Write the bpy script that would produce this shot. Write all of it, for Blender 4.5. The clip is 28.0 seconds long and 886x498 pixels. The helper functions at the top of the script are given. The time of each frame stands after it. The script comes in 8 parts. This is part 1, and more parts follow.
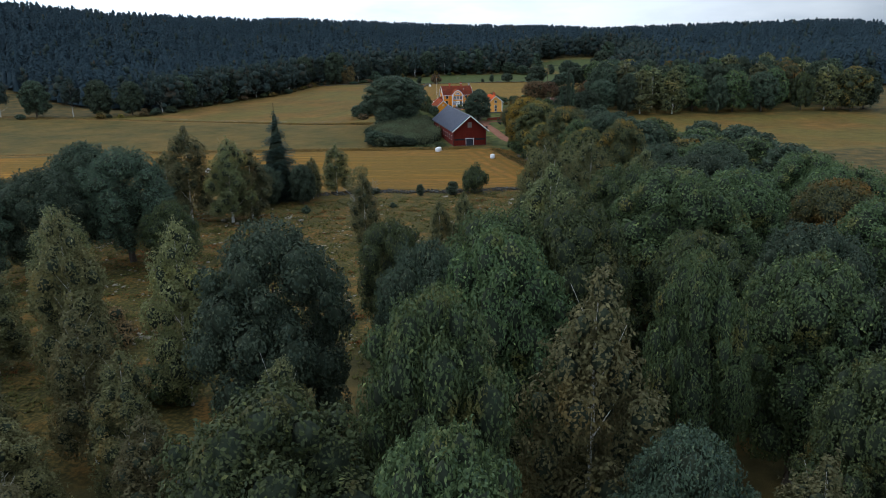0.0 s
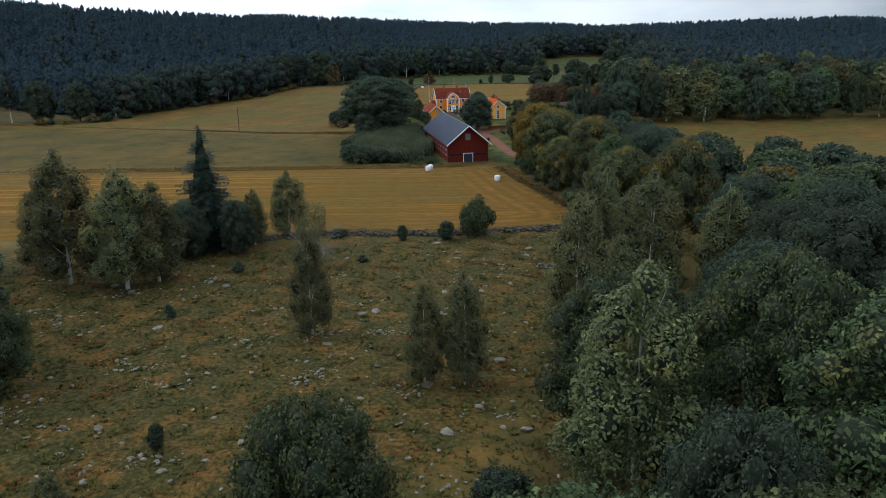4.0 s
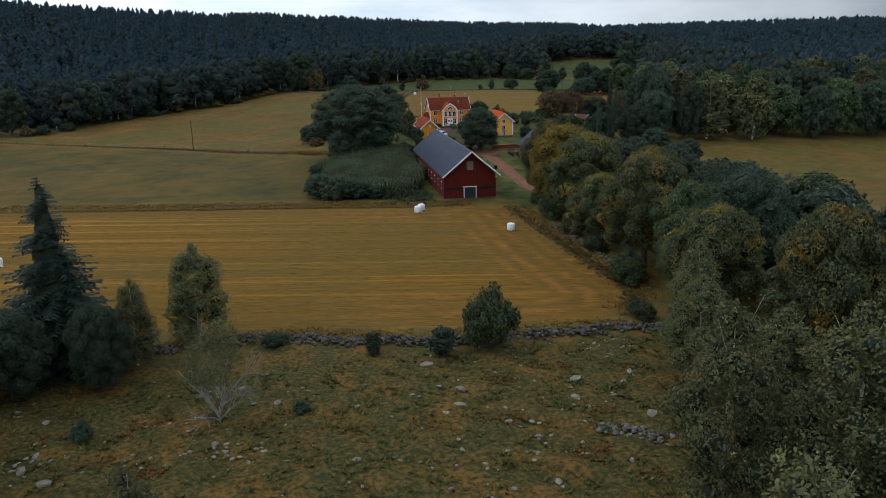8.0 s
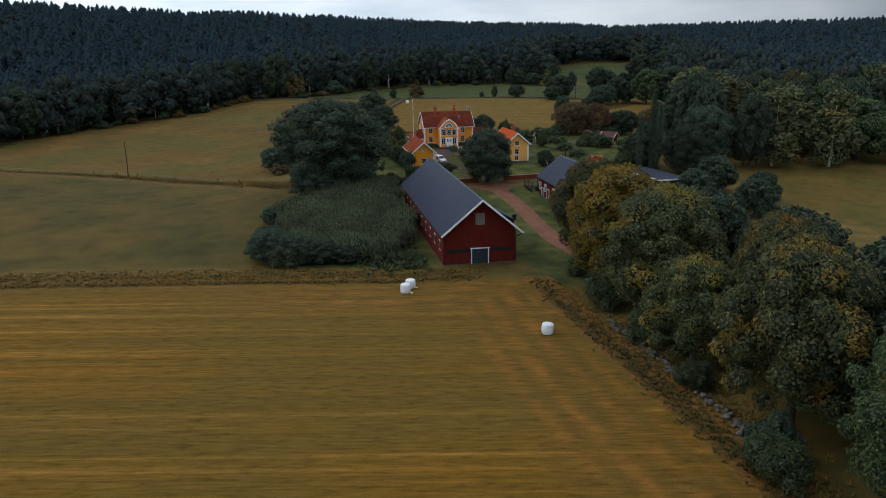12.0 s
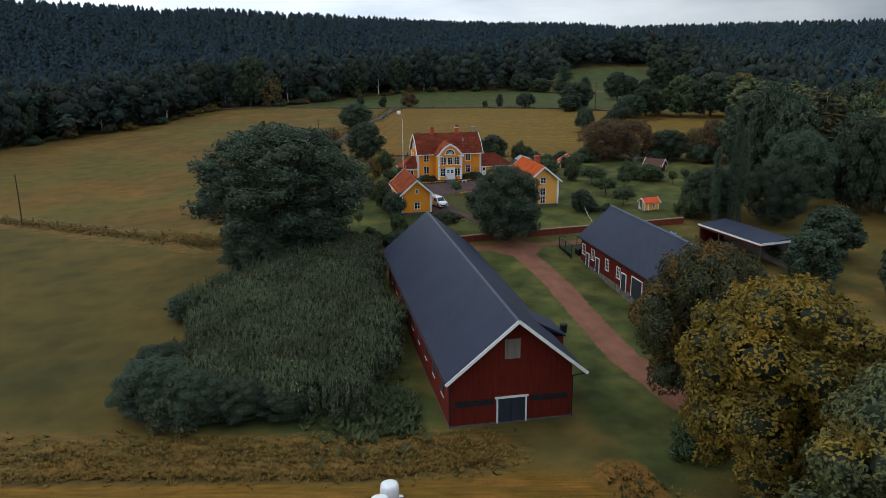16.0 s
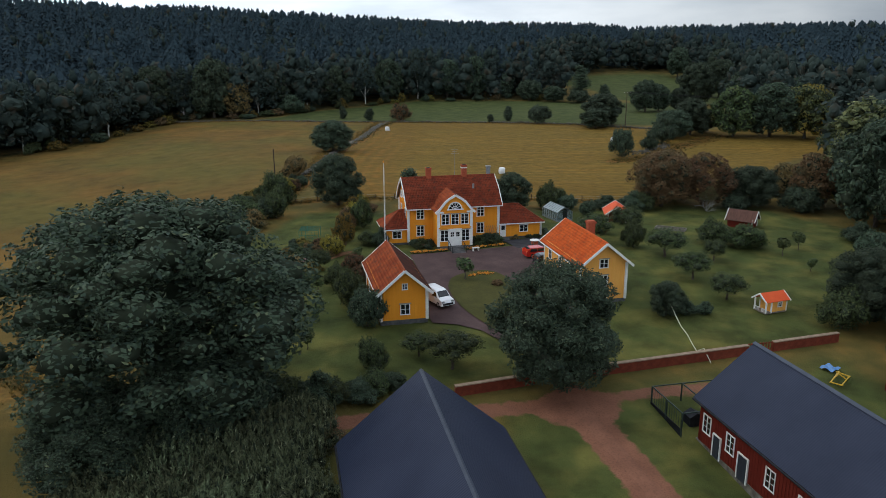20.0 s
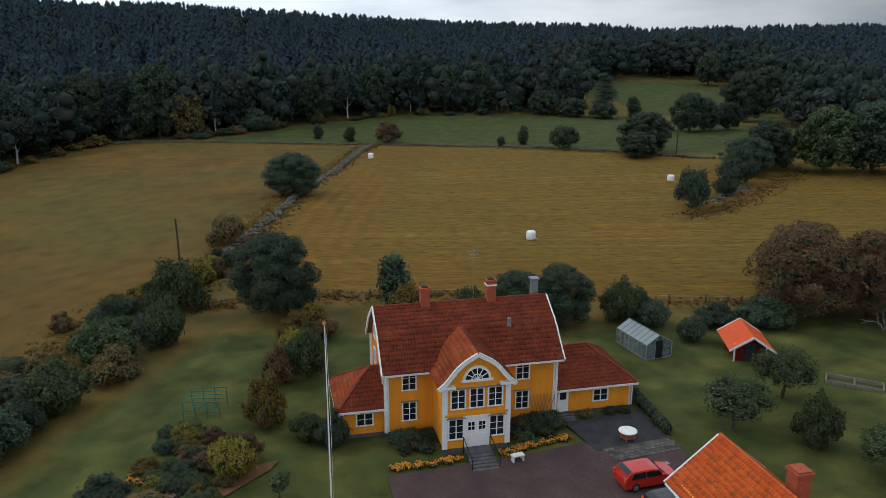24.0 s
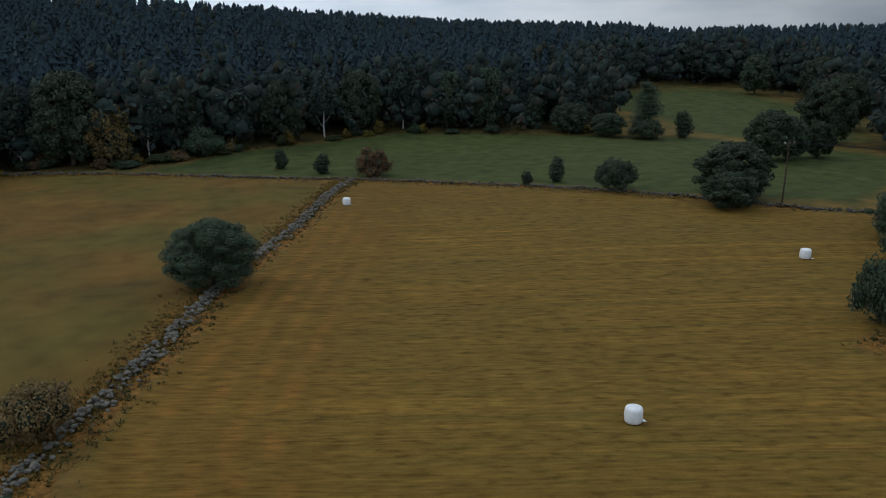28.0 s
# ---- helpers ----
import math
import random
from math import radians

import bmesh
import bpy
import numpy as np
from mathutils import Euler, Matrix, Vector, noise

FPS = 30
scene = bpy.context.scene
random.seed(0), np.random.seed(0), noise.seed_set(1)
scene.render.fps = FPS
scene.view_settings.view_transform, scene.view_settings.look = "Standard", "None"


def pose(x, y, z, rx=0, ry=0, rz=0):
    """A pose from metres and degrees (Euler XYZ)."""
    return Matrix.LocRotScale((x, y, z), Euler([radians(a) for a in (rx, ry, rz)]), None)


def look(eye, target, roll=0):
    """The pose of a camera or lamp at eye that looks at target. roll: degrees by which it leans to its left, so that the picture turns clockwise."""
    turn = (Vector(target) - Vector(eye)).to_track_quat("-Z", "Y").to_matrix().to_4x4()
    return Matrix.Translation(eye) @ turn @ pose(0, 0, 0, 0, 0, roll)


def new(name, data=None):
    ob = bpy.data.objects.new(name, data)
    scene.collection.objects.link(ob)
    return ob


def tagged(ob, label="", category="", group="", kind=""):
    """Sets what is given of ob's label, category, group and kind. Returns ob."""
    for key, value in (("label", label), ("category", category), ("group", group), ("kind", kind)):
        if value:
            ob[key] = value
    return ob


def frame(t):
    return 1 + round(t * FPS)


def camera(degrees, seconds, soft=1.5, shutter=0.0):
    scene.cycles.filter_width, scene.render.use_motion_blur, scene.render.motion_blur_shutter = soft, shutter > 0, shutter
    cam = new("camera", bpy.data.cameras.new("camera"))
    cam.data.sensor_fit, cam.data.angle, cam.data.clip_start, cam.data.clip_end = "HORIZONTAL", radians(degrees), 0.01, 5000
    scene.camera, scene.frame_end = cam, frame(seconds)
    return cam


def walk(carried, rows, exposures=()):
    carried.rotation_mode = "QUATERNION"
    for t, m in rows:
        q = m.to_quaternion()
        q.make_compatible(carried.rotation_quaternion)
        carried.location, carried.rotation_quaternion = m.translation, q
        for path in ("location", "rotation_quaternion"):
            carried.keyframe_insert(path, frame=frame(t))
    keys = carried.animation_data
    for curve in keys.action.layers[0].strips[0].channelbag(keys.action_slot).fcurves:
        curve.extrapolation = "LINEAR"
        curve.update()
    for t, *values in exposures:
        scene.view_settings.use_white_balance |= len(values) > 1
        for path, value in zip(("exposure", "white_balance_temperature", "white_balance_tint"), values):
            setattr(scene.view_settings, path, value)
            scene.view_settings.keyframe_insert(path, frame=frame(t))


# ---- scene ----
cam = camera(60.3, 28.0, soft=0.35)
ROWS = [
    (0.0, -76.33, -362.96, 32.87, -10.862, -15.567, 0.932),
    (0.5, -75.00, -356.75, 32.33, -10.900, -15.570, 0.926),
    (1.0, -73.67, -350.51, 31.89, -10.939, -15.571, 0.918),
    (1.5, -72.34, -344.23, 31.51, -10.979, -15.570, 0.910),
    (2.0, -71.01, -337.94, 31.21, -11.019, -15.569, 0.900),
    (2.5, -69.68, -331.62, 30.96, -11.059, -15.567, 0.890),
    (3.0, -68.36, -325.28, 30.76, -11.100, -15.563, 0.879),
    (3.5, -67.04, -318.93, 30.60, -11.141, -15.559, 0.866),
    (4.0, -65.73, -312.58, 30.48, -11.183, -15.554, 0.853),
    (4.5, -64.42, -306.21, 30.38, -11.225, -15.548, 0.839),
    (5.0, -63.13, -299.85, 30.31, -11.267, -15.542, 0.824),
    (5.5, -61.84, -293.48, 30.25, -11.310, -15.535, 0.808),
    (6.0, -60.56, -287.11, 30.21, -11.353, -15.527, 0.791),
    (6.5, -59.30, -280.74, 30.18, -11.396, -15.519, 0.774),
    (7.0, -58.04, -274.38, 30.16, -11.440, -15.511, 0.756),
    (7.5, -56.79, -268.01, 30.14, -11.483, -15.502, 0.737),
    (8.0, -55.55, -261.65, 30.12, -11.527, -15.494, 0.717),
    (8.5, -54.31, -255.29, 30.10, -11.571, -15.484, 0.696),
    (9.0, -53.09, -248.93, 30.08, -11.615, -15.475, 0.675),
    (9.5, -51.87, -242.57, 30.06, -11.660, -15.466, 0.653),
    (10.0, -50.65, -236.21, 30.04, -11.704, -15.456, 0.631),
    (10.5, -49.44, -229.85, 30.01, -11.749, -15.446, 0.608),
    (11.0, -48.23, -223.48, 29.98, -11.794, -15.436, 0.584),
    (11.5, -47.02, -217.12, 29.95, -11.840, -15.426, 0.560),
    (12.0, -45.82, -210.74, 29.91, -11.885, -15.416, 0.535),
    (12.5, -44.61, -204.36, 29.88, -11.931, -15.406, 0.509),
    (13.0, -43.40, -197.96, 29.84, -11.977, -15.396, 0.484),
    (13.5, -42.19, -191.56, 29.80, -12.023, -15.386, 0.457),
    (14.0, -40.97, -185.14, 29.76, -12.069, -15.376, 0.431),
    (14.5, -39.74, -178.70, 29.72, -12.116, -15.366, 0.404),
    (15.0, -38.51, -172.24, 29.69, -12.163, -15.356, 0.376),
    (15.5, -37.27, -165.76, 29.66, -12.211, -15.346, 0.348),
    (16.0, -36.02, -159.26, 29.64, -12.258, -15.337, 0.320),
    (16.5, -34.77, -152.74, 29.62, -12.306, -15.327, 0.292),
    (17.0, -33.49, -146.18, 29.61, -12.355, -15.317, 0.263),
    (17.5, -32.21, -139.60, 29.60, -12.404, -15.307, 0.235),
    (18.0, -30.92, -132.98, 29.61, -12.453, -15.298, 0.206),
    (18.5, -29.61, -126.33, 29.62, -12.503, -15.288, 0.177),
    (19.0, -28.29, -119.64, 29.65, -12.553, -15.279, 0.148),
    (19.5, -26.95, -112.91, 29.68, -12.604, -15.269, 0.119),
    (20.0, -25.60, -106.15, 29.73, -12.655, -15.260, 0.090),
    (20.5, -24.24, -99.34, 29.78, -12.707, -15.251, 0.061),
    (21.0, -22.86, -92.49, 29.84, -12.759, -15.242, 0.032),
    (21.5, -21.48, -85.60, 29.91, -12.812, -15.234, 0.004),
    (22.0, -20.08, -78.66, 29.98, -12.865, -15.225, -0.024),
    (22.5, -18.67, -71.68, 30.06, -12.919, -15.217, -0.052),
    (23.0, -17.25, -64.66, 30.14, -12.974, -15.208, -0.080),
    (23.5, -15.83, -57.59, 30.22, -13.029, -15.201, -0.108),
    (24.0, -14.40, -50.47, 30.29, -13.085, -15.193, -0.134),
    (24.5, -12.96, -43.31, 30.36, -13.142, -15.186, -0.161),
    (25.0, -11.53, -36.12, 30.41, -13.199, -15.179, -0.187),
    (25.5, -10.10, -28.88, 30.44, -13.257, -15.172, -0.212),
    (26.0, -8.68, -21.60, 30.45, -13.316, -15.166, -0.236),
    (26.5, -7.27, -14.28, 30.43, -13.376, -15.160, -0.260),
    (27.0, -5.87, -6.93, 30.37, -13.436, -15.155, -0.283),
    (27.5, -4.49, 0.45, 30.27, -13.497, -15.150, -0.305),
    (28.0, -3.13, 7.85, 30.11, -13.558, -15.146, -0.326),
]
walk(cam, [(t, pose(x, y, z, 90 + pitch, roll, yaw)) for t, x, y, z, yaw, pitch, roll in ROWS], [(0, 0.42, 5800, 8), (3, 0.36, 5850, 8), (7, 0.12, 5950, 8), (12, -0.1, 6050, 8), (15, 0.0, 6100, 8), (18, 0.2, 6200, 8), (23, 0.04, 6200, 8), (26, -0.12, 6100, 8), (28, -0.36, 6000, 8)])

# ---- light: overcast evening sky, veiled sun ----
SUN_ELEV, SUN_AZ = 38.0, -60.0
sky_world = bpy.data.worlds.new("overcast_sky")
scene.world = sky_world
sky_world.use_nodes = True
wn, wl = sky_world.node_tree.nodes, sky_world.node_tree.links
wn.clear()
w_out, w_bg = wn.new("ShaderNodeOutputWorld"), wn.new("ShaderNodeBackground")
w_sky = wn.new("ShaderNodeTexSky")
w_sky.sky_type, w_sky.sun_disc = "NISHITA", False
w_sky.sun_elevation, w_sky.sun_rotation = radians(SUN_ELEV), radians(SUN_AZ)
w_co, w_map = wn.new("ShaderNodeTexCoord"), wn.new("ShaderNodeMapping")
w_map.inputs["Scale"].default_value = (2.2, 2.2, 9.0)
w_noise, w_ramp = wn.new("ShaderNodeTexNoise"), wn.new("ShaderNodeValToRGB")
w_noise.inputs["Scale"].default_value, w_noise.inputs["Detail"].default_value = 1.6, 6.0
w_ramp.color_ramp.elements[0].position, w_ramp.color_ramp.elements[0].color = 0.33, (5.6, 6.5, 7.7, 1)
w_ramp.color_ramp.elements[1].position, w_ramp.color_ramp.elements[1].color = 0.66, (11.2, 11.7, 12.2, 1)
w_mix = wn.new("ShaderNodeMixRGB")
w_mix.inputs["Fac"].default_value = 0.9
wl.new(w_co.outputs["Generated"], w_map.inputs["Vector"])
wl.new(w_map.outputs["Vector"], w_noise.inputs["Vector"])
wl.new(w_noise.outputs["Fac"], w_ramp.inputs["Fac"])
wl.new(w_sky.outputs["Color"], w_mix.inputs["Color1"])
wl.new(w_ramp.outputs["Color"], w_mix.inputs["Color2"])
w_sep, w_grad, w_mul = wn.new("ShaderNodeSeparateXYZ"), wn.new("ShaderNodeMapRange"), wn.new("ShaderNodeMixRGB")
w_grad.inputs["From Min"].default_value, w_grad.inputs["From Max"].default_value = 0.0, 1.0
w_grad.inputs["To Min"].default_value, w_grad.inputs["To Max"].default_value = 1.12, 1.15  # an bright band of thin cloud low down
w_mul.blend_type, w_mul.inputs["Fac"].default_value = "MULTIPLY", 1.0
wl.new(w_co.outputs["Generated"], w_sep.inputs["Vector"])
wl.new(w_sep.outputs["Z"], w_grad.inputs["Value"])
wl.new(w_mix.outputs["Color"], w_mul.inputs["Color1"])
wl.new(w_grad.outputs["Result"], w_mul.inputs["Color2"])
w_side, w_east = wn.new("ShaderNodeMapRange"), wn.new("ShaderNodeMixRGB")
w_side.inputs["From Min"].default_value, w_side.inputs["From Max"].default_value = -0.1, 0.75
w_side.inputs["To Min"].default_value, w_side.inputs["To Max"].default_value = 1.22, 0.32  # heavier cloud to the east
w_east.blend_type, w_east.inputs["Fac"].default_value = "MULTIPLY", 1.0
wl.new(w_sep.outputs["X"], w_side.inputs["Value"])
wl.new(w_mul.outputs["Color"], w_east.inputs["Color1"])
w_low = wn.new("ShaderNodeMapRange")
w_low.inputs["From Min"].default_value, w_low.inputs["From Max"].default_value = 0.05, 0.45
w_low.inputs["To Min"].default_value, w_low.inputs["To Max"].default_value = 1.0, 0.15
wl.new(w_sep.outputs["Z"], w_low.inputs["Value"])
wl.new(w_low.outputs["Result"], w_east.inputs["Fac"])
wl.new(w_side.outputs["Result"], w_east.inputs["Color2"])
wl.new(w_east.outputs["Color"], w_bg.inputs["Color"])
w_bg.inputs["Strength"].default_value = 0.091
wl.new(w_bg.outputs["Background"], w_out.inputs["Surface"])
sun = new("sun", bpy.data.lights.new("sun", "SUN"))
sun.data.energy, sun.data.angle, sun.data.color = 0.65, radians(16), (1.0, 0.9, 0.74)
sun.matrix_world = look((-90 * math.sin(radians(-SUN_AZ)), 90 * math.cos(radians(SUN_AZ)), 80), (0, 0, 0))


# ---- materials ----
def nodes_of(name, rough=0.8):
    m = bpy.data.materials.new(name)
    m.use_nodes = True
    n, l = m.node_tree.nodes, m.node_tree.links
    b = n["Principled BSDF"]
    b.inputs["Roughness"].default_value = rough
    b.inputs["Specular IOR Level"].default_value = 0.35 if rough < 0.65 else 0.15
    return m, n, l, b


def noise_node(n, l, scale, detail=4.0, vec=None, stretch=None, turn=0.0):
    t = n.new("ShaderNodeTexNoise")
    t.inputs["Scale"].default_value, t.inputs["Detail"].default_value = scale, detail
    if vec is not None:
        if turn:
            vr = n.new("ShaderNodeVectorRotate")
            vr.rotation_type = "Z_AXIS"
            vr.inputs["Angle"].default_value = radians(turn)
            l.new(vec, vr.inputs["Vector"])
            vec = vr.outputs["Vector"]
        if stretch:
            mp = n.new("ShaderNodeMapping")
            mp.inputs["Scale"].default_value = stretch
            l.new(vec, mp.inputs["Vector"])
            vec = mp.outputs["Vector"]
        l.new(vec, t.inputs["Vector"])
    return t.outputs["Fac"]


def ramp(n, l, fac, stops):
    r = n.new("ShaderNodeValToRGB")
    e = r.color_ramp.elements
    while len(e) < len(stops):
        e.new(0.5)
    for k, (p, c) in zip(e, stops):
        k.position, k.color = p, (*c, 1)
    l.new(fac, r.inputs["Fac"])
    return r.outputs["Color"]


def mix(n, l, fac, a, b, mode="MIX"):
    x = n.new("ShaderNodeMixRGB")
    x.blend_type = mode
    for sock, v in (("Fac", fac), ("Color1", a), ("Color2", b)):
        if isinstance(v, (int, float)):
            x.inputs[sock].default_value = v
        elif isinstance(v, tuple):
            x.inputs[sock].default_value = (*v, 1)
        else:
            l.new(v, x.inputs[sock])
    return x.outputs["Color"]


def bump(n, l, b, height, strength=0.3, dist=0.05):
    k = n.new("ShaderNodeBump")
    k.inputs["Strength"].default_value, k.inputs["Distance"].default_value = strength, dist
    l.new(height, k.inputs["Height"])
    l.new(k.outputs["Normal"], b.inputs["Normal"])


def plain(name, c1, c2, scale=2.0, rough=0.7, fine=30.0, metal=0.0, stretch=None, bumps=0.25, spread=0.0):
    """Two-tone surface with a coarse stain and a fine grain; spread varies it from piece to piece."""
    m, n, l, b = nodes_of(name, rough)
    co = n.new("ShaderNodeTexCoord").outputs["Object"]
    f1, f2 = noise_node(n, l, scale, 5, co, stretch), noise_node(n, l, fine, 3, co, stretch)
    col = ramp(n, l, f1, [(0.3, c1), (0.7, c2)])
    dark = tuple(v * 0.72 for v in c1)
    col = mix(n, l, ramp(n, l, f2, [(0.45, (0, 0, 0)), (0.75, (0.6, 0.6, 0.6))]), col, dark)
    if spread:
        oi = n.new("ShaderNodeObjectInfo").outputs["Random"]
        col = mix(n, l, ramp(n, l, oi, [(0, (0, 0, 0)), (1, (spread,) * 3)]), col, tuple(v * 0.45 for v in c1))
    l.new(col, b.inputs["Base Color"])
    b.inputs["Metallic"].default_value = metal
    bump(n, l, b, f2, bumps, 0.02)
    return m


def tile_mat(name, c1, c2, moss):
    """Old clay tiles: tone from tile to tile, dark run-off streaks, moss."""
    m, n, l, b = nodes_of(name, 0.8)
    co = n.new("ShaderNodeTexCoord").outputs["Object"]
    br = n.new("ShaderNodeTexVoronoi")
    br.inputs["Scale"].default_value = 3.6
    l.new(co, br.inputs["Vector"])
    col = ramp(n, l, noise_node(n, l, 0.7, 5, co), [(0.3, c1), (0.7, c2)])
    sp = n.new("ShaderNodeSeparateColor")
    l.new(br.outputs["Color"], sp.inputs["Color"])
    col = mix(n, l, ramp(n, l, sp.outputs["Red"], [(0.3, (0, 0, 0)), (1.0, (0.26, 0.26, 0.26))]), col, tuple(v * 0.45 for v in c1))
    col = mix(n, l, ramp(n, l, noise_node(n, l, 2.4, 6, co), [(0.5, (0, 0, 0)), (0.68, (0.65, 0.65, 0.65))]), col, moss)
    l.new(col, b.inputs["Base Color"])
    bump(n, l, b, noise_node(n, l, 14.0, 3, co), 0.3, 0.02)
    return m


def leaf_mat(name, dark, mid, light, warm=None, warm_share=0.0, gloss=0.1, grain=0.0):
    m, n, l, b = nodes_of(name, 0.6)
    b.inputs["Specular IOR Level"].default_value = gloss
    isl = n.new("ShaderNodeNewGeometry").outputs["Random Per Island"]
    oi = n.new("ShaderNodeObjectInfo").outputs["Random"]
    co = n.new("ShaderNodeTexCoord").outputs["Object"]
    big = noise_node(n, l, 0.35, 3, co)
    col = ramp(n, l, isl, [(0.0, dark), (0.45, mid), (0.93, mid), (1.0, light)])
    col = mix(n, l, ramp(n, l, big, [(0.4, (0, 0, 0)), (0.7, (0.5, 0.5, 0.5))]), col, mid)
    if warm:
        fac = ramp(n, l, noise_node(n, l, 0.22, 2, co), [(0.62 - warm_share * 0.3, (0, 0, 0)), (0.72 - warm_share * 0.2, (0.75, 0.75, 0.75))])
        col = mix(n, l, fac, col, warm)
    if grain:
        g1 = noise_node(n, l, 0.9, 5, co)
        col = mix(n, l, 1.0, col, ramp(n, l, g1, [(0.36, (1 - grain,) * 3), (0.52, (1, 1, 1)), (0.68, (1 + grain * 1.6,) * 3)]), "MULTIPLY")
        bump(n, l, b, g1, 0.8, 0.8)
    hsv = n.new("ShaderNodeHueSaturation")
    mr = n.new("ShaderNodeMapRange")
    mr.inputs["To Min"].default_value, mr.inputs["To Max"].default_value = 0.68, 1.24
    l.new(oi, mr.inputs["Value"])
    l.new(mr.outputs["Result"], hsv.inputs["Value"])
    mh = n.new("ShaderNodeMapRange")
    mh.inputs["To Min"].default_value, mh.inputs["To Max"].default_value = 0.474, 0.522
    l.new(oi, mh.inputs["Value"])
    l.new(mh.outputs["Result"], hsv.inputs["Hue"])
    l.new(col, hsv.inputs["Color"])
    l.new(hsv.outputs["Color"], b.inputs["Base Color"])
    tr = n.new("ShaderNodeBsdfTranslucent")
    l.new(hsv.outputs["Color"], tr.inputs["Color"])
    ms = n.new("ShaderNodeMixShader")
    ms.inputs["Fac"].default_value = 0.22
    l.new(b.outputs["BSDF"], ms.inputs[1])
    l.new(tr.outputs["BSDF"], ms.inputs[2])
    l.new(ms.outputs["Shader"], n["Material Output"].inputs["Surface"])
    return m


LEAF_OAK = leaf_mat("oak_leaves", (0.034, 0.054, 0.032), (0.078, 0.106, 0.044), (0.2, 0.235, 0.08), (0.15, 0.128, 0.036), 0.1)
LEAF_DARK = leaf_mat("dark_leaves", (0.028, 0.046, 0.036), (0.062, 0.086, 0.054), (0.15, 0.17, 0.09))
LEAF_GARDEN = leaf_mat("garden_leaves", (0.034, 0.05, 0.028), (0.07, 0.09, 0.038), (0.15, 0.16, 0.065), (0.13, 0.11, 0.03), 0.14)
LEAF_MAPLE = leaf_mat("turning_maple_leaves", (0.038, 0.05, 0.03), (0.088, 0.094, 0.038), (0.24, 0.2, 0.07), (0.26, 0.16, 0.03), 0.3)
LEAF_TURNED = leaf_mat("orange_maple_leaves", (0.07, 0.062, 0.016), (0.17, 0.122, 0.022), (0.32, 0.22, 0.04), (0.27, 0.165, 0.022), 0.4)
LEAF_BIRCH = leaf_mat("birch_leaves", (0.056, 0.066, 0.032), (0.125, 0.13, 0.056), (0.28, 0.27, 0.12), (0.21, 0.15, 0.042), 0.25)
LEAF_GOLDBIRCH = leaf_mat("turning_birch_leaves", (0.068, 0.074, 0.034), (0.138, 0.134, 0.058), (0.28, 0.26, 0.115), (0.2, 0.15, 0.045), 0.2)
LEAF_WILLOW = leaf_mat("willow_leaves", (0.058, 0.074, 0.043), (0.135, 0.155, 0.083), (0.36, 0.38, 0.24))
LEAF_GOLD = leaf_mat("golden_leaves", (0.08, 0.07, 0.015), (0.2, 0.15, 0.03), (0.36, 0.28, 0.06))
LEAF_RUST = leaf_mat("rust_leaves", (0.09, 0.062, 0.036), (0.17, 0.11, 0.052), (0.29, 0.19, 0.085), (0.11, 0.1, 0.05), 0.35)
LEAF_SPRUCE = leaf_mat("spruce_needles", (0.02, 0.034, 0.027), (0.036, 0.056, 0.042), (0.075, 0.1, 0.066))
# Far woods: the blue of distance haze is mixed into both leaf colours.
LEAF_FAR = leaf_mat("haze_tinted_spruce_needles", (0.027, 0.046, 0.053), (0.033, 0.054, 0.06), (0.042, 0.064, 0.068), gloss=0.02)
LEAF_FARDEC = leaf_mat("haze_tinted_broad_leaves", (0.036, 0.056, 0.056), (0.056, 0.078, 0.07), (0.09, 0.11, 0.09), (0.1, 0.084, 0.054), 0.22, gloss=0.03)
GRASS = plain("lawn_grass", (0.046, 0.046, 0.013), (0.072, 0.067, 0.018), 0.5, 0.95, fine=5.0)
DRYGRASS = leaf_mat("dry_grass_blades", (0.1, 0.065, 0.02), (0.18, 0.105, 0.027), (0.28, 0.18, 0.055))
TUFT = leaf_mat("rough_grass_blades", (0.04, 0.042, 0.012), (0.085, 0.08, 0.022), (0.17, 0.14, 0.045))
HEATHER = leaf_mat("red_brown_bracken", (0.1, 0.04, 0.015), (0.19, 0.085, 0.025), (0.3, 0.15, 0.04))
# Twigs and leaves inside crowns, coloured dark so that gaps read as shade.
INNER_SHADE = plain("shaded_inner_twigs_and_leaves", (0.022, 0.03, 0.019), (0.042, 0.052, 0.031), 2.0, 0.95, fine=4.0, bumps=1.0)
BARK = plain("bark", (0.06, 0.05, 0.04), (0.12, 0.1, 0.08), 3.0, 0.95)
BARK_BIRCH = plain("birch_bark", (0.35, 0.34, 0.31), (0.6, 0.58, 0.54), 2.0, 0.9, stretch=(1, 1, 4))
DEADWOOD = plain("bleached_twigs", (0.17, 0.165, 0.145), (0.32, 0.31, 0.28), 2.0, 0.9)
STONE = plain("lichen_stone", (0.075, 0.07, 0.06), (0.28, 0.26, 0.215), 1.8, 0.95, spread=0.7)
WHITE = plain("white_paint", (0.72, 0.72, 0.7), (0.82, 0.82, 0.8), 2.0, 0.5, bumps=0.05)
FILM_WRAP = plain("white_bale_wrap", (0.74, 0.75, 0.76), (0.85, 0.86, 0.87), 3.0, 0.35, bumps=0.3)
OCHRE = plain("ochre_boarding", (0.76, 0.285, 0.022), (0.86, 0.35, 0.034), 0.8, 0.7, stretch=(3, 3, 0.4), spread=0.1)
OCHRE_PALE = plain("pale_ochre_boarding", (0.82, 0.4, 0.085), (0.88, 0.46, 0.12), 0.8, 0.7, stretch=(3, 3, 0.4), spread=0.1)
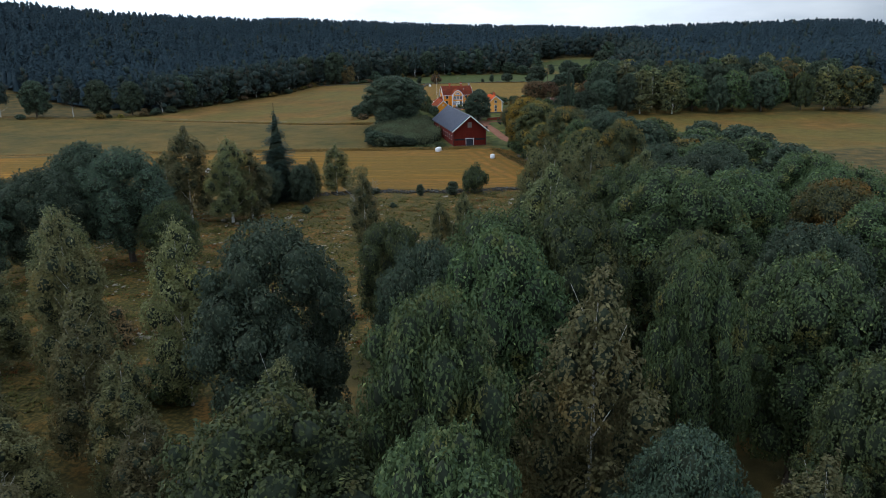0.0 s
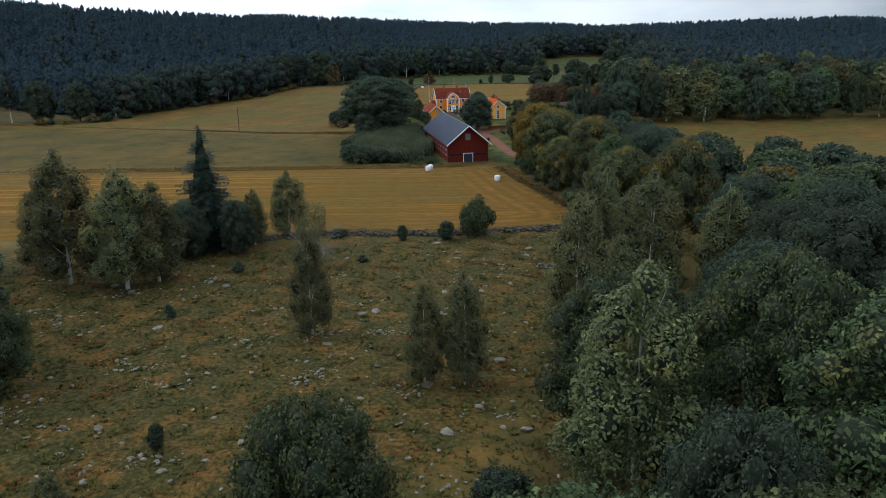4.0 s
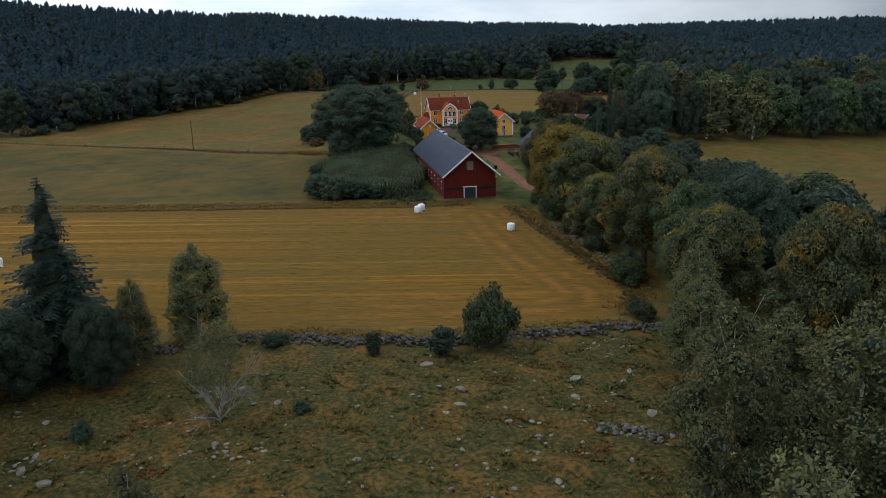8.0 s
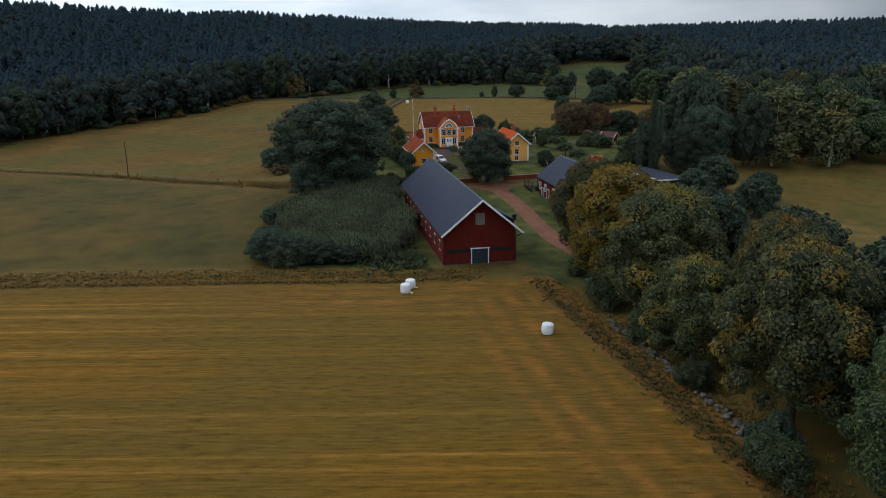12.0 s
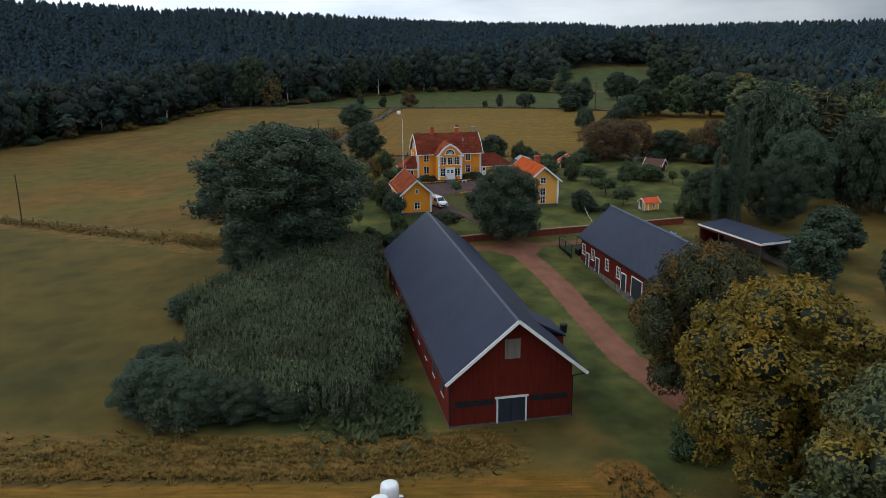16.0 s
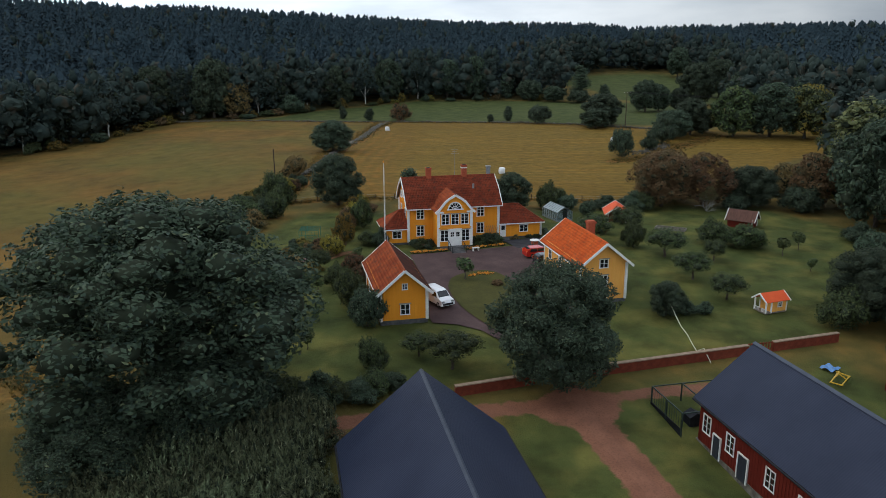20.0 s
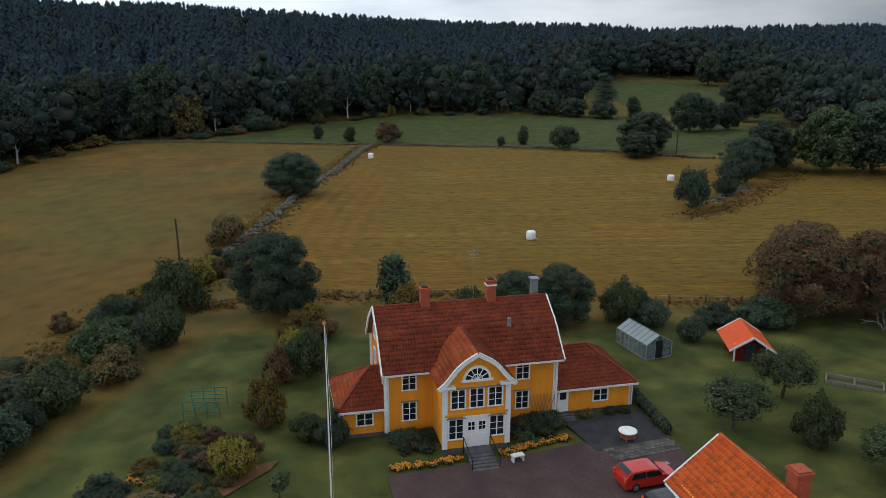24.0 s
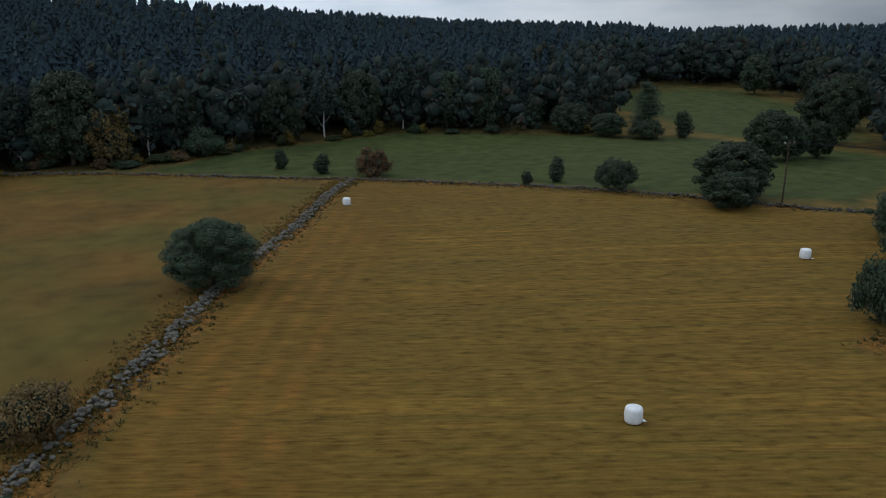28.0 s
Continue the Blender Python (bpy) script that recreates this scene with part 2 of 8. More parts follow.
FALU = plain("falu_red_boarding", (0.1, 0.012, 0.007), (0.15, 0.02, 0.011), 0.9, 0.85, stretch=(4, 4, 0.4), spread=0.15)
# Lit west and shaded east roof slopes are put into separate tile colours.
TILE_WEST_LIT = tile_mat("lit_weathered_red_tiles", (0.22, 0.042, 0.016), (0.36, 0.078, 0.024), (0.1, 0.05, 0.03))
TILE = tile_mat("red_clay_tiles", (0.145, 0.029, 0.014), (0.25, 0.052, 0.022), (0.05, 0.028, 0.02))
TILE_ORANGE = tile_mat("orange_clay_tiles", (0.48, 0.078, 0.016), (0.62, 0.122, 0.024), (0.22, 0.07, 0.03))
TILE_EAST_SHADE = tile_mat("shaded_brown_tiles", (0.062, 0.024, 0.018), (0.11, 0.04, 0.028), (0.035, 0.024, 0.02))
TIN_RED = plain("red_painted_tin", (0.58, 0.075, 0.02), (0.66, 0.105, 0.03), 1.0, 0.65)
BRICK = plain("red_brick", (0.3, 0.07, 0.035), (0.4, 0.1, 0.05), 4.0, 0.9)
BLACK = plain("black_board", (0.012, 0.013, 0.016), (0.025, 0.026, 0.03), 2.0, 0.7)
DARK_DOOR = plain("dark_blue_door", (0.016, 0.02, 0.03), (0.03, 0.036, 0.05), 1.0, 0.6, stretch=(5, 5, 0.4))
GREY_METAL = plain("grey_metal", (0.2, 0.21, 0.22), (0.3, 0.31, 0.32), 2.0, 0.5, metal=0.4)
PLINTH = plain("granite_plinth", (0.06, 0.06, 0.065), (0.13, 0.13, 0.13), 2.0, 0.9)
GRAVEL_RED = plain("reddish_gravel", (0.16, 0.072, 0.045), (0.24, 0.11, 0.068), 0.4, 0.95, fine=6.0)
GRAVEL_GREY = plain("purple_grey_gravel", (0.056, 0.035, 0.035), (0.095, 0.061, 0.058), 0.3, 0.95, fine=6.0)
POLE_WOOD = plain("tarred_pole", (0.05, 0.035, 0.025), (0.1, 0.075, 0.055), 1.0, 0.9, stretch=(6, 6, 0.3))
OLD_WOOD = plain("weathered_wood", (0.16, 0.14, 0.12), (0.26, 0.23, 0.2), 1.0, 0.9, stretch=(6, 6, 0.5))
PETAL = plain("orange_petals", (0.55, 0.2, 0.02), (0.75, 0.32, 0.04), 6.0, 0.7)


def roof_metal():
    m, n, l, b = nodes_of("blue_grey_sheet_metal", 0.55)
    b.inputs["Specular IOR Level"].default_value = 0.14
    co = n.new("ShaderNodeTexCoord").outputs["Object"]
    f1 = noise_node(n, l, 0.25, 5, co)
    col = ramp(n, l, f1, [(0.3, (0.017, 0.022, 0.042)), (0.7, (0.025, 0.031, 0.055))])
    l.new(col, b.inputs["Base Color"])
    wv = n.new("ShaderNodeTexWave")
    wv.bands_direction = "Y"
    wv.inputs["Scale"].default_value = 1.6
    l.new(co, wv.inputs["Vector"])
    bump(n, l, b, wv.outputs["Fac"], 0.35, 0.02)
    return m


ROOF_METAL = roof_metal()
RIDGE_METAL = plain("pale_ridge_metal", (0.036, 0.044, 0.066), (0.055, 0.066, 0.092), 1.0, 0.45, metal=0.2)


def glass_mat():
    m, n, l, b = nodes_of("window_glass", 0.08)
    b.inputs["Base Color"].default_value = (0.012, 0.016, 0.02, 1)
    b.inputs["Specular IOR Level"].default_value = 0.6
    return m


GLASS = glass_mat()


def paint(name, c, rough=0.25):
    m, n, l, b = nodes_of(name, rough)
    co = n.new("ShaderNodeTexCoord").outputs["Object"]
    l.new(ramp(n, l, noise_node(n, l, 3.0, 3, co), [(0.3, tuple(v * 0.9 for v in c)), (0.7, c)]), b.inputs["Base Color"])
    b.inputs["Coat Weight"].default_value = 0.4
    return m


CAR_WHITE, CAR_RED, CAR_BLACK = paint("white_car_paint", (0.75, 0.76, 0.78)), paint("red_car_paint", (0.5, 0.025, 0.015)), paint("black_car_paint", (0.02, 0.02, 0.025))
RUBBER = plain("tyre_rubber", (0.012, 0.012, 0.012), (0.025, 0.025, 0.025), 5.0, 0.9)


# ---- ground ----
def ss(a, b, v):
    t = np.clip((v - a) / (b - a), 0, 1)
    return t * t * (3 - 2 * t)


def ground(x, y):
    """Height of the land."""
    x, y = np.asarray(x, float), np.asarray(y, float)
    z = -4.7 + 4.7 * ss(-88, -5, y) * ss(-80, -16, x)
    z = z + 4.6 * ss(30, 150, y) * ss(-125, -20, x) * (1 - ss(-80, -16, x))
    z = z + 2.6 * ss(20, 150, y) * ss(0, 90, x) + 0.9 * ss(30, 180, y) + 0.9 * ss(-170, -290, y)
    r = np.hypot(x - 20, y + 60)
    rise = ss(260, 600, r) * np.interp(np.degrees(np.arctan2(x - 20, y + 60)), (-75, -45, -36, -28, -21, -15, -10, -5, 0, 5, 10, 15, 20, 25, 30, 35, 40, 46, 52, 70), (57, 55, 52, 44, 40, 37, 34.5, 29.5, 27, 22, 15, 9.5, 7.5, 4, 6, 7, 8, 10, 6, 8)) * ss(-420, 150, y)
    return z + rise + ss(200, 420, y) * 9 * ss(60, 200, x) + ss(190, 290, y) * 2.0 + 0.5 * ss(18, 50, y) * ss(150, 80, y)


def gz(x, y):
    return float(ground(x, y))


def wobble(x, y, s=1.0):
    return np.sin(x * 0.31 * s + 1.3 * np.sin(y * 0.17 * s)) * 0.6 + np.sin(y * 0.43 * s + x * 0.11 * s) * 0.4


def depth_in(poly, x, y):
    """Distance from the edge of the polygon, positive inside."""
    x, y = np.asarray(x, float), np.asarray(y, float)
    d, odd = np.full(x.shape, 1e9), np.zeros(x.shape, bool)
    for (ax, ay), (bx, by) in zip(poly, poly[1:] + poly[:1]):
        t = np.clip(((x - ax) * (bx - ax) + (y - ay) * (by - ay)) / ((bx - ax) ** 2 + (by - ay) ** 2), 0, 1)
        d = np.minimum(d, np.hypot(x - ax - t * (bx - ax), y - ay - t * (by - ay)))
        cross = (ay > y) != (by > y)
        odd ^= cross & (x < (bx - ax) * (y - ay) / ((by - ay) if by != ay else 1e-9) + ax)
    return np.where(odd, d, -d)


def inside(poly, x, y, soft):
    """0 outside the polygon, 1 inside, with a soft and slightly wavering edge."""
    return ss(-soft, soft, depth_in(poly, x, y) + 0.5 * wobble(np.asarray(x, float), np.asarray(y, float)))


HAYFIELD = [(-230, -75), (-140, -84), (-102, -91), (-77, -96), (-52, -100.3), (-31, -104.8), (-22, -104.6), (-12.4, -108.5), (-12, -135), (-11.2, -153), (-11, -166), (-12.6, -171.2), (-16, -174.8), (-21.6, -176), (-32, -174.9), (-63, -169), (-78, -166.8), (-140, -160), (-230, -148)]
LEY = [(-240, -56), (-105, -81), (-79, -86), (-52, -92), (-40, -80), (-46, -58), (-46, -35), (-53, -28), (-88, 2), (-132, 25), (-240, 78)]
STUBBLE = [(-132, 30), (-88, 7), (-53, -21), (-36, 20), (-23, 60), (-11, 104), (8, 160), (14, 170), (-30, 188), (-60, 199), (-85, 160), (-119, 124), (-144, 63), (-200, 60), (-240, 84)]
BACKFIELD = [(-15, 42), (-5, 37.5), (5, 36), (33, 27.5), (45, 26), (75, 40), (105, 62), (140, 80), (140, 104), (100, 110), (88, 113), (73, 128), (52, 146), (18, 168), (12, 160), (-6, 104), (-17, 64)]
GREENFIELD = [(-30, 193), (18, 175), (52, 152), (73, 134), (100, 121), (150, 150), (145, 175), (123, 206), (85, 218), (70, 225), (38, 237), (-9, 219)]
GREENHILL = [(122, 276), (128, 286), (152, 304), (176, 312), (202, 308), (198, 270), (192, 226), (164, 190), (140, 198), (128, 216), (130, 248)]
LAWN = [(-36, -43), (-9, -42), (32, -40), (46, -30), (66, -8), (60, 18), (20, 22), (-20, 30), (-32, 10), (-40, -20)]
THICKET = [(-33, -97.5), (-22, -98), (-22, -48), (-34, -45), (-46, -52), (-49, -92)]
YARD = [(-10, -112), (-8, -46), (30, -44), (32, -90), (14, -108)]
EASTFIELD = [(60, -42), (85, -47), (120, -52), (175, -62), (190, -90), (150, -140), (66, -135), (60, -80)]
PASTURE = [(-14, -181), (-40, -179), (-60, -174), (-75, -176), (-150, -168), (-160, -300), (-90, -300), (-60, -262), (-30, -235), (-14, -215)]


OPEN = [(-420, 40), (-240, 62), (-200, 58), (-161, 52), (-144, 64), (-119, 125), (-85, 162), (-64, 206), (-30, 199), (-12, 221), (38, 239), (70, 228), (100, 222), (112, 240), (118, 282), (150, 309), (177, 316), (206, 312), (203, 270), (196, 222), (170, 190), (156, 176), (152, 168), (156, 146),
        (120, 118), (146, 104), (146, 74), (112, 55), (88, 30), (72, 12), (66, -34), (160, -36), (210, -90), (160, -146), (70, -142), (30, -170), (10, -200), (-30, -225), (-50, -262), (-80, -280), (-160, -300), (-420, -300)]


def axis_lines(a, b, step, far_a, far_b):
    core = list(np.arange(a, b + 0.1, step))
    lo, hi, s = [a], [b], step
    while lo[-1] > far_a or hi[-1] < far_b:
        s = min(s * 1.25, 90)
        if lo[-1] > far_a:
            lo.append(lo[-1] - s)
        if hi[-1] < far_b:
            hi.append(hi[-1] + s)
    return np.array(lo[:0:-1] + core + hi[1:])


def np_mesh(name, v, f, smooth=False):
    """A mesh from an (n, 3) array of places and an (m, k) array of corners."""
    me = bpy.data.meshes.new(name)
    v, f = np.asarray(v, np.float32), np.asarray(f, np.int32)
    me.vertices.add(len(v))
    me.vertices.foreach_set("co", v.ravel())
    me.loops.add(f.size)
    me.loops.foreach_set("vertex_index", f.ravel())
    me.polygons.add(len(f))
    me.polygons.foreach_set("loop_start", np.arange(0, f.size, f.shape[1], dtype=np.int32))
    me.update(calc_edges=True)
    if smooth:
        me.polygons.foreach_set("use_smooth", np.ones(len(f), bool))
    return me


gx, gy = axis_lines(-170, 150, 1.6, -3000, 3200), axis_lines(-400, 260, 1.6, -2500, 3600)
gx = np.unique(np.concatenate([gx, np.arange(-36, 18, 0.55)]).round(2))
gy = np.unique(np.concatenate([gy, np.arange(-182, -40, 0.7)]).round(2))
gx, gy = gx[np.concatenate([[True], np.diff(gx) > 0.12])], gy[np.concatenate([[True], np.diff(gy) > 0.12])]
GX, GY = np.meshgrid(gx, gy)
GZ = ground(GX, GY)
fine = ss(300, 150, np.hypot(GX, GY + 100))
past = inside(PASTURE, GX, GY, 5)
GZ = GZ + fine * 0.02 * wobble(GX, GY, 1.7) + past * (0.16 * np.sin(GX * 0.9 + 2 * np.sin(GY * 0.6)) + 0.12 * np.sin(GY * 1.3 + GX * 0.5))
nx, ny = len(gx), len(gy)
ii = np.arange(nx * ny).reshape(ny, nx)
quads = np.stack([ii[:-1, :-1], ii[:-1, 1:], ii[1:, 1:], ii[1:, :-1]], -1).reshape(-1, 4)
ground_me = np_mesh("ground", np.stack([GX, GY, GZ], -1).reshape(-1, 3), quads, True)


def layer(name, chans):
    at = ground_me.color_attributes.new(name, "FLOAT_COLOR", "POINT")
    a = np.ones((nx * ny, 4), np.float32)
    for k, c in enumerate(chans):
        a[:, k] = c.ravel()
    at.data.foreach_set("color", a.ravel())


hay = inside(HAYFIELD, GX, GY, 1.6)
back = inside(BACKFIELD, GX, GY, 1.6)
layer("zone_a", (np.maximum(hay, back), inside(LEY, GX, GY, 2), np.maximum(inside(STUBBLE, GX, GY, 2), inside(EASTFIELD, GX, GY, 3))))
margin = np.maximum.reduce([inside(p, GX, GY, 4) * (1 - inside(p, GX, GY, 1)) for p in (HAYFIELD, BACKFIELD, LEY, STUBBLE)])
margin = np.maximum(margin, inside(HAYFIELD, GX + 4, GY, 3) * (1 - hay) * 0.9)
layer("zone_b", (np.maximum.reduce([inside(LAWN, GX, GY, 1.5), inside(YARD, GX, GY, 2.5), inside(THICKET, GX, GY, 1.5)]), np.maximum(inside(GREENFIELD, GX, GY, 2), inside(GREENHILL, GX, GY, 3)), past))


def near_line(pts, x, y):
    """Distance from the polyline."""
    d = np.full(x.shape, 1e9)
    for (ax, ay), (bx, by) in zip(pts, pts[1:]):
        t = np.clip(((x - ax) * (bx - ax) + (y - ay) * (by - ay)) / ((bx - ax) ** 2 + (by - ay) ** 2), 0, 1)
        d = np.minimum(d, np.hypot(x - ax - t * (bx - ax), y - ay - t * (by - ay)))
    return d


FIELD_WALL = [(-26, 42), (-20, 63), (-14, 82), (-8, 104), (2, 132), (10, 158), (16, 171)]
BELT = [(-10.2, -108), (-9.9, -126), (-9.6, -136), (-9.4, -146), (-9.2, -156), (-9.2, -166), (-12, -173)]
DITCH = [(-240, 80), (-132, 26), (-100, 9), (-86, 0.5), (-70, -12), (-54, -26.5), (-47, -33)]
HAY_EDGE = [(-230, -74), (-140, -83), (-102, -90.4), (-77, -95.4), (-52, -99.7), (-31, -104.2), (-20, -104.4)]
NORTH_WALL = [(-64, 203), (-30, 190), (-6, 181), (17, 172), (36, 160), (52, 149), (73, 131), (88, 117)]
VERGE = [(-230, -67), (-140, -79), (-103, -86), (-78, -91), (-52, -96), (-34, -100), (-20, -102.4)]
GARDEN_WEST, GARDEN_NORTH, ISLAND_EDGE = [(-46, -8), (-44, 4), (-41.5, 16), (-40, 22.5), (-36, 28.5), (-31, 39), (-25.5, 46), (-21, 56)], [(-24, 37.5), (-14, 39), (-5, 37.8), (5, 36.2), (18, 32.6), (33, 27.8), (45, 25)], [(56, 66), (64, 69), (74, 75), (90, 88), (104, 98)]
strip = np.maximum.reduce([ss(4.2, 1.6, near_line(FIELD_WALL, GX, GY)), ss(3.0, 1.8, near_line(BELT, GX, GY)), 0.8 * ss(3.2, 1.0, near_line(NORTH_WALL, GX, GY)), 0.55 * ss(4.2, 2.6, near_line(VERGE, GX, GY)), 0.6 * ss(3.6, 1.6, near_line(DITCH, GX, GY + 1.5)), ss(5.5, 2.0, near_line(GARDEN_WEST, GX, GY)), 0.8 * ss(2.6, 0.8, near_line(GARDEN_NORTH, GX, GY)), 0.9 * ss(4.0, 1.5, near_line(ISLAND_EDGE, GX, GY))]) * (0.75 + 0.3 * wobble(GX, GY, 2.2))
layer("zone_c", (np.clip(np.maximum(margin, strip), 0, 1), back, inside(OPEN, GX, GY, 4)))
ROAD = [(0.6, -45.0), (0.4, -50), (1.0, -57), (1.3, -63.5), (0.9, -74), (0.4, -86), (1.2, -97), (3.5, -112), (5, -126)]
TRACK_WEST, TRACK_EAST = [(0, -46.4), (-4, -46.4), (-9, -46.3), (-16, -45.8), (-24, -45.6), (-33, -47)], [(0, -46.5), (5, -46.3), (9, -46.2), (14, -46.4)]
road_w = np.maximum.reduce([ss(3.1, 0.7, near_line(ROAD, GX, GY)), 0.85 * ss(2.4, 0.3, near_line(TRACK_WEST, GX, GY)), 0.7 * ss(2.3, 0.2, near_line(TRACK_EAST, GX, GY)), ss(5.6, 2.6, np.hypot(GX - 0.2, (GY + 47.3) * 1.25))])
head, arcs = 0, 0
for p, wide in ((BACKFIELD, 17), (HAYFIELD, 13)):
    dp = depth_in(p, GX, GY) + 0.9 * wobble(GX, GY, 0.22)
    band = ss(0.3, 2, dp) * ss(wide + 4, wide - 4, dp)
    head = np.maximum(head, band * (0.8 * ss(60, 20, GX) if p is BACKFIELD else ss(-75, -45, GX)))
    arcs = np.maximum(arcs, band * (0.5 + 0.5 * np.sin(dp * 1.9 + 1.4 * wobble(GX, GY, 0.13))) * (ss(-62, -36, GX) if p is HAYFIELD else 0.7 * ss(20, 2, GX)))
edge_line = np.maximum.reduce([ss(0.95, 0.35, near_line(HAY_EDGE, GX, GY)), 0.9 * ss(1.3, 0.3, near_line(DITCH, GX, GY)), 0.5 * ss(0.9, 0.2, near_line(VERGE, GX, GY)), 0.6 * ss(1.4, 0.5, near_line([(-10.9, -112), (-10.4, -135), (-9.8, -153), (-9.8, -165)], GX, GY))]) * (0.75 + 0.25 * wobble(GX, GY, 1.3))
layer("zone_e", (arcs, np.clip(edge_line, 0, 1), np.maximum.reduce([ss(4.4, 3.2, near_line(VERGE, GX, GY)), 0.8 * ss(4.0, 2.6, near_line(DITCH, GX, GY + 2)), ss(3.4, 2.0, near_line(FIELD_WALL, GX, GY)), 0.9 * ss(6.0, 4.0, near_line(GARDEN_WEST, GX, GY)), 0.7 * ss(2.2, 1.2, near_line(NORTH_WALL, GX, GY)), ss(3.0, 1.8, near_line(ISLAND_EDGE, GX, GY))])))
layer("zone_d", (road_w, head, inside(YARD, GX, GY, 2)))


def ground_material():
    m, n, l, b = nodes_of("land", 0.95)
    b.inputs["Specular IOR Level"].default_value = 0.1
    co = n.new("ShaderNodeTexCoord").outputs["Object"]
    masks = {}
    for a in "abcde":
        at = n.new("ShaderNodeVertexColor")
        at.layer_name = "zone_" + a
        sp = n.new("ShaderNodeSeparateColor")
        l.new(at.outputs["Color"], sp.inputs["Color"])
        for c in ("Red", "Green", "Blue"):
            masks[a + c[0]] = sp.outputs[c]
    big, mid, small = noise_node(n, l, 0.03, 4, co), noise_node(n, l, 0.22, 5, co), noise_node(n, l, 2.2, 5, co)
    tiny = noise_node(n, l, 9.0, 3, co)
    floor = ramp(n, l, mid, [(0.3, (0.035, 0.034, 0.014)), (0.5, (0.075, 0.06, 0.022)), (0.7, (0.14, 0.085, 0.025))])
    meadow = ramp(n, l, mid, [(0.3, (0.075, 0.066, 0.02)), (0.5, (0.12, 0.09, 0.026)), (0.7, (0.2, 0.12, 0.032))])
    floor = mix(n, l, masks["cB"], floor, meadow)
    def grey(fac, stops):
        return ramp(n, l, fac, [(p, (v, v, v)) for p, v in stops])

    def grey_mul(mask, fac, low):
        return mix(n, l, 1.0, mask, grey(fac, [(0.35, low), (0.6, 1.0)]), "MULTIPLY")

    tiny_wide = noise_node(n, l, 0.3, 5, co)
    swath = noise_node(n, l, 0.62, 3, co, (0.008, 1.0, 1.0), 11.5)
    dash = noise_node(n, l, 3.2, 5, co, (0.09, 1.0, 1.0), 11.5)
    blot = noise_node(n, l, 0.045, 6, co, (0.55, 1.0, 1.0), 11.5)
    speck = noise_node(n, l, 1.5, 6, co, (0.4, 1.0, 1.0), 11.5)
    mown = ramp(n, l, swath, [(0.34, (0.118, 0.07, 0.01)), (0.48, (0.168, 0.086, 0.01)), (0.57, (0.2, 0.098, 0.012)), (0.64, (0.3, 0.15, 0.022))])
    mown = mix(n, l, grey(blot, [(0.4, 0.0), (0.6, 0.65)]), mown, (0.12, 0.078, 0.014))
    mown = mix(n, l, masks["cG"], mown, mix(n, l, 0.62, mown, mix(n, l, 1.0, grey(speck, [(0.3, 0.8), (0.5, 1.0), (0.7, 1.15)]), (0.142, 0.096, 0.021), "MULTIPLY")))
    turned = mix(n, l, mix(n, l, 1.0, masks["eR"], grey(tiny_wide, [(0.35, 0.15), (0.6, 1.0)]), "MULTIPLY"), (0.13, 0.075, 0.014), (0.25, 0.112, 0.022))
    mown = mix(n, l, grey_mul(masks["dG"], mid, 0.4), mown, turned)
    mown = mix(n, l, 1.0, mown, grey(dash, [(0.32, 0.8), (0.5, 1.0), (0.66, 1.2)]), "MULTIPLY")
    mown = mix(n, l, 1.0, mown, grey(speck, [(0.3, 0.74), (0.46, 1.0), (0.7, 1.12)]), "MULTIPLY")
    wide = noise_node(n, l, 0.07, 7, co)
    tuss = noise_node(n, l, 0.3, 8, co)
    ley = ramp(n, l, wide, [(0.3, (0.062, 0.054, 0.015)), (0.5, (0.09, 0.067, 0.017)), (0.7, (0.125, 0.082, 0.02))])
    stub = ramp(n, l, wide, [(0.3, (0.092, 0.061, 0.016)), (0.5, (0.132, 0.076, 0.018)), (0.7, (0.172, 0.094, 0.022))])
    stub = mix(n, l, ramp(n, l, big, [(0.4, (0, 0, 0)), (0.6, (0.7, 0.7, 0.7))]), stub, (0.095, 0.085, 0.02))
    ley = mix(n, l, 1.0, ley, grey(tuss, [(0.3, 0.8), (0.5, 1.0), (0.7, 1.15)]), "MULTIPLY")
    stub = mix(n, l, 1.0, stub, grey(tuss, [(0.3, 0.78), (0.5, 1.0), (0.7, 1.16)]), "MULTIPLY")
    tall = ramp(n, l, noise_node(n, l, 1.3, 7, co, (0.3, 1.0, 1.0), 11.5), [(0.3, (0.055, 0.042, 0.013)), (0.5, (0.11, 0.08, 0.022)), (0.68, (0.21, 0.13, 0.035))])
    lawn = ramp(n, l, mid, [(0.3, (0.046, 0.06, 0.018)), (0.5, (0.068, 0.078, 0.022)), (0.72, (0.12, 0.112, 0.03))])
    green = ramp(n, l, mid, [(0.3, (0.046, 0.06, 0.018)), (0.7, (0.068, 0.08, 0.025))])
    rough = ramp(n, l, small, [(0.3, (0.026, 0.028, 0.01)), (0.5, (0.058, 0.052, 0.015)), (0.68, (0.125, 0.09, 0.028))])
    rough = mix(n, l, mix(n, l, 1.0, grey_mul(mid, small, 0.1), ramp(n, l, mid, [(0.44, (0, 0, 0)), (0.62, (1.0, 1.0, 1.0))]), "MULTIPLY"), rough, (0.21, 0.098, 0.022))
    dry = ramp(n, l, small, [(0.3, (0.12, 0.055, 0.014)), (0.7, (0.26, 0.13, 0.028))])
    col = mix(n, l, masks["bB"], floor, rough)
    lawn = mix(n, l, 1.0, lawn, grey(tuss, [(0.34, 0.7), (0.5, 1.0), (0.66, 1.22)]), "MULTIPLY")
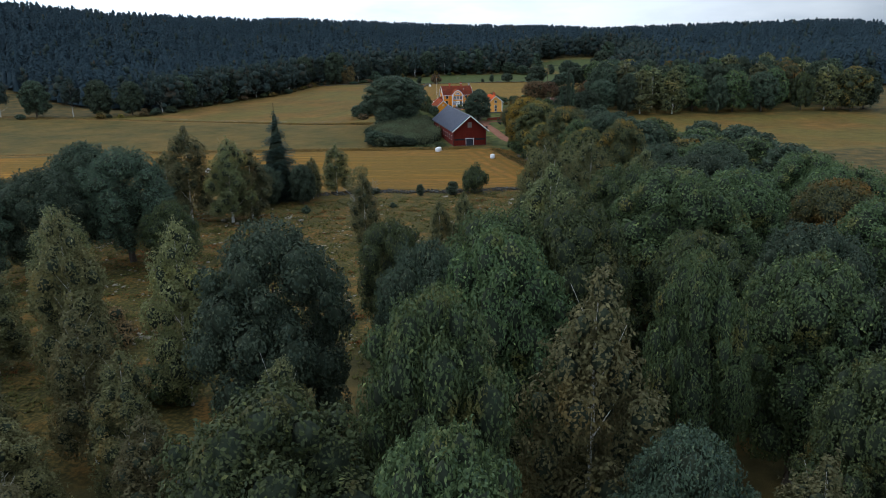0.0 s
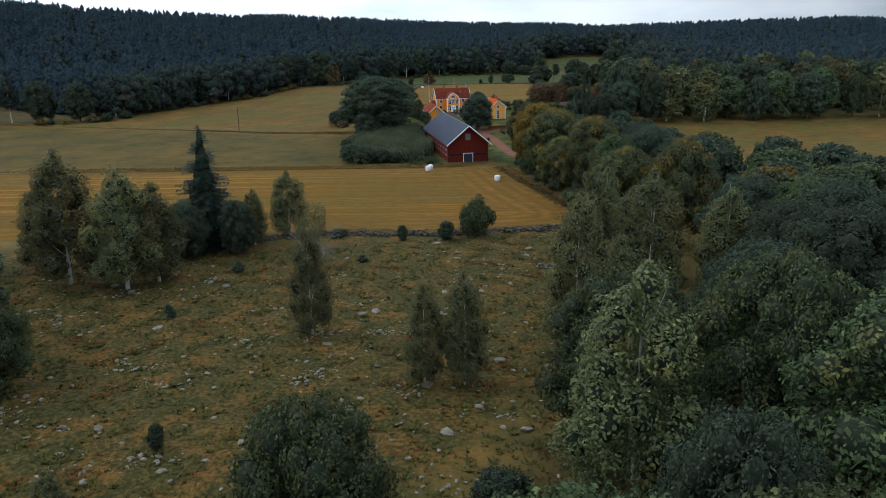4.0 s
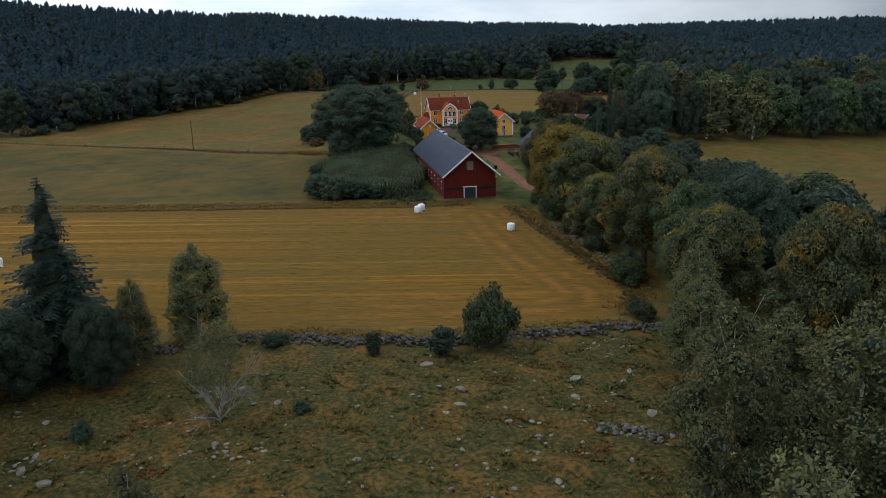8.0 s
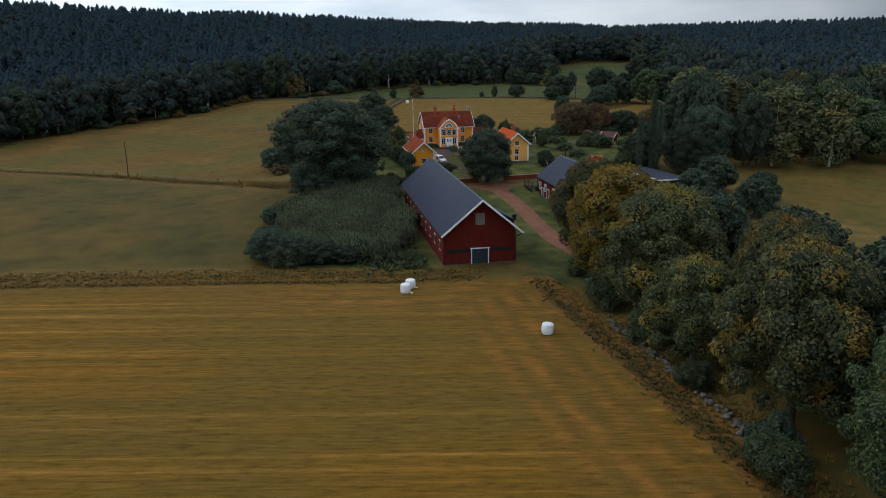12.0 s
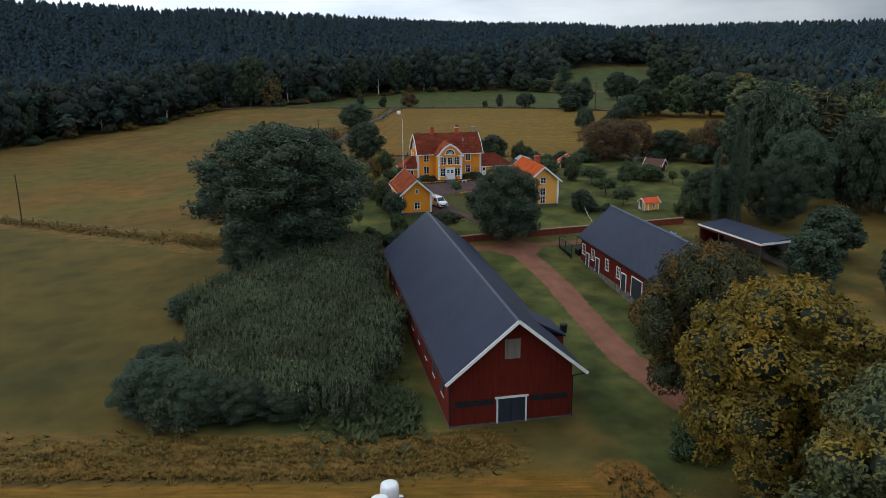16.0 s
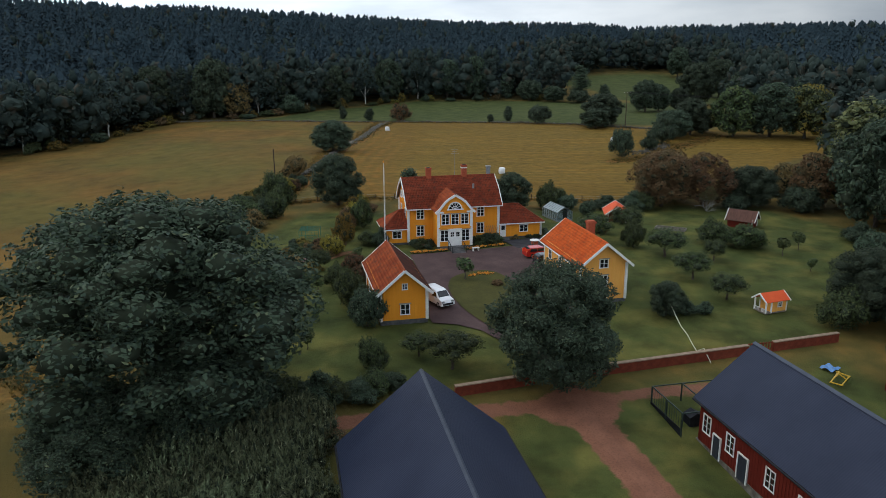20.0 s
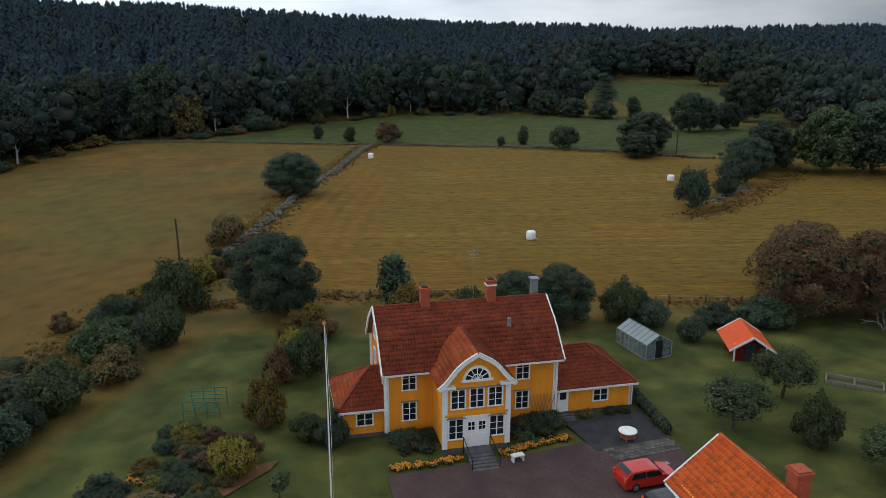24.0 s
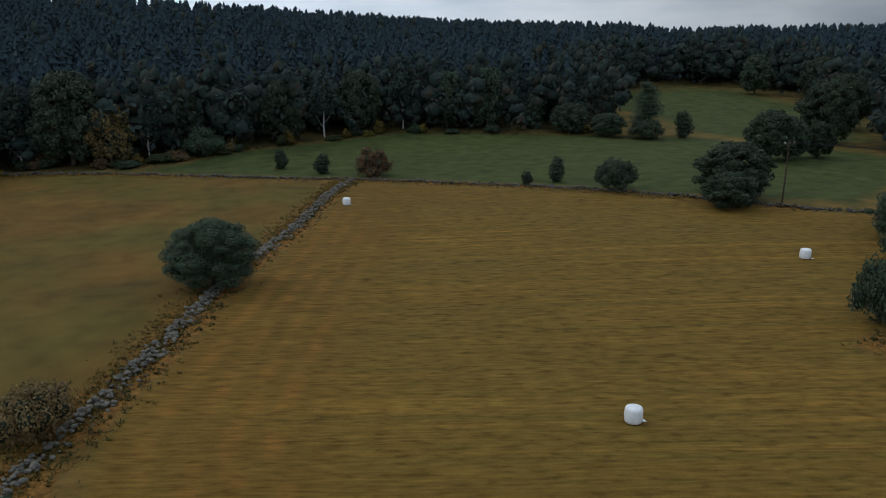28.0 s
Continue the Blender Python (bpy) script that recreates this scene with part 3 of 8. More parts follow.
    green = mix(n, l, 1.0, green, grey(tuss, [(0.34, 0.8), (0.5, 1.0), (0.66, 1.2)]), "MULTIPLY")
    for k, c in (("aR", mown), ("aG", ley), ("aB", stub), ("bR", lawn), ("bG", green)):
        col = mix(n, l, masks[k], col, c)
    col = mix(n, l, masks["eB"], col, tall)
    worn = mix(n, l, 0.35, masks["cR"], noise_node(n, l, 0.8, 6, co))
    col = mix(n, l, ramp(n, l, worn, [(0.34, (0, 0, 0)), (0.62, (0.9, 0.9, 0.9))]), col, dry)
    col = mix(n, l, mix(n, l, 1.0, masks["eG"], grey(mid, [(0.3, 0.5), (0.5, 0.9)]), "MULTIPLY"), col, (0.03, 0.022, 0.01))
    col = mix(n, l, ramp(n, l, tiny, [(0.4, (0, 0, 0)), (0.8, (0.5, 0.5, 0.5))]), col, mix(n, l, 1.0, col, (0.5, 0.5, 0.5), "MULTIPLY"))
    grit = ramp(n, l, noise_node(n, l, 0.4, 5, co), [(0.3, (0.16, 0.072, 0.045)), (0.7, (0.24, 0.11, 0.068))])
    grit = mix(n, l, ramp(n, l, noise_node(n, l, 6.0, 3, co), [(0.45, (0, 0, 0)), (0.75, (0.6, 0.6, 0.6))]), grit, (0.115, 0.052, 0.032))
    edge = mix(n, l, 0.42, masks["dR"], noise_node(n, l, 1.1, 6, co))
    col = mix(n, l, ramp(n, l, edge, [(0.47, (0, 0, 0)), (0.58, (1, 1, 1))]), col, grit)
    l.new(col, b.inputs["Base Color"])
    bump(n, l, b, mix(n, l, 0.5, small, tiny), 0.6, 0.25)
    return m


ground_me.materials.append(ground_material())
tagged(new("ground", ground_me), "fields, pasture and woodland floor in autumn grass", "ground", kind="structure")


# ---- building helpers ----
def thing(name, m, label, category, group=""):
    e = new(name)
    e.matrix_basis = m
    return tagged(e, label, category, group)


def part(name, bm, material, parent, label=""):
    """Links a bmesh as one mesh object under a thing or a part."""
    me = bpy.data.meshes.new(name)
    bm.normal_update()
    bm.to_mesh(me)
    bm.free()
    return part_me(name, me, material, parent, label)


def part_me(name, me, material, parent, label=""):
    if material and not me.materials:
        me.materials.append(material)
    ob = new(name, me)
    ob.parent = parent
    if label:
        ob["label"] = label
    return ob


def place_part(name, me, parent, m):
    ob = new(name, me)
    ob.parent = parent
    ob.matrix_basis = m
    return ob


def box(bm, x0, x1, y0, y1, z0, z1, m=None):
    v = [bm.verts.new(p) for p in ((x0, y0, z0), (x1, y0, z0), (x1, y1, z0), (x0, y1, z0), (x0, y0, z1), (x1, y0, z1), (x1, y1, z1), (x0, y1, z1))]
    for f in ((3, 2, 1, 0), (4, 5, 6, 7), (0, 1, 5, 4), (1, 2, 6, 5), (2, 3, 7, 6), (3, 0, 4, 7)):
        bm.faces.new([v[k] for k in f])
    if m is not None:
        bmesh.ops.transform(bm, matrix=m, verts=v)
    return v


def beam(bm, a, b, w, h):
    """A bar from a to b, w across and h deep."""
    a, b = Vector(a), Vector(b)
    d = b - a
    m = Matrix.Translation((a + b) / 2) @ d.to_track_quat("Y", "Z").to_matrix().to_4x4()
    return box(bm, -w / 2, w / 2, -d.length / 2, d.length / 2, -h / 2, h / 2, m)


def prism(bm, pts, direction):
    """Extrudes a closed outline along a vector."""
    a = [bm.verts.new(p) for p in pts]
    b = [bm.verts.new(Vector(p) + Vector(direction)) for p in pts]
    bm.faces.new(a[::-1])
    bm.faces.new(b)
    for k in range(len(pts)):
        j = (k + 1) % len(pts)
        bm.faces.new((a[k], a[j], b[j], b[k]))
    bmesh.ops.recalc_face_normals(bm, faces=bm.faces)
    return a + b


def tube(bm, pts, radii, sides=7):
    """A tapered tube through the points."""
    rings = []
    for k, (p, r) in enumerate(zip(pts, radii)):
        p = Vector(p)
        d = (Vector(pts[min(k + 1, len(pts) - 1)]) - Vector(pts[max(k - 1, 0)])).normalized()
        q = d.to_track_quat("Z", "Y")
        rings.append([bm.verts.new(p + q @ Vector((r * math.cos(2 * math.pi * i / sides), r * math.sin(2 * math.pi * i / sides), 0))) for i in range(sides)])
    for a, b in zip(rings, rings[1:]):
        for i in range(sides):
            j = (i + 1) % sides
            bm.faces.new((a[i], a[j], b[j], b[i]))
    bm.faces.new(rings[0][::-1])
    bm.faces.new(rings[-1])


def lathe(bm, rings, sides=16):
    """A turned body: rings of (radius, height)."""
    rs = [[bm.verts.new((r * math.cos(2 * math.pi * i / sides), r * math.sin(2 * math.pi * i / sides), z)) for i in range(sides)] for r, z in rings]
    for a, b in zip(rs, rs[1:]):
        for i in range(sides):
            j = (i + 1) % sides
            bm.faces.new((a[i], a[j], b[j], b[i]))
    bm.faces.new(rs[0][::-1])
    bm.faces.new(rs[-1])


def window(parent, m, w, h, cols=2, rows=3, name="window", hood=True):
    """A casement window in the plane y = 0 of m, facing -y, with its foot in the middle."""
    bm = bmesh.new()
    t = 0.08
    for x0, x1, z0, z1 in ((-w / 2 - t, -w / 2, 0, h), (w / 2, w / 2 + t, 0, h), (-w / 2 - t, w / 2 + t, h, h + t), (-w / 2 - t - 0.04, w / 2 + t + 0.04, -t, 0)):
        box(bm, x0, x1, -0.07, 0.03, z0, z1, m)
    fr = part("window_frame", bm, WHITE, parent)
    fr.name = name
    bm = bmesh.new()
    for k in range(cols + 1):
        x = -w / 2 + w * k / cols
        s = 0.03 if k in (0, cols) else 0.04
        box(bm, x - s, x + s, -0.045, 0.0, 0, h, m)
    for k in range(rows + 1):
        z = h * k / rows
        box(bm, -w / 2, w / 2, -0.04, 0.0, z - 0.016, z + 0.016, m)
    part("muntins", bm, WHITE, fr)
    for i in range(cols):
        bm = bmesh.new()
        box(bm, -w / 2 + w * i / cols + 0.03, -w / 2 + w * (i + 1) / cols - 0.03, -0.022, -0.012, 0.02, h - 0.02, m)
        part("pane", bm, GLASS, fr)
    if hood:
        bm = bmesh.new()
        box(bm, -w / 2 - 0.2, w / 2 + 0.2, -0.16, 0.02, h + t, h + t + 0.06, m)
        part("hood", bm, GREY_METAL, fr, "dark metal-capped window hood")
    return fr


def face_m(x, y, z, turn=0):
    return pose(x, y, z, 0, 0, turn)


BATTENS = {}


def battens(parent, material, x0, x1, y, z0, z1, turn=0, step=0.3, skip=()):
    """Vertical cover strips on a boarded wall, one object each. skip: (x0, x1) openings."""
    h = round(z1 - z0, 2)
    key = (material.name, h)
    if key not in BATTENS:
        bm = bmesh.new()
        box(bm, -0.028, 0.028, -0.024, 0.0, 0, h)
        BATTENS[key] = bpy.data.meshes.new("batten")
        bm.to_mesh(BATTENS[key])
        bm.free()
        BATTENS[key].materials.append(material)
    n = int((x1 - x0) / step)
    rot = pose(0, 0, 0, 0, 0, turn)
    for k in range(1, n):
        x = x0 + (x1 - x0) * k / n
        if any(a < x < b for a, b in skip):
            continue
        place_part("batten", BATTENS[key], parent, rot @ pose(x, y, z0))


def pantiles(x_len, slope, wave=0.24, row=0.36):
    """A pantiled plane: x along the eave, y up the slope, z out of it."""
    nc, nr = max(2, int(x_len / wave)), max(1, int(slope / row))
    xs = np.linspace(0, x_len, nc * 4 + 1)
    prof = 0.04 * np.sin(np.arange(nc * 4 + 1) * math.pi / 2)
    v, f = [], []
    for r in range(nr):
        y0, y1 = slope * r / nr, slope * (r + 1) / nr + 0.03
        jit = 0.01 * np.sin(np.floor(np.arange(nc * 4 + 1) / 4) * 12.9898 + r * 78.233)
        base = len(v)
        for y, z in ((y0, 0.0), (y0, 0.085), (y1, 0.03)):
            v += [(x, y + (j if z > 0.02 else 0), z + p) for x, p, j in zip(xs, prof, jit)]
        w = len(xs)
        for a in range(2):
            for i in range(w - 1):
                k = base + a * w + i
                f.append((k, k + 1, k + 1 + w, k + w))
    return np.array(v), np.array(f)


def tiled_plane(parent, p0, p1, up, material, name="roof_tiles", clip=None):
    """Tiles over the parallelogram from eave p0-p1 by the vector up. clip(local x share, y share) keeps a quad."""
    p0, p1, up = Vector(p0), Vector(p1), Vector(up)
    ex = (p1 - p0)
    v, f = pantiles(ex.length, up.length)
    nrm = ex.cross(up).normalized()
    if clip is not None:
        c = v[f].mean(1)
        keep = [clip(a / ex.length, b / up.length) for a, b, _ in c]
        f = f[np.array(keep)]
    w = np.array(p0) + v[:, :1] / ex.length * np.array(ex) + v[:, 1:2] / up.length * np.array(up) + v[:, 2:] * np.array(nrm)
    me = np_mesh(name, w, f, False)
    ob = part_me(name, me, material, parent)
    ob["kind"] = "stuff"
    return ob


def slab(bm, pts, thick):
    """A flat plate from its upper outline, thick downwards along its normal."""
    a, b, c = (Vector(p) for p in pts[:3])
    nrm = (b - a).cross(c - a).normalized()
    if nrm.z < 0:
        nrm = -nrm
    prism(bm, pts, -nrm * thick)


# ---- trees ----
def leaf_quads(rng, lobes, n, size, up=0.3, droop=0.0, squash=1.0):
    """Small leaf sprays on the skins of the lobes: arrays of corners and faces."""
    lobes = np.asarray(lobes, float)
    wts = (lobes[:, 3:] ** 2).sum(1)
    k = rng.choice(len(lobes), n, p=wts / wts.sum())
    d = rng.normal(size=(n, 3))
    d[:, 2] += up * 0.8
    d /= np.linalg.norm(d, axis=1)[:, None]
    rad = 0.56 + 0.49 * rng.random((n, 1)) ** 0.6 + 0.1 * np.sin(d[:, :1] * 5 + k[:, None]) * np.cos(d[:, 1:2] * 4)
    c = lobes[k, :3] + d * lobes[k, 3:] * rad
    nrm = d + 0.9 * rng.normal(size=(n, 3)) * 0.6 + np.array([0, 0, up])
    nrm /= np.linalg.norm(nrm, axis=1)[:, None]
    t = np.cross(nrm, rng.normal(size=(n, 3)))
    t[:, 2] -= droop
    t /= np.linalg.norm(t, axis=1)[:, None]
    b = np.cross(nrm, t)
    s = size * (0.6 + 0.8 * rng.random((n, 1)))
    fold = nrm * s * 0.18
    v = np.stack([c - t * s, c + b * s * 0.55 * squash + fold, c + t * s, c - b * s * 0.55 * squash + fold], 1).reshape(-1, 3)
    return v, np.arange(4 * n).reshape(n, 4)


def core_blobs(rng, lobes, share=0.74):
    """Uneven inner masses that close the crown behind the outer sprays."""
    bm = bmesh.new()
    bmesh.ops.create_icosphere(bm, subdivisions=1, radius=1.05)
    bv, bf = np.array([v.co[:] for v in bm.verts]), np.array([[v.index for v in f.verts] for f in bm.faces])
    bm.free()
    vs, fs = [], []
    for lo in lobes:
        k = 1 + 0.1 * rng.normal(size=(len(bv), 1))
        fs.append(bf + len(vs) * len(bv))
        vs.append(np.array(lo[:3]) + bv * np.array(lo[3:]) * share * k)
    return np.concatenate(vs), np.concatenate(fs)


def tuft_leaves(rng, lobes, tufts, each, size, reach=0.75, rise=0.55, droop=0.0, slim=0.55):
    """Leafy shoots standing out of the skins of the lobes, with dark gaps between them."""
    lobes = np.asarray(lobes, float)
    wts = (lobes[:, 3:] ** 2).sum(1)
    k = rng.choice(len(lobes), tufts * 5, p=wts / wts.sum())
    d = rng.normal(size=(tufts * 5, 3))
    d[:, 2] += 0.3
    d /= np.linalg.norm(d, axis=1)[:, None]
    c = lobes[k, :3] + d * lobes[k, 3:] * (0.8 + 0.16 * rng.random((tufts * 5, 1)))
    deep = np.full(len(c), 9.0)
    for i, lo in enumerate(lobes):
        q = (((c - lo[:3]) / lo[3:]) ** 2).sum(1)
        q[k == i] = 9.0
        deep = np.minimum(deep, q)
    pick = np.argsort(np.where(deep > 0.62, 0, 1) + rng.random(len(deep)) * 0.9)[:tufts]
    c, d = c[pick], d[pick]
    axis = d + np.array([0, 0, rise - droop]) + 0.25 * rng.normal(size=d.shape)
    axis /= np.linalg.norm(axis, axis=1)[:, None]
    ln = reach * (0.55 + 0.9 * rng.random((tufts, 1)))
    c, axis, ln = np.repeat(c, each, 0), np.repeat(axis, each, 0), np.repeat(ln, each, 0)
    n = len(c)
    u = rng.random((n, 1)) ** 0.8
    p = c + axis * ln * (u - 0.25) + rng.normal(size=(n, 3)) * ln * 0.34 * (1.15 - u)
    nrm = axis * 0.5 + np.array([0, 0, 0.55]) + 0.55 * rng.normal(size=(n, 3))
    nrm /= np.linalg.norm(nrm, axis=1)[:, None]
    t = np.cross(nrm, rng.normal(size=(n, 3)))
    t[:, 2] -= droop
    t /= np.linalg.norm(t, axis=1)[:, None]
    b = np.cross(nrm, t)
    s = size * (0.6 + 0.8 * rng.random((n, 1)))
    fold = nrm * s * 0.2
    v = np.stack([p - t * s, p + b * s * slim + fold, p + t * s, p - b * s * slim + fold], 1).reshape(-1, 3)
    return v, np.arange(4 * n).reshape(n, 4)


def skin_leaves(rng, lobes, n, size, slim=0.55, up=0.12):
    """Leaves laid like scales over the outer sides of the lobes, none where one lobe sinks into the next."""
    lobes = np.asarray(lobes, float)
    wts = (lobes[:, 3:] ** 2).sum(1)
    m = int(n * 3.2)
    k = rng.choice(len(lobes), m, p=wts / wts.sum())
    d = rng.normal(size=(m, 3))
    d[:, 2] += 0.15
    d /= np.linalg.norm(d, axis=1)[:, None]
    rough = 0.07 * np.sin(d[:, :1] * 7 + k[:, None] * 1.7) * np.cos(d[:, 1:2] * 6 + d[:, 2:] * 5)
    c = lobes[k, :3] + d * lobes[k, 3:] * (0.84 + 0.18 * rng.random((m, 1)) + rough)
    deep = np.full(m, 9.0)
    for i, lo in enumerate(lobes):
        q = (((c - lo[:3]) / lo[3:]) ** 2).sum(1)
        q[k == i] = 9.0
        deep = np.minimum(deep, q)
    pick = np.argsort(np.where(deep > 0.6, 0, 1) + rng.random(m) * 0.9)[:n]
    c, d = c[pick], d[pick]
    nrm = d + 0.42 * rng.normal(size=(n, 3)) + np.array([0, 0, up])
    nrm /= np.linalg.norm(nrm, axis=1)[:, None]
    t = np.cross(nrm, rng.normal(size=(n, 3)))
    t /= np.linalg.norm(t, axis=1)[:, None]
    b = np.cross(nrm, t)
    s = size * (0.6 + 0.8 * rng.random((n, 1)))
    fold = nrm * s * 0.15
    v = np.stack([c - t * s, c + b * s * slim + fold, c + t * s, c - b * s * slim + fold], 1).reshape(-1, 3)
    return v, np.arange(4 * n).reshape(n, 4)


def crown_mesh(name, rng, lobes, n, size, material, share=0.74, each=0, **kw):
    """A crown: an inner mass, a skin of leaves, and with each > 0 a third of the leaves on shoots that stand out."""
    if each:
        v, f = skin_leaves(rng, lobes, n * 2 // 3, size)
        tv, tf = tuft_leaves(rng, lobes, n // 3 // each, each, size * 0.9, **kw)
        f, v = np.concatenate([f, tf + len(v)]), np.concatenate([v, tv])
    else:
        v, f = leaf_quads(rng, lobes, n, size, **kw)
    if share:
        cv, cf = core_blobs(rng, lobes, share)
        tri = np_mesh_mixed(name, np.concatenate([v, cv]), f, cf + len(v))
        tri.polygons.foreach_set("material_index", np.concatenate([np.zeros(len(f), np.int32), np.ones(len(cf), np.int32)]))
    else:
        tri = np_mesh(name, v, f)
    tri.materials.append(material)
    # second slot: the core, with crown shade put into its colour
    tri.materials.append(INNER_SHADE)
    return tri


def np_mesh_mixed(name, v, quads_, tris):
    me = bpy.data.meshes.new(name)
    me.vertices.add(len(v))
    me.vertices.foreach_set("co", np.asarray(v, np.float32).ravel())
    idx = np.concatenate([quads_.ravel(), tris.ravel()]).astype(np.int32)
    me.loops.add(len(idx))
    me.loops.foreach_set("vertex_index", idx)
    me.polygons.add(len(quads_) + len(tris))
    st = np.concatenate([np.arange(len(quads_)) * 4, quads_.size + np.arange(len(tris)) * 3]).astype(np.int32)
    me.polygons.foreach_set("loop_start", st)
    me.update(calc_edges=True)
    return me


def trunk_mesh(rng, h, r, limbs, spread, material, lean=0.0, first=0.3, sides=7):
    bm = bmesh.new()
    pts = [Vector((lean * k * k / 25 * h * 0.1 + 0.05 * rng.normal(), 0.05 * rng.normal(), h * k / 5)) for k in range(6)]
    tube(bm, pts, [r * 1.25, r, r * 0.85, r * 0.65, r * 0.42, r * 0.15], sides)
    for k in range(limbs):
        s = first + (0.9 - first) * k / max(1, limbs - 1)
        a = k * 2.4 + rng.normal() * 0.3
        o = pts[0].lerp(pts[-1], s)
        e = Vector((math.cos(a), math.sin(a), 0)) * spread * (1.1 - 0.6 * s)
        up = h * 0.12 * (1 + rng.random())
        tube(bm, [o, o + e * 0.45 + Vector((0, 0, up * 0.4)), o + e * 0.95 + Vector((0, 0, up))], [r * 0.42 * (1.1 - s), r * 0.25 * (1.1 - s), r * 0.05], 5)
    me = bpy.data.meshes.new("trunk")
    bm.to_mesh(me)
    bm.free()
    me.materials.append(material)
    return me


def round_lobes(rng, h, r, base, count, size, top=1.0):
    """Lobes over a broad crown from height base to h with radius r."""
    cz, hz = (h + base) / 2, (h - base) / 2
    out = [(0, 0, cz, r * 0.62, r * 0.62, hz * 0.7)]
    for k in range(count):
        u = 1 - 1.78 * (k + 0.5) / count
        a = k * 2.39996 + rng.normal() * 0.25
        q = math.sqrt(max(0.0, 1 - u * u))
        s = size * r * (0.55 + 0.85 * rng.random())
        q *= 0.78 + 0.42 * rng.random()
        out.append((q * math.cos(a) * (r - s * 0.8), q * math.sin(a) * (r - s * 0.8), cz + u * (hz - s * 0.7) * top, s, s, s * 0.85))
    return out


TREE_MESHES = {}


def tree_kind(kind, seed):
    """The trunk and crown meshes of a kind of tree, made once: height about 1 unit = 1 m at the sizes given."""
    key = (kind, seed)
    if key in TREE_MESHES:
        return TREE_MESHES[key]
    rng = np.random.default_rng(1000 + seed * 17 + len(kind))
    if kind in ("oak", "maple", "dark", "turned", "rust"):
        leaf = {"oak": LEAF_OAK, "maple": LEAF_MAPLE, "dark": LEAF_DARK, "turned": LEAF_TURNED, "rust": LEAF_RUST}[kind]
        far = seed > 9
        count, size = (84, 0.215) if seed in (5, 6) else (58, 0.245)
        lob = round_lobes(rng, 16, 6.5, 0.9, count, size)
        crown = crown_mesh("crown", rng, lob, 8400, 0.31, leaf, share=0.45 if kind == "rust" else 0.72, each=8, reach=0.6) if far else crown_mesh("crown", rng, lob, 34000 if kind == "rust" else 44000, 0.135 if kind in ("oak", "dark") else 0.15, leaf, share=0.4 if kind == "rust" else 0.63, each=18, reach=0.6)
        r = (trunk_mesh(rng, 12, 0.42, 9, 4.5, BARK, first=0.2), crown, 16, 6.5)
    elif kind in ("birch", "goldbirch", "tallbirch"):
        lob = [(0.1, 0, 13.5, 0.38, 0.38, 0.8)]
        low = 6.0 if kind == "tallbirch" else 1.8
        for k in range(36):
            s = (k + 0.5) / 36
            a, q = k * 2.4 + 0.5 * rng.normal(), (0.1 + 2.75 * math.sin(math.pi * (0.06 + 0.66 * s))) * (0.6 + 0.55 * rng.random())
            w = 0.5 + 0.7 * math.sin(math.pi * (0.1 + 0.6 * s))
            lob.append((math.cos(a) * q * 0.85, math.sin(a) * q * 0.85, low + (13.0 - low) * (1 - s) + rng.normal() * 0.4, w, w, w * 1.15))
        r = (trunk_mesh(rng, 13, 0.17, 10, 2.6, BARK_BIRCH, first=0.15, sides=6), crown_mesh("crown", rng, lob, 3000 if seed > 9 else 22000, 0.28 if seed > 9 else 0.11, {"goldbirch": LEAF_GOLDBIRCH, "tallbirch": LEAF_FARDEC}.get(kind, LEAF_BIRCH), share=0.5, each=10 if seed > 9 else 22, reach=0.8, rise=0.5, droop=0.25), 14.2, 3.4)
    elif kind == "poplar":
        lob = [(rng.normal() * 0.25, rng.normal() * 0.25, z, 1.5 * math.sin(0.25 + 2.6 * z / 20), 1.5 * math.sin(0.25 + 2.6 * z / 20), 1.6) for z in np.linspace(1.5, 18.5, 13)]
        r = (trunk_mesh(rng, 17, 0.25, 4, 0.8, BARK), crown_mesh("crown", rng, lob, 9000, 0.13, LEAF_DARK, share=0.6, droop=-1.2, squash=0.7), 20, 1.6)
    elif kind == "willow":
        lob = []
        for k in range(44):
            a, q = k * 2.4 + 0.3 * rng.normal(), 3.0 * math.sqrt((k + 0.5) / 44)
            z = 2.9 - 0.09 * q * q + rng.random() * 0.5
            lob.append((math.cos(a) * q, math.sin(a) * q, z, 0.5, 0.5, 0.75 + 0.4 * rng.random()))
            lob.append((math.cos(a + 0.5) * q, math.sin(a + 0.5) * q, z + 0.5 + 0.4 * rng.random(), 0.14, 0.14, 0.8))
            if k % 2:
                lob.append((math.cos(a) * q, math.sin(a) * q, z * 0.45, 0.75, 0.75, 0.95))
        r = (trunk_mesh(rng, 3.0, 0.1, 8, 1.8, BARK, first=0.1), crown_mesh("crown", rng, lob, 7200, 0.15, LEAF_WILLOW, share=0.48, up=0.5, droop=-1.3, squash=0.5), 4.3, 3.3)
    elif kind in ("bush", "goldbush", "rustbush", "lilac"):
        leaf = {"bush": LEAF_DARK, "goldbush": LEAF_GOLD, "rustbush": LEAF_RUST, "lilac": LEAF_GARDEN}[kind]
        lob = [(0, 0, 1.0, 1.1, 1.1, 0.95)]
        for k in range(14):
            a, q = k * 2.4, 1.25 * math.sqrt((k + 0.5) / 14)
            lob.append((math.cos(a) * q, math.sin(a) * q, 0.55 + 1.2 * (1 - (q / 1.5) ** 2) + 0.2 * rng.normal(), 0.5, 0.5, 0.5))
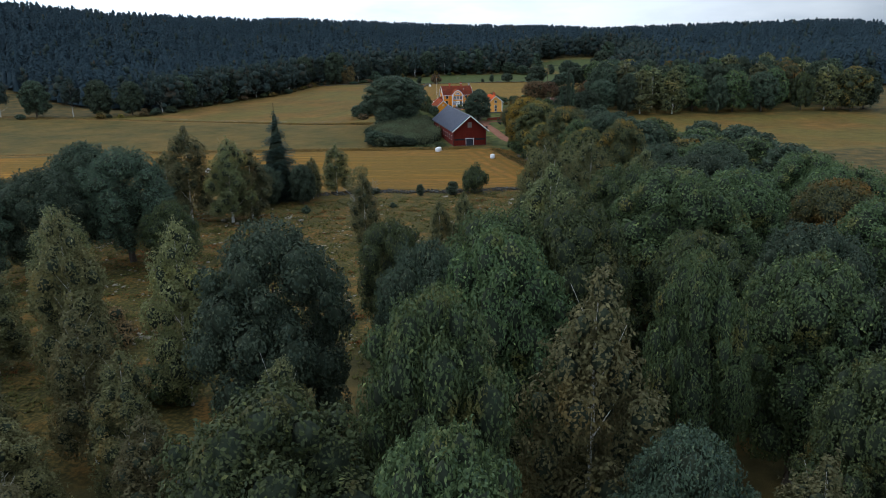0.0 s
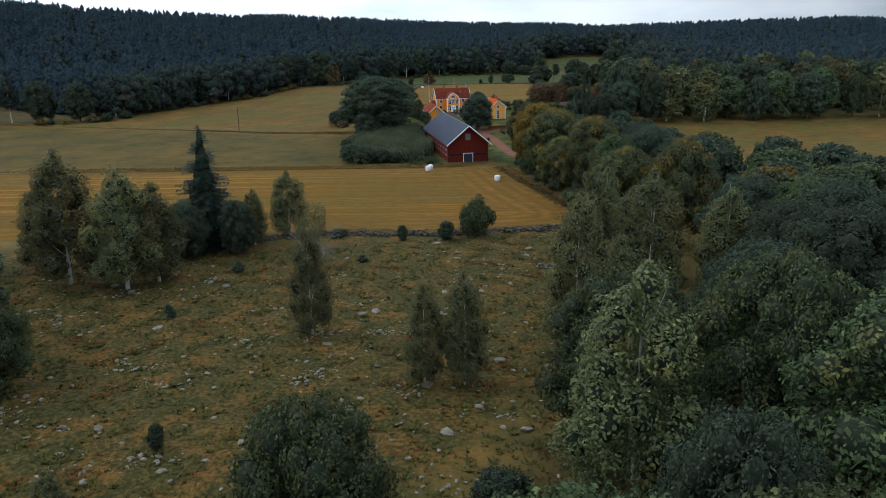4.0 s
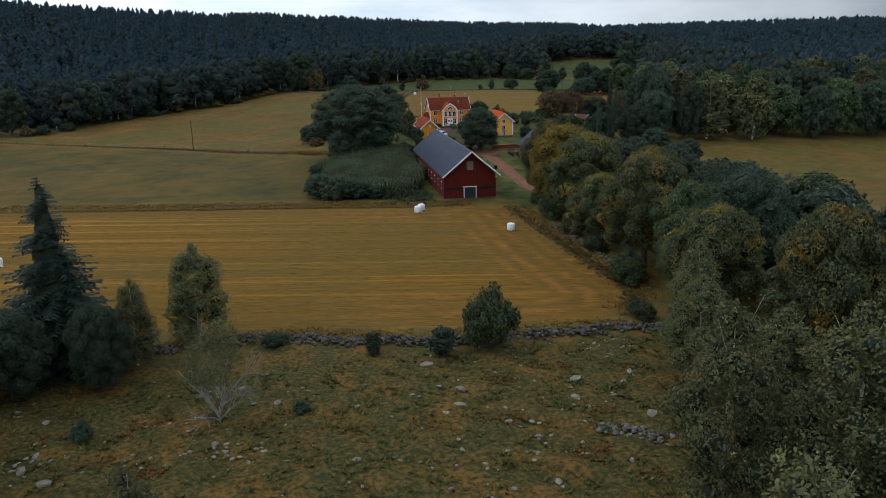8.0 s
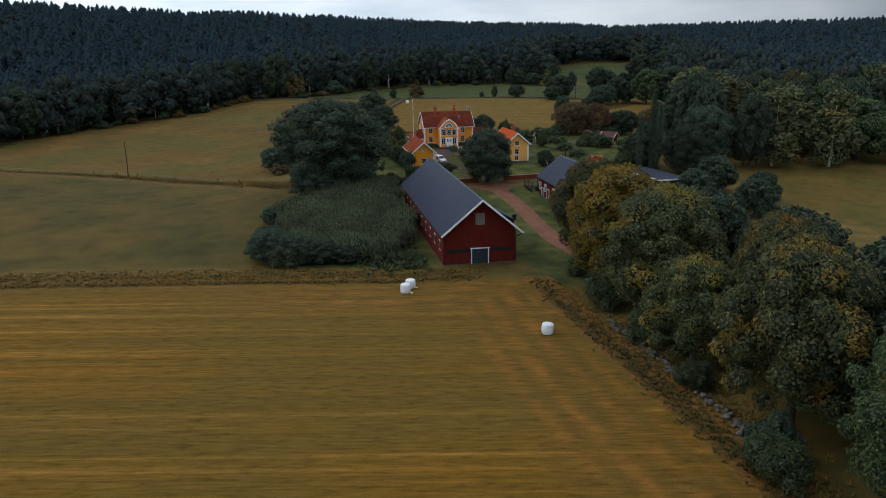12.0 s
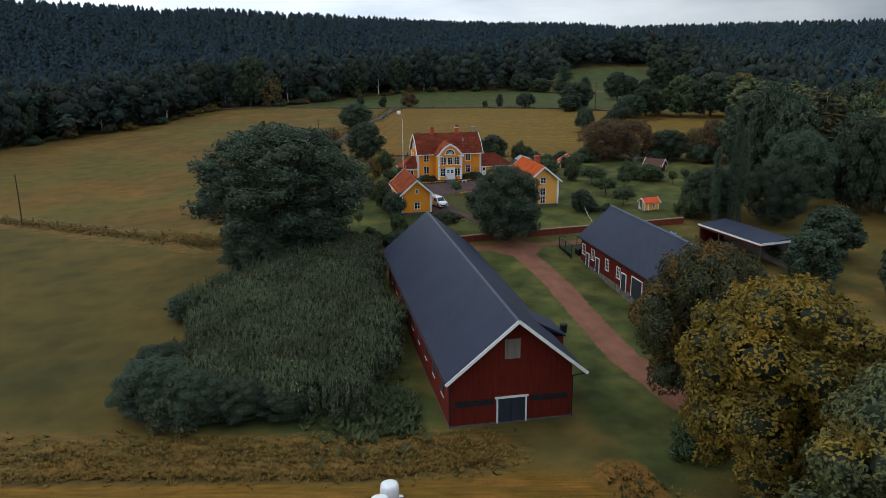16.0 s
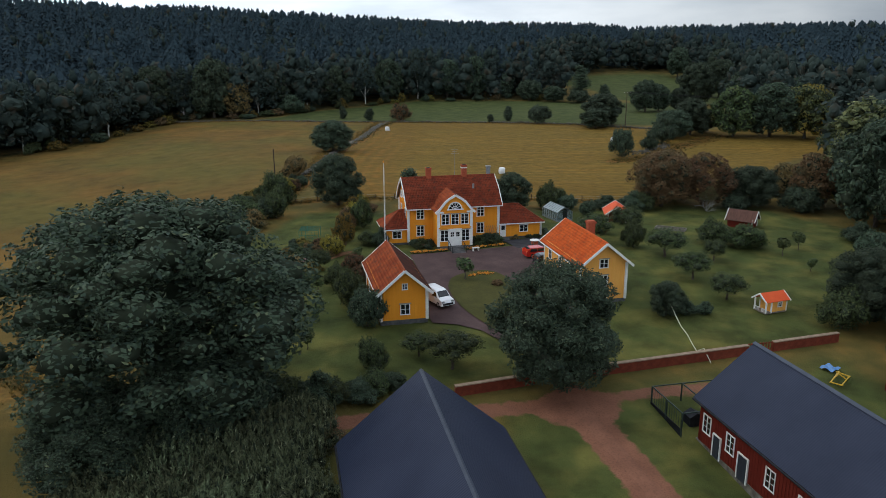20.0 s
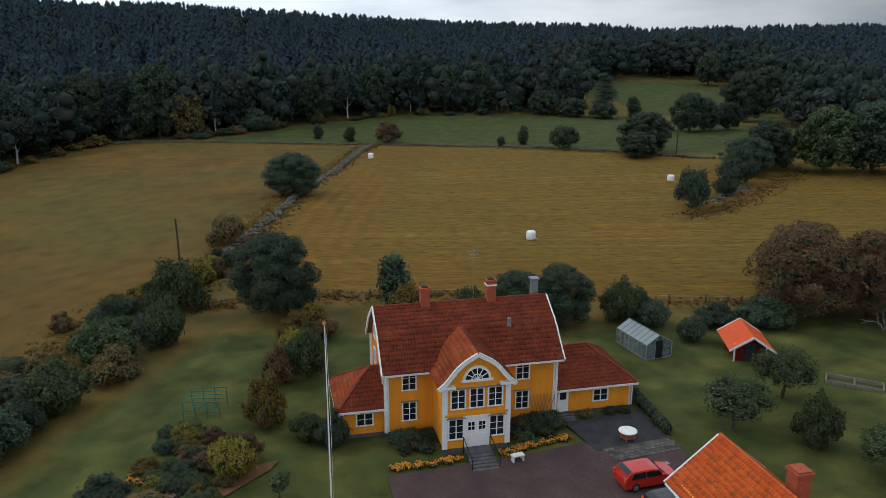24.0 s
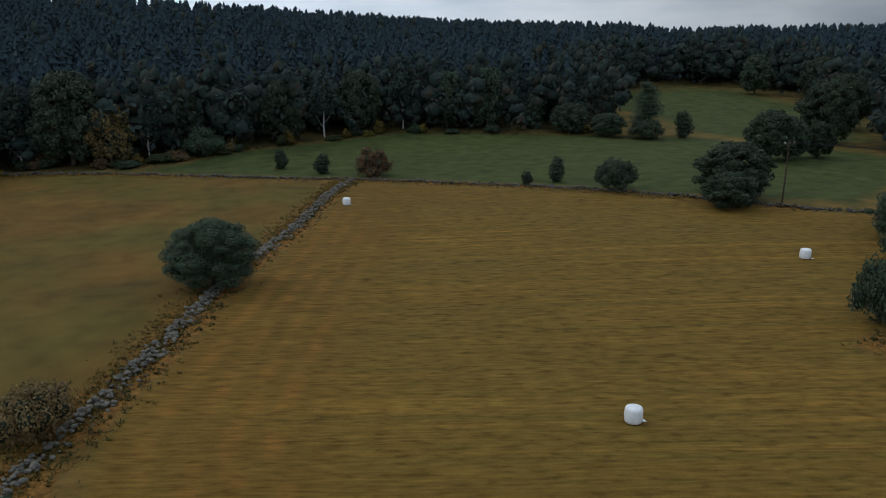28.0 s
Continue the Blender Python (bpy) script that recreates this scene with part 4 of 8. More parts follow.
        r = (trunk_mesh(rng, 1.4, 0.07, 6, 0.9, BARK, first=0.1, sides=5), crown_mesh("crown", rng, lob, 4800, 0.07, leaf, share=0.72, each=16, reach=0.32), 2.35, 1.7)
    elif kind == "apple":
        lob = round_lobes(rng, 4.2, 2.2, 1.3, 14, 0.34)
        r = (trunk_mesh(rng, 2.8, 0.14, 6, 1.6, BARK, lean=0.5, first=0.35, sides=6), crown_mesh("crown", rng, lob, 4400, 0.08, LEAF_GARDEN, share=0.62, each=16, reach=0.42), 4.2, 2.2)
    elif kind == "sapling":
        lob = [(0, 0, 1.9, 0.6, 0.6, 0.7), (0.3, 0.1, 1.5, 0.4, 0.4, 0.4), (-0.25, 0.2, 2.3, 0.4, 0.4, 0.4)]
        r = (trunk_mesh(rng, 2.2, 0.05, 4, 0.5, BARK, sides=5), crown_mesh("crown", rng, lob, 420, 0.13, LEAF_OAK, share=0.0), 2.9, 0.8)
    elif kind == "juniper":
        lob = [(0.06 * rng.normal(), 0.06 * rng.normal(), z, 0.62 * math.sin(0.5 + 2.2 * z / 3), 0.62 * math.sin(0.5 + 2.2 * z / 3), 0.5) for z in np.linspace(0.4, 2.6, 6)]
        r = (trunk_mesh(rng, 1.5, 0.06, 2, 0.2, BARK, sides=5), crown_mesh("crown", rng, lob, 1100, 0.13, LEAF_DARK, droop=-1.2, squash=0.6), 3.0, 0.6)
    elif kind == "spruce":
        r = (trunk_mesh(rng, 21, 0.28, 0, 0, BARK, sides=6), spruce_crown(rng, 22, 4.4, 60, 15, LEAF_SPRUCE), 22, 4.2)
    elif kind == "bare":
        bm = bmesh.new()

        def fork(o, d, ln, rad, depth):
            mid = o + d * ln * 0.5 + Vector((0.06, -0.05, 0.03)) * ln
            e = o + d * ln
            tube(bm, [o, mid, e], [rad, rad * 0.85, rad * 0.6], 5 if depth > 2 else 3)
            if depth == 0:
                return
            for _ in range(3):
                nd = (d * 0.95 + Vector(rng.normal(size=3)) * 0.5).normalized()
                fork(o.lerp(e, 0.35 + 0.65 * rng.random()), nd, ln * (0.66 + 0.22 * rng.random()), rad * 0.58, depth - 1)

        for k in range(8):
            fork(Vector((0, 0, 0.05 + 0.1 * k)), Vector((math.cos(k * 2.4), math.sin(k * 2.4), 0.45 + 0.16 * k)).normalized(), 1.5 + 0.12 * k, 0.07, 3)
        me = bpy.data.meshes.new("branches")
        bm.to_mesh(me)
        bm.free()
        me.materials.append(DEADWOOD)
        lob = [(0.4, 0.2, 5.0, 2.0, 2.0, 1.5), (-1.2, 0.3, 4.4, 1.3, 1.3, 1.2), (0.3, -0.5, 6.3, 1.4, 1.4, 1.1), (1.4, 0.6, 4.4, 1.2, 1.2, 1.0), (0.1, 1.2, 4.0, 1.2, 1.2, 1.0)]
        r = (me, crown_mesh("crown", rng, lob, 5400, 0.085, LEAF_GOLDBIRCH, share=0.0, each=14, reach=0.6), 7.5, 3.6)
    TREE_MESHES[key] = r
    return r


def spruce_crown(rng, h, r, whorls, arms, material):
    vs, fs, n = [], [], 0
    for k in range(whorls):
        s = k / whorls
        z = h * (0.05 + 0.94 * s)
        ln = r * (1 - s) ** 0.85 * (0.85 + 0.3 * rng.random()) + 0.15
        for j in range(max(5, int(arms * (1 - s * 0.5)))):
            a = j * 2 * math.pi / arms + k * 0.7 + rng.normal() * 0.2
            L = ln * (0.75 + 0.4 * rng.random())
            d, side = np.array([math.cos(a), math.sin(a), 0]), np.array([-math.sin(a), math.cos(a), 0])
            for q in range(7):
                t0, t1 = q / 7, (q + 1.1) / 7
                for sg in (-1, 1):
                    w = L * 0.2 * (1.15 - t0) + 0.12
                    p0 = np.array([0, 0, z]) + d * L * t0 + np.array([0, 0, -0.42 * L * t0 + 0.16 * L * t0 * t0])
                    p1 = np.array([0, 0, z]) + d * L * t1 + np.array([0, 0, -0.42 * L * t1 + 0.2 * L * t1 * t1])
                    tip = (p0 + p1) / 2 + side * sg * w + np.array([0, 0, -0.3 * w - 0.2 * rng.random()]) + d * 0.1 * L
                    vs += [p0, (p0 + tip) / 2 + np.array([0, 0, 0.03]), tip, p1]
                    fs.append((n, n + 1, n + 2, n + 3))
                    n += 4
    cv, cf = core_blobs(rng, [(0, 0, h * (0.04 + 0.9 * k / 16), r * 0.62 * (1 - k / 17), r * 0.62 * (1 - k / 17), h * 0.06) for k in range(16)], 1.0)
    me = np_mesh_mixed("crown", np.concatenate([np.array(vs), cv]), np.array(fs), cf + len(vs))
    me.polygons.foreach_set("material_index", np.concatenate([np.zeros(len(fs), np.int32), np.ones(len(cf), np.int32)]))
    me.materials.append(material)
    me.materials.append(INNER_SHADE)
    return me


TREE_WORDS = {
    "oak": ("broad green oak with a rounded leafy crown", "tree"), "maple": ("maple with dark green leaves turning orange", "tree"),
    "dark": ("dense dark green broadleaf tree with full crown", "tree"), "rust": ("broad rust-brown tree in thin autumn leaf", "tree"), "turned": ("maple tree in full yellow-orange autumn colour", "tree"), "birch": ("slender birch with pale trunk and thin olive leaves", "tree"),
    "tallbirch": ("tall birch with bare pale trunk at the wood's edge", "tree"), "goldbirch": ("birch with pale trunk and thin yellowing autumn leaves", "tree"), "poplar": ("tall narrow columnar poplar, dark green", "tree"), "willow": ("grey-green willow shrub with upright shoots", "shrub"),
    "bush": ("dark green rounded bush in grass", "bush"), "goldbush": ("yellow autumn-coloured garden bush", "bush"),
    "rustbush": ("rust-brown autumn shrub with thin leaves", "bush"), "lilac": ("leafy green garden bush", "bush"), "apple": ("small crooked apple tree on the lawn", "tree"),
    "sapling": ("thin young fruit tree on the lawn", "tree"), "juniper": ("upright dark juniper in rough grass", "juniper"),
    "spruce": ("tall dark spruce with drooping boughs", "spruce"), "bare": ("half-dead birch with bleached bare branches", "tree"),
}


def plant(kind, x, y, h=None, r=None, seed=0, turn=None, sink=0.15, label="", named=""):
    trunk, crown, h0, r0 = tree_kind(kind, seed)
    sink = sink + 0.075 * h if kind in ("dark", "rust", "oak", "maple") and (h < 14 or seed > 9) else sink
    sz = (h / h0) if h else 1.0
    sx = (r / r0) if r else sz
    words, cat = TREE_WORDS[kind]
    name = named or {"oak": "oak_tree", "maple": "maple_tree", "rust": "brown_tree", "turned": "orange_maple_tree", "dark": "broadleaf_tree", "birch": "birch_tree", "goldbirch": "birch_tree", "tallbirch": "birch_tree", "poplar": "poplar_tree", "willow": "willow_shrub", "bush": "bush", "goldbush": "yellow_bush",
            "rustbush": "brown_shrub", "lilac": "garden_bush", "apple": "apple_tree", "sapling": "young_tree", "juniper": "juniper", "spruce": "spruce_tree", "bare": "dead_birch"}[kind]
    e = thing(name, pose(x, y, gz(x, y) - sink, 0, 0, (x * 37.7 + y * 91.3) % 360 if turn is None else turn) @ Matrix.Diagonal((sx, sx, sz, 1)), label or words, cat, "trees and shrubs")
    part_me("trunk", trunk, None, e)
    part_me("crown", crown, None, e)
    return e


def bale(x, y, turn=0, tail=True):
    e = thing("hay_bale", pose(x, y, gz(x, y) - 0.02, 0, 0, turn), "round hay bale wrapped in white plastic on mown grass", "hay bale", "wrapped bales")
    bm = bmesh.new()
    lathe(bm, [(0.5, 0.0), (0.66, 0.06), (0.73, 0.2), (0.745, 0.65), (0.735, 1.1), (0.68, 1.28), (0.52, 1.36), (0.2, 1.385)], 22)
    for v in bm.verts:
        v.co += v.normal * 0.0 + Vector((0.02 * math.sin(9 * v.co.z + 3 * v.co.x), 0.02 * math.sin(7 * v.co.z + 4 * v.co.y), 0))
    for f in bm.faces:
        f.smooth = True
    part("wrap", bm, FILM_WRAP, e)
    if tail:
        bm = bmesh.new()
        slab(bm, [(0.45, -0.6, 0.1), (0.8, -0.75, 0.04), (0.95, -0.45, 0.05), (0.6, -0.3, 0.16)], 0.02)
        part("loose_flap", bm, FILM_WRAP, e, "torn loose end of plastic wrap")
    return e


# ---- barn ----
def barn():
    e = thing("barn", pose(-16.35, -97.7, -4.95, 0, 0, -0.9), "long red wooden barn with blue-grey metal roof", "barn")
    hw, L, ev, rg = 5.8, 42.5, 5.0, 10.95
    bm = bmesh.new()
    gable = [(-hw, 0, 0), (hw, 0, 0), (hw, 0, ev + 0.5), (0, 0, rg - 0.25), (-hw, 0, ev + 0.5)]
    prism(bm, [Vector(p) + Vector((0, 0.0, 0)) for p in gable], (0, 0.2, 0))
    part("gable_wall", bm, FALU, e)
    bm = bmesh.new()
    prism(bm, [Vector(p) + Vector((0, L - 0.2, 0)) for p in gable], (0, 0.2, 0))
    part("gable_wall", bm, FALU, e)
    for sx in (-1, 1):
        bm = bmesh.new()
        box(bm, sx * hw - 0.1, sx * hw + 0.1, 0.2, L - 0.2, 0, ev + 0.45)
        part("side_wall", bm, FALU, e)
        bm = bmesh.new()
        slab(bm, [(0, -1.9, rg), (0, L + 1.0, rg), (sx * 6.55, L + 1.0, 5.45), (sx * 6.55, -1.9, 5.45)], 0.16)
        part("roof", bm, ROOF_METAL, e, "blue-grey ribbed sheet-metal roof slope")
        bm = bmesh.new()
        beam(bm, (0, -1.93, rg - 0.09), (sx * 6.6, -1.93, 5.36), 0.08, 0.3)
        part("bargeboard", bm, WHITE, e, "white-painted bargeboard")
        bm = bmesh.new()
        tube(bm, [(sx * 6.62, -1.8, 5.3), (sx * 6.62, L + 0.9, 5.3)], [0.08, 0.08], 8)
        part("gutter", bm, BLACK, e)
        bm = bmesh.new()
        beam(bm, (sx * 6.5, -1.6, 5.25), (sx * 5.9, -0.1, 4.4), 0.1, 0.1)
        beam(bm, (sx * 5.85, -0.12, 4.4), (sx * 5.85, -0.12, 0.1), 0.1, 0.1)
        part("downpipe", bm, BLACK, e)
    bm = bmesh.new()
    prism(bm, [(-0.16, -1.92, rg - 0.08), (0, -1.92, rg + 0.05), (0.16, -1.92, rg - 0.08), (0, -1.92, rg)], (0, L + 2.9, 0))
    part("ridge_cap", bm, RIDGE_METAL, e, "pale metal ridge capping")
    battens(e, FALU, -hw, hw, -0.0, 0.0, 5.2, step=0.32, skip=((-1.9, 1.9),))
    # double door in the front
    bm = bmesh.new()
    box(bm, -1.3, 1.3, -0.1, -0.02, 0.0, 2.7)
    d = part("barn_door", bm, DARK_DOOR, e, "dark blue-black double door")
    bm = bmesh.new()
    for a in ((-1.45, -1.3, 0, 2.85), (1.3, 1.45, 0, 2.85), (-1.6, 1.6, 2.72, 2.9)):
        box(bm, a[0], a[1], -0.15, -0.01, a[2], a[3])
    part("door_frame", bm, WHITE, d)
    bm = bmesh.new()
    box(bm, -0.02, 0.02, -0.12, -0.09, 0.0, 2.7)
    part("door_gap", bm, BLACK, d)
    for x0, x1 in ((-5.4, -1.7), (1.8, 5.4)):
        bm = bmesh.new()
        box(bm, x0, x1, -0.09, -0.01, 2.2, 2.75)
        part("dark_rail", bm, BLACK, e, "blackened horizontal board band")
    bm = bmesh.new()
    box(bm, -5.7, 5.7, -0.06, -0.01, 5.1, 5.3)
    part("gable_band", bm, FALU, e)
    # boarded hatch in the gable
    bm = bmesh.new()
    box(bm, -0.75, 0.75, -0.08, -0.01, 6.6, 8.5)
    h = part("hatch", bm, OLD_WOOD, e, "weathered grey-brown boarded loft hatch")
    for x in (-0.8, 0.8):
        bm = bmesh.new()
        box(bm, x - 0.06, x + 0.06, -0.1, -0.01, 6.4, 8.7)
        part("hatch_frame", bm, FALU, h)
    bm = bmesh.new()
    box(bm, -hw - 0.15, hw + 0.15, -0.15, L + 0.15, -1.5, 0.35)
    part("foundation", bm, PLINTH, e)
    # side openings to the west
    for k in range(9):
        y = 2.5 + k * 4.4
        bm = bmesh.new()
        box(bm, -hw - 0.14, -hw - 0.08, y, y + 1.1, 2.2, 3.6)
        w = part("side_hatch", bm, DARK_DOOR, e)
        for z in (2.1, 3.6):
            bm = bmesh.new()
            box(bm, -hw - 0.16, -hw - 0.08, y - 0.1, y + 1.2, z, z + 0.12)
            part("trim", bm, WHITE, w)
    # lean-to dormer with a vent on the east slope
    bm = bmesh.new()
    prism(bm, [(4.6, 7.6, 7.0), (8.0, 7.6, 5.2), (8.0, 7.6, 5.05), (4.6, 7.6, 6.6)], (0, 4.6, 0))
    dm = part("canopy", bm, ROOF_METAL, e, "metal canopy over the side entrance")
    bm = bmesh.new()
    box(bm, 5.85, 7.8, 7.8, 12.0, 0, 5.1)
    part("porch_wall", bm, FALU, dm)
    bm = bmesh.new()
    lathe(bm, [(0.35, 0), (0.35, 0.7), (0.42, 0.75), (0.42, 0.9), (0.1, 0.95)], 12)
    bmesh.ops.translate(bm, vec=(8.3, 9.2, 4.9), verts=bm.verts)
    part("vent_cap", bm, BLACK, dm)
    return e


barn()


# ---- cowshed ----
def cowshed():
    e = thing("cowshed", pose(13.2, -53.9, -3.2, 0, 0, 0.4), "low red wooden cowshed with white-trimmed windows", "farm building")
    hw, L, ev, rg = 4.9, -42.0, 3.85, 8.4
    bm = bmesh.new()
    g = [(-hw, 0, -1), (hw, 0, -1), (hw, 0, ev + 0.2), (0, 0, rg - 0.25), (-hw, 0, ev + 0.2)]
    prism(bm, g, (0, -0.2, 0))
    part("gable_wall", bm, FALU, e)
    bm = bmesh.new()
    prism(bm, [Vector(p) + Vector((0, L + 0.2, 0)) for p in g], (0, -0.2, 0))
    part("gable_wall", bm, FALU, e)
    for sx in (-1, 1):
        bm = bmesh.new()
        box(bm, sx * hw - 0.1, sx * hw + 0.1, L + 0.2, -0.2, -1.2, ev + 0.25)
        part("side_wall", bm, FALU, e)
        bm = bmesh.new()
        slab(bm, [(0, 0.5, rg), (0, L - 0.8, rg), (sx * 5.4, L - 0.8, 3.95), (sx * 5.4, 0.5, 3.95)], 0.14)
        part("roof", bm, ROOF_METAL, e, "blue-grey ribbed sheet-metal roof slope")
        bm = bmesh.new()
        tube(bm, [(sx * 5.46, 0.4, 3.85), (sx * 5.46, L - 0.7, 3.85)], [0.08, 0.08], 8)
        part("gutter", bm, BLACK, e)
    bm = bmesh.new()
    prism(bm, [(-0.25, 0.55, rg - 0.1), (0, 0.55, rg + 0.06), (0.25, 0.55, rg - 0.1), (0, 0.55, rg)], (0, L - 1.4, 0))
    part("ridge_cap", bm, RIDGE_METAL, e)
    bm = bmesh.new()
    box(bm, -hw - 0.14, hw + 0.1, L - 0.1, 0.1, -2.2, 0.35)
    part("foundation", bm, STONE, e)
    battens(e, FALU, 0.0, 41.5, -hw - 0.1, 0.3, 3.9, turn=-90, step=0.35, skip=())

    def m(y, z):
        return pose(-hw - 0.1, y, z, 0, 0, -90)

    for y, z in ((-1.3, 1.5), (-4.6, 1.5), (-9.6, 1.4), (-13.2, 1.3)):
        window(e, m(y, z), 1.0, 1.5, 2, 3, hood=False)
    for y in (-23.6, -29.2):
        window(e, m(y, 0.9), 1.15, 1.5, 1, 1, hood=False)
    for y, w, h in ((-2.9, 0.9, 2.0), (-6.4, 1.1, 2.2), (-15.0, 1.3, 2.4), (-18.8, 2.8, 2.8), (-36.0, 4.2, 3.0)):
        bm = bmesh.new()
        box(bm, -w / 2, w / 2, -0.1, 0.02, 0.1, h, m(y, 0))
        d = part("stable_door", bm, DARK_DOOR, e, "dark blue-black boarded door")
        bm = bmesh.new()
        for x in (-w / 2 - 0.07, w / 2 + 0.07):
            box(bm, x - 0.06, x + 0.06, -0.13, 0.0, 0.1, h + 0.1, m(y, 0))
        box(bm, -w / 2, w / 2, -0.12, 0.0, h, h + 0.1, m(y, 0))
        part("door_frame", bm, WHITE, d)
    bm = bmesh.new()
    tube(bm, [(-hw - 0.25, -26.4, 3.8), (-hw - 0.25, -26.4, 0.0)], [0.07, 0.07], 8)
    part("downpipe", bm, BLACK, e)
    return e


cowshed()


# ---- manor house ----
def roof_profile(half, z0, z1):
    """A mansard curve from the eave to the ridge: (run, height)."""
    return [(half + 0.75, z0 - 0.15), (half + 0.2, z0 + 0.35), (half * 0.62, z0 + (z1 - z0) * 0.56), (half * 0.5, z0 + (z1 - z0) * 0.66), (0.0, z1)]


def manor():
    e = thing("manor_house", pose(0, 0, 0), "yellow wooden manor with white corners and red mansard roof", "house")
    x0, x1, y0, y1, yc = -6.3, 7.7, 3.6, 11.6, 7.6
    ev, rg = 5.75, 9.55
    bm = bmesh.new()
    box(bm, x0 - 0.05, x1 + 0.05, y0 - 0.05, y1 + 0.05, -0.6, 0.45)
    part("plinth", bm, PLINTH, e)
    bm = bmesh.new()
    box(bm, x0, x1, y0, y0 + 0.25, 0.45, ev + 0.1)
    part("front_wall", bm, OCHRE, e)
    bm = bmesh.new()
    box(bm, x0, x1, y1 - 0.25, y1, 0.45, ev + 0.1)
    part("back_wall", bm, OCHRE, e)
    prof = roof_profile(4.0, ev, rg)
    for xa in (x0, x1 - 0.25):
        bm = bmesh.new()
        pts = [(xa, y0 + 0.25, 0.45), (xa, y1 - 0.25, 0.45), (xa, y1 - 0.25, ev)] + [(xa, yc + r, z - 0.15) for r, z in prof[1:]] + [(xa, yc - r, z - 0.15) for r, z in prof[-2:0:-1]] + [(xa, y0 + 0.25, ev)]
        prism(bm, pts, (0.25, 0, 0))
        part("gable_wall", bm, OCHRE, e)
    for sy in (-1, 1):
        for (ra, za), (rb, zb) in zip(prof, prof[1:]):
            a, b = (x0 - 0.4, yc + sy * ra, za), (x1 + 0.4, yc + sy * ra, za)
            if sy > 0:
                a, b = b, a
            tiled_plane(e, a, b, (0, -sy * (ra - rb), zb - za), TILE)
            bm = bmesh.new()
            slab(bm, [(x0 - 0.38, yc + sy * ra, za - 0.02), (x1 + 0.38, yc + sy * ra, za - 0.02), (x1 + 0.38, yc + sy * rb, zb - 0.02), (x0 - 0.38, yc + sy * rb, zb - 0.02)], 0.1)
            part("roof_deck", bm, OLD_WOOD, e)
        bm = bmesh.new()
        box(bm, x0 - 0.4, x1 + 0.4, yc + sy * 4.72 - 0.06, yc + sy * 4.72 + 0.06, ev - 0.3, ev - 0.14)
        part("gutter", bm, WHITE, e)
        for xa in (x0 - 0.44, x1 + 0.44):
            bm = bmesh.new()
            for (ra, za), (rb, zb) in zip(prof, prof[1:]):
                beam(bm, (xa, yc + sy * ra, za - 0.06), (xa, yc + sy * rb, zb - 0.02), 0.1, 0.32)
            part("bargeboard", bm, WHITE, e)
    bm = bmesh.new()
    tube(bm, [(x0 - 0.4, yc, rg + 0.03), (x1 + 0.4, yc, rg + 0.03)], [0.12, 0.12], 8)
    part("ridge_tiles", bm, TILE, e)
    for x in (x0, x1):
        for y in (y0, y1):
            bm = bmesh.new()
            box(bm, x - 0.2, x + 0.2, y - 0.04 - (0.0 if y == y0 else -0.0), y + 0.04, 0.4, ev)
            box(bm, x - 0.04, x + 0.04, y - 0.2, y + 0.2, 0.4, ev)
            part("corner_board", bm, WHITE, e)
    battens(e, OCHRE, x0, -2.5, y0, 0.5, ev, step=0.28, skip=((-5.3, -3.7),))
    battens(e, OCHRE, 2.5, x1, y0, 0.5, ev, step=0.28, skip=((4.0, 5.6),))
    battens(e, OCHRE, -11.4, -3.7, x0, 0.5, ev, turn=-90, step=0.3)
    for x in (-4.5, 4.85):
        for z in (1.35, 3.95):
            window(e, face_m(x, y0 - 0.03, z), 1.05, 1.5)
    for y, z in ((5.8, 3.9), (9.4, 3.9), (7.6, 6.6), (5.8, 6.3), (9.4, 6.3)):
        window(e, pose(x0 - 0.03, y, z, 0, 0, -90), 0.9, 1.3 if z < 5 else 1.0, 2, 2, hood=False)
        window(e, pose(x1 + 0.03, y, z, 0, 0, 90), 0.9, 1.3 if z < 5 else 1.0, 2, 2, hood=False)
    # chimneys and flue
    for cx, top in ((-2.4, 10.9), (3.2, 11.2)):
        bm = bmesh.new()
        box(bm, cx - 0.38, cx + 0.38, yc - 0.38, yc + 0.38, 8.6, top)
        ch = part("chimney", bm, BRICK, e, "red brick chimney with corbelled top")
        bm = bmesh.new()
        box(bm, cx - 0.44, cx + 0.44, yc - 0.44, yc + 0.44, top - 0.12, top + 0.08)
        part("chimney_collar", bm, BRICK, ch)
        if cx > 0:
            bm = bmesh.new()
            box(bm, cx - 0.43, cx + 0.43, yc - 0.43, yc + 0.43, top - 0.42, top - 0.3)
            part("flashing", bm, WHITE, ch, "white painted band")
        bm = bmesh.new()
        box(bm, cx - 0.26, cx + 0.26, yc - 0.26, yc + 0.26, top + 0.08, top + 0.14)
        part("flue_opening", bm, BLACK, ch)
    bm = bmesh.new()
    box(bm, 7.2, 7.75, yc + 0.9, yc + 1.5, 8.0, 10.6)
    box(bm, 7.1, 7.85, yc + 0.8, yc + 1.6, 10.6, 10.75)
    part("metal_flue", bm, GREY_METAL, e, "grey metal-clad flue at the gable end")
    bm = bmesh.new()
    tube(bm, [(2.0, yc + 1.0, 9.0), (2.0, yc + 1.0, 13.6)], [0.03, 0.02], 6)
    for z, w in ((13.5, 0.5), (13.2, 0.4), (12.9, 0.6)):
        box(bm, 2.0 - w, 2.0 + w, yc + 0.98, yc + 1.02, z - 0.015, z + 0.015)
    part("aerial", bm, GREY_METAL, e)
    # roof ladder hatch strip
    bm = bmesh.new()
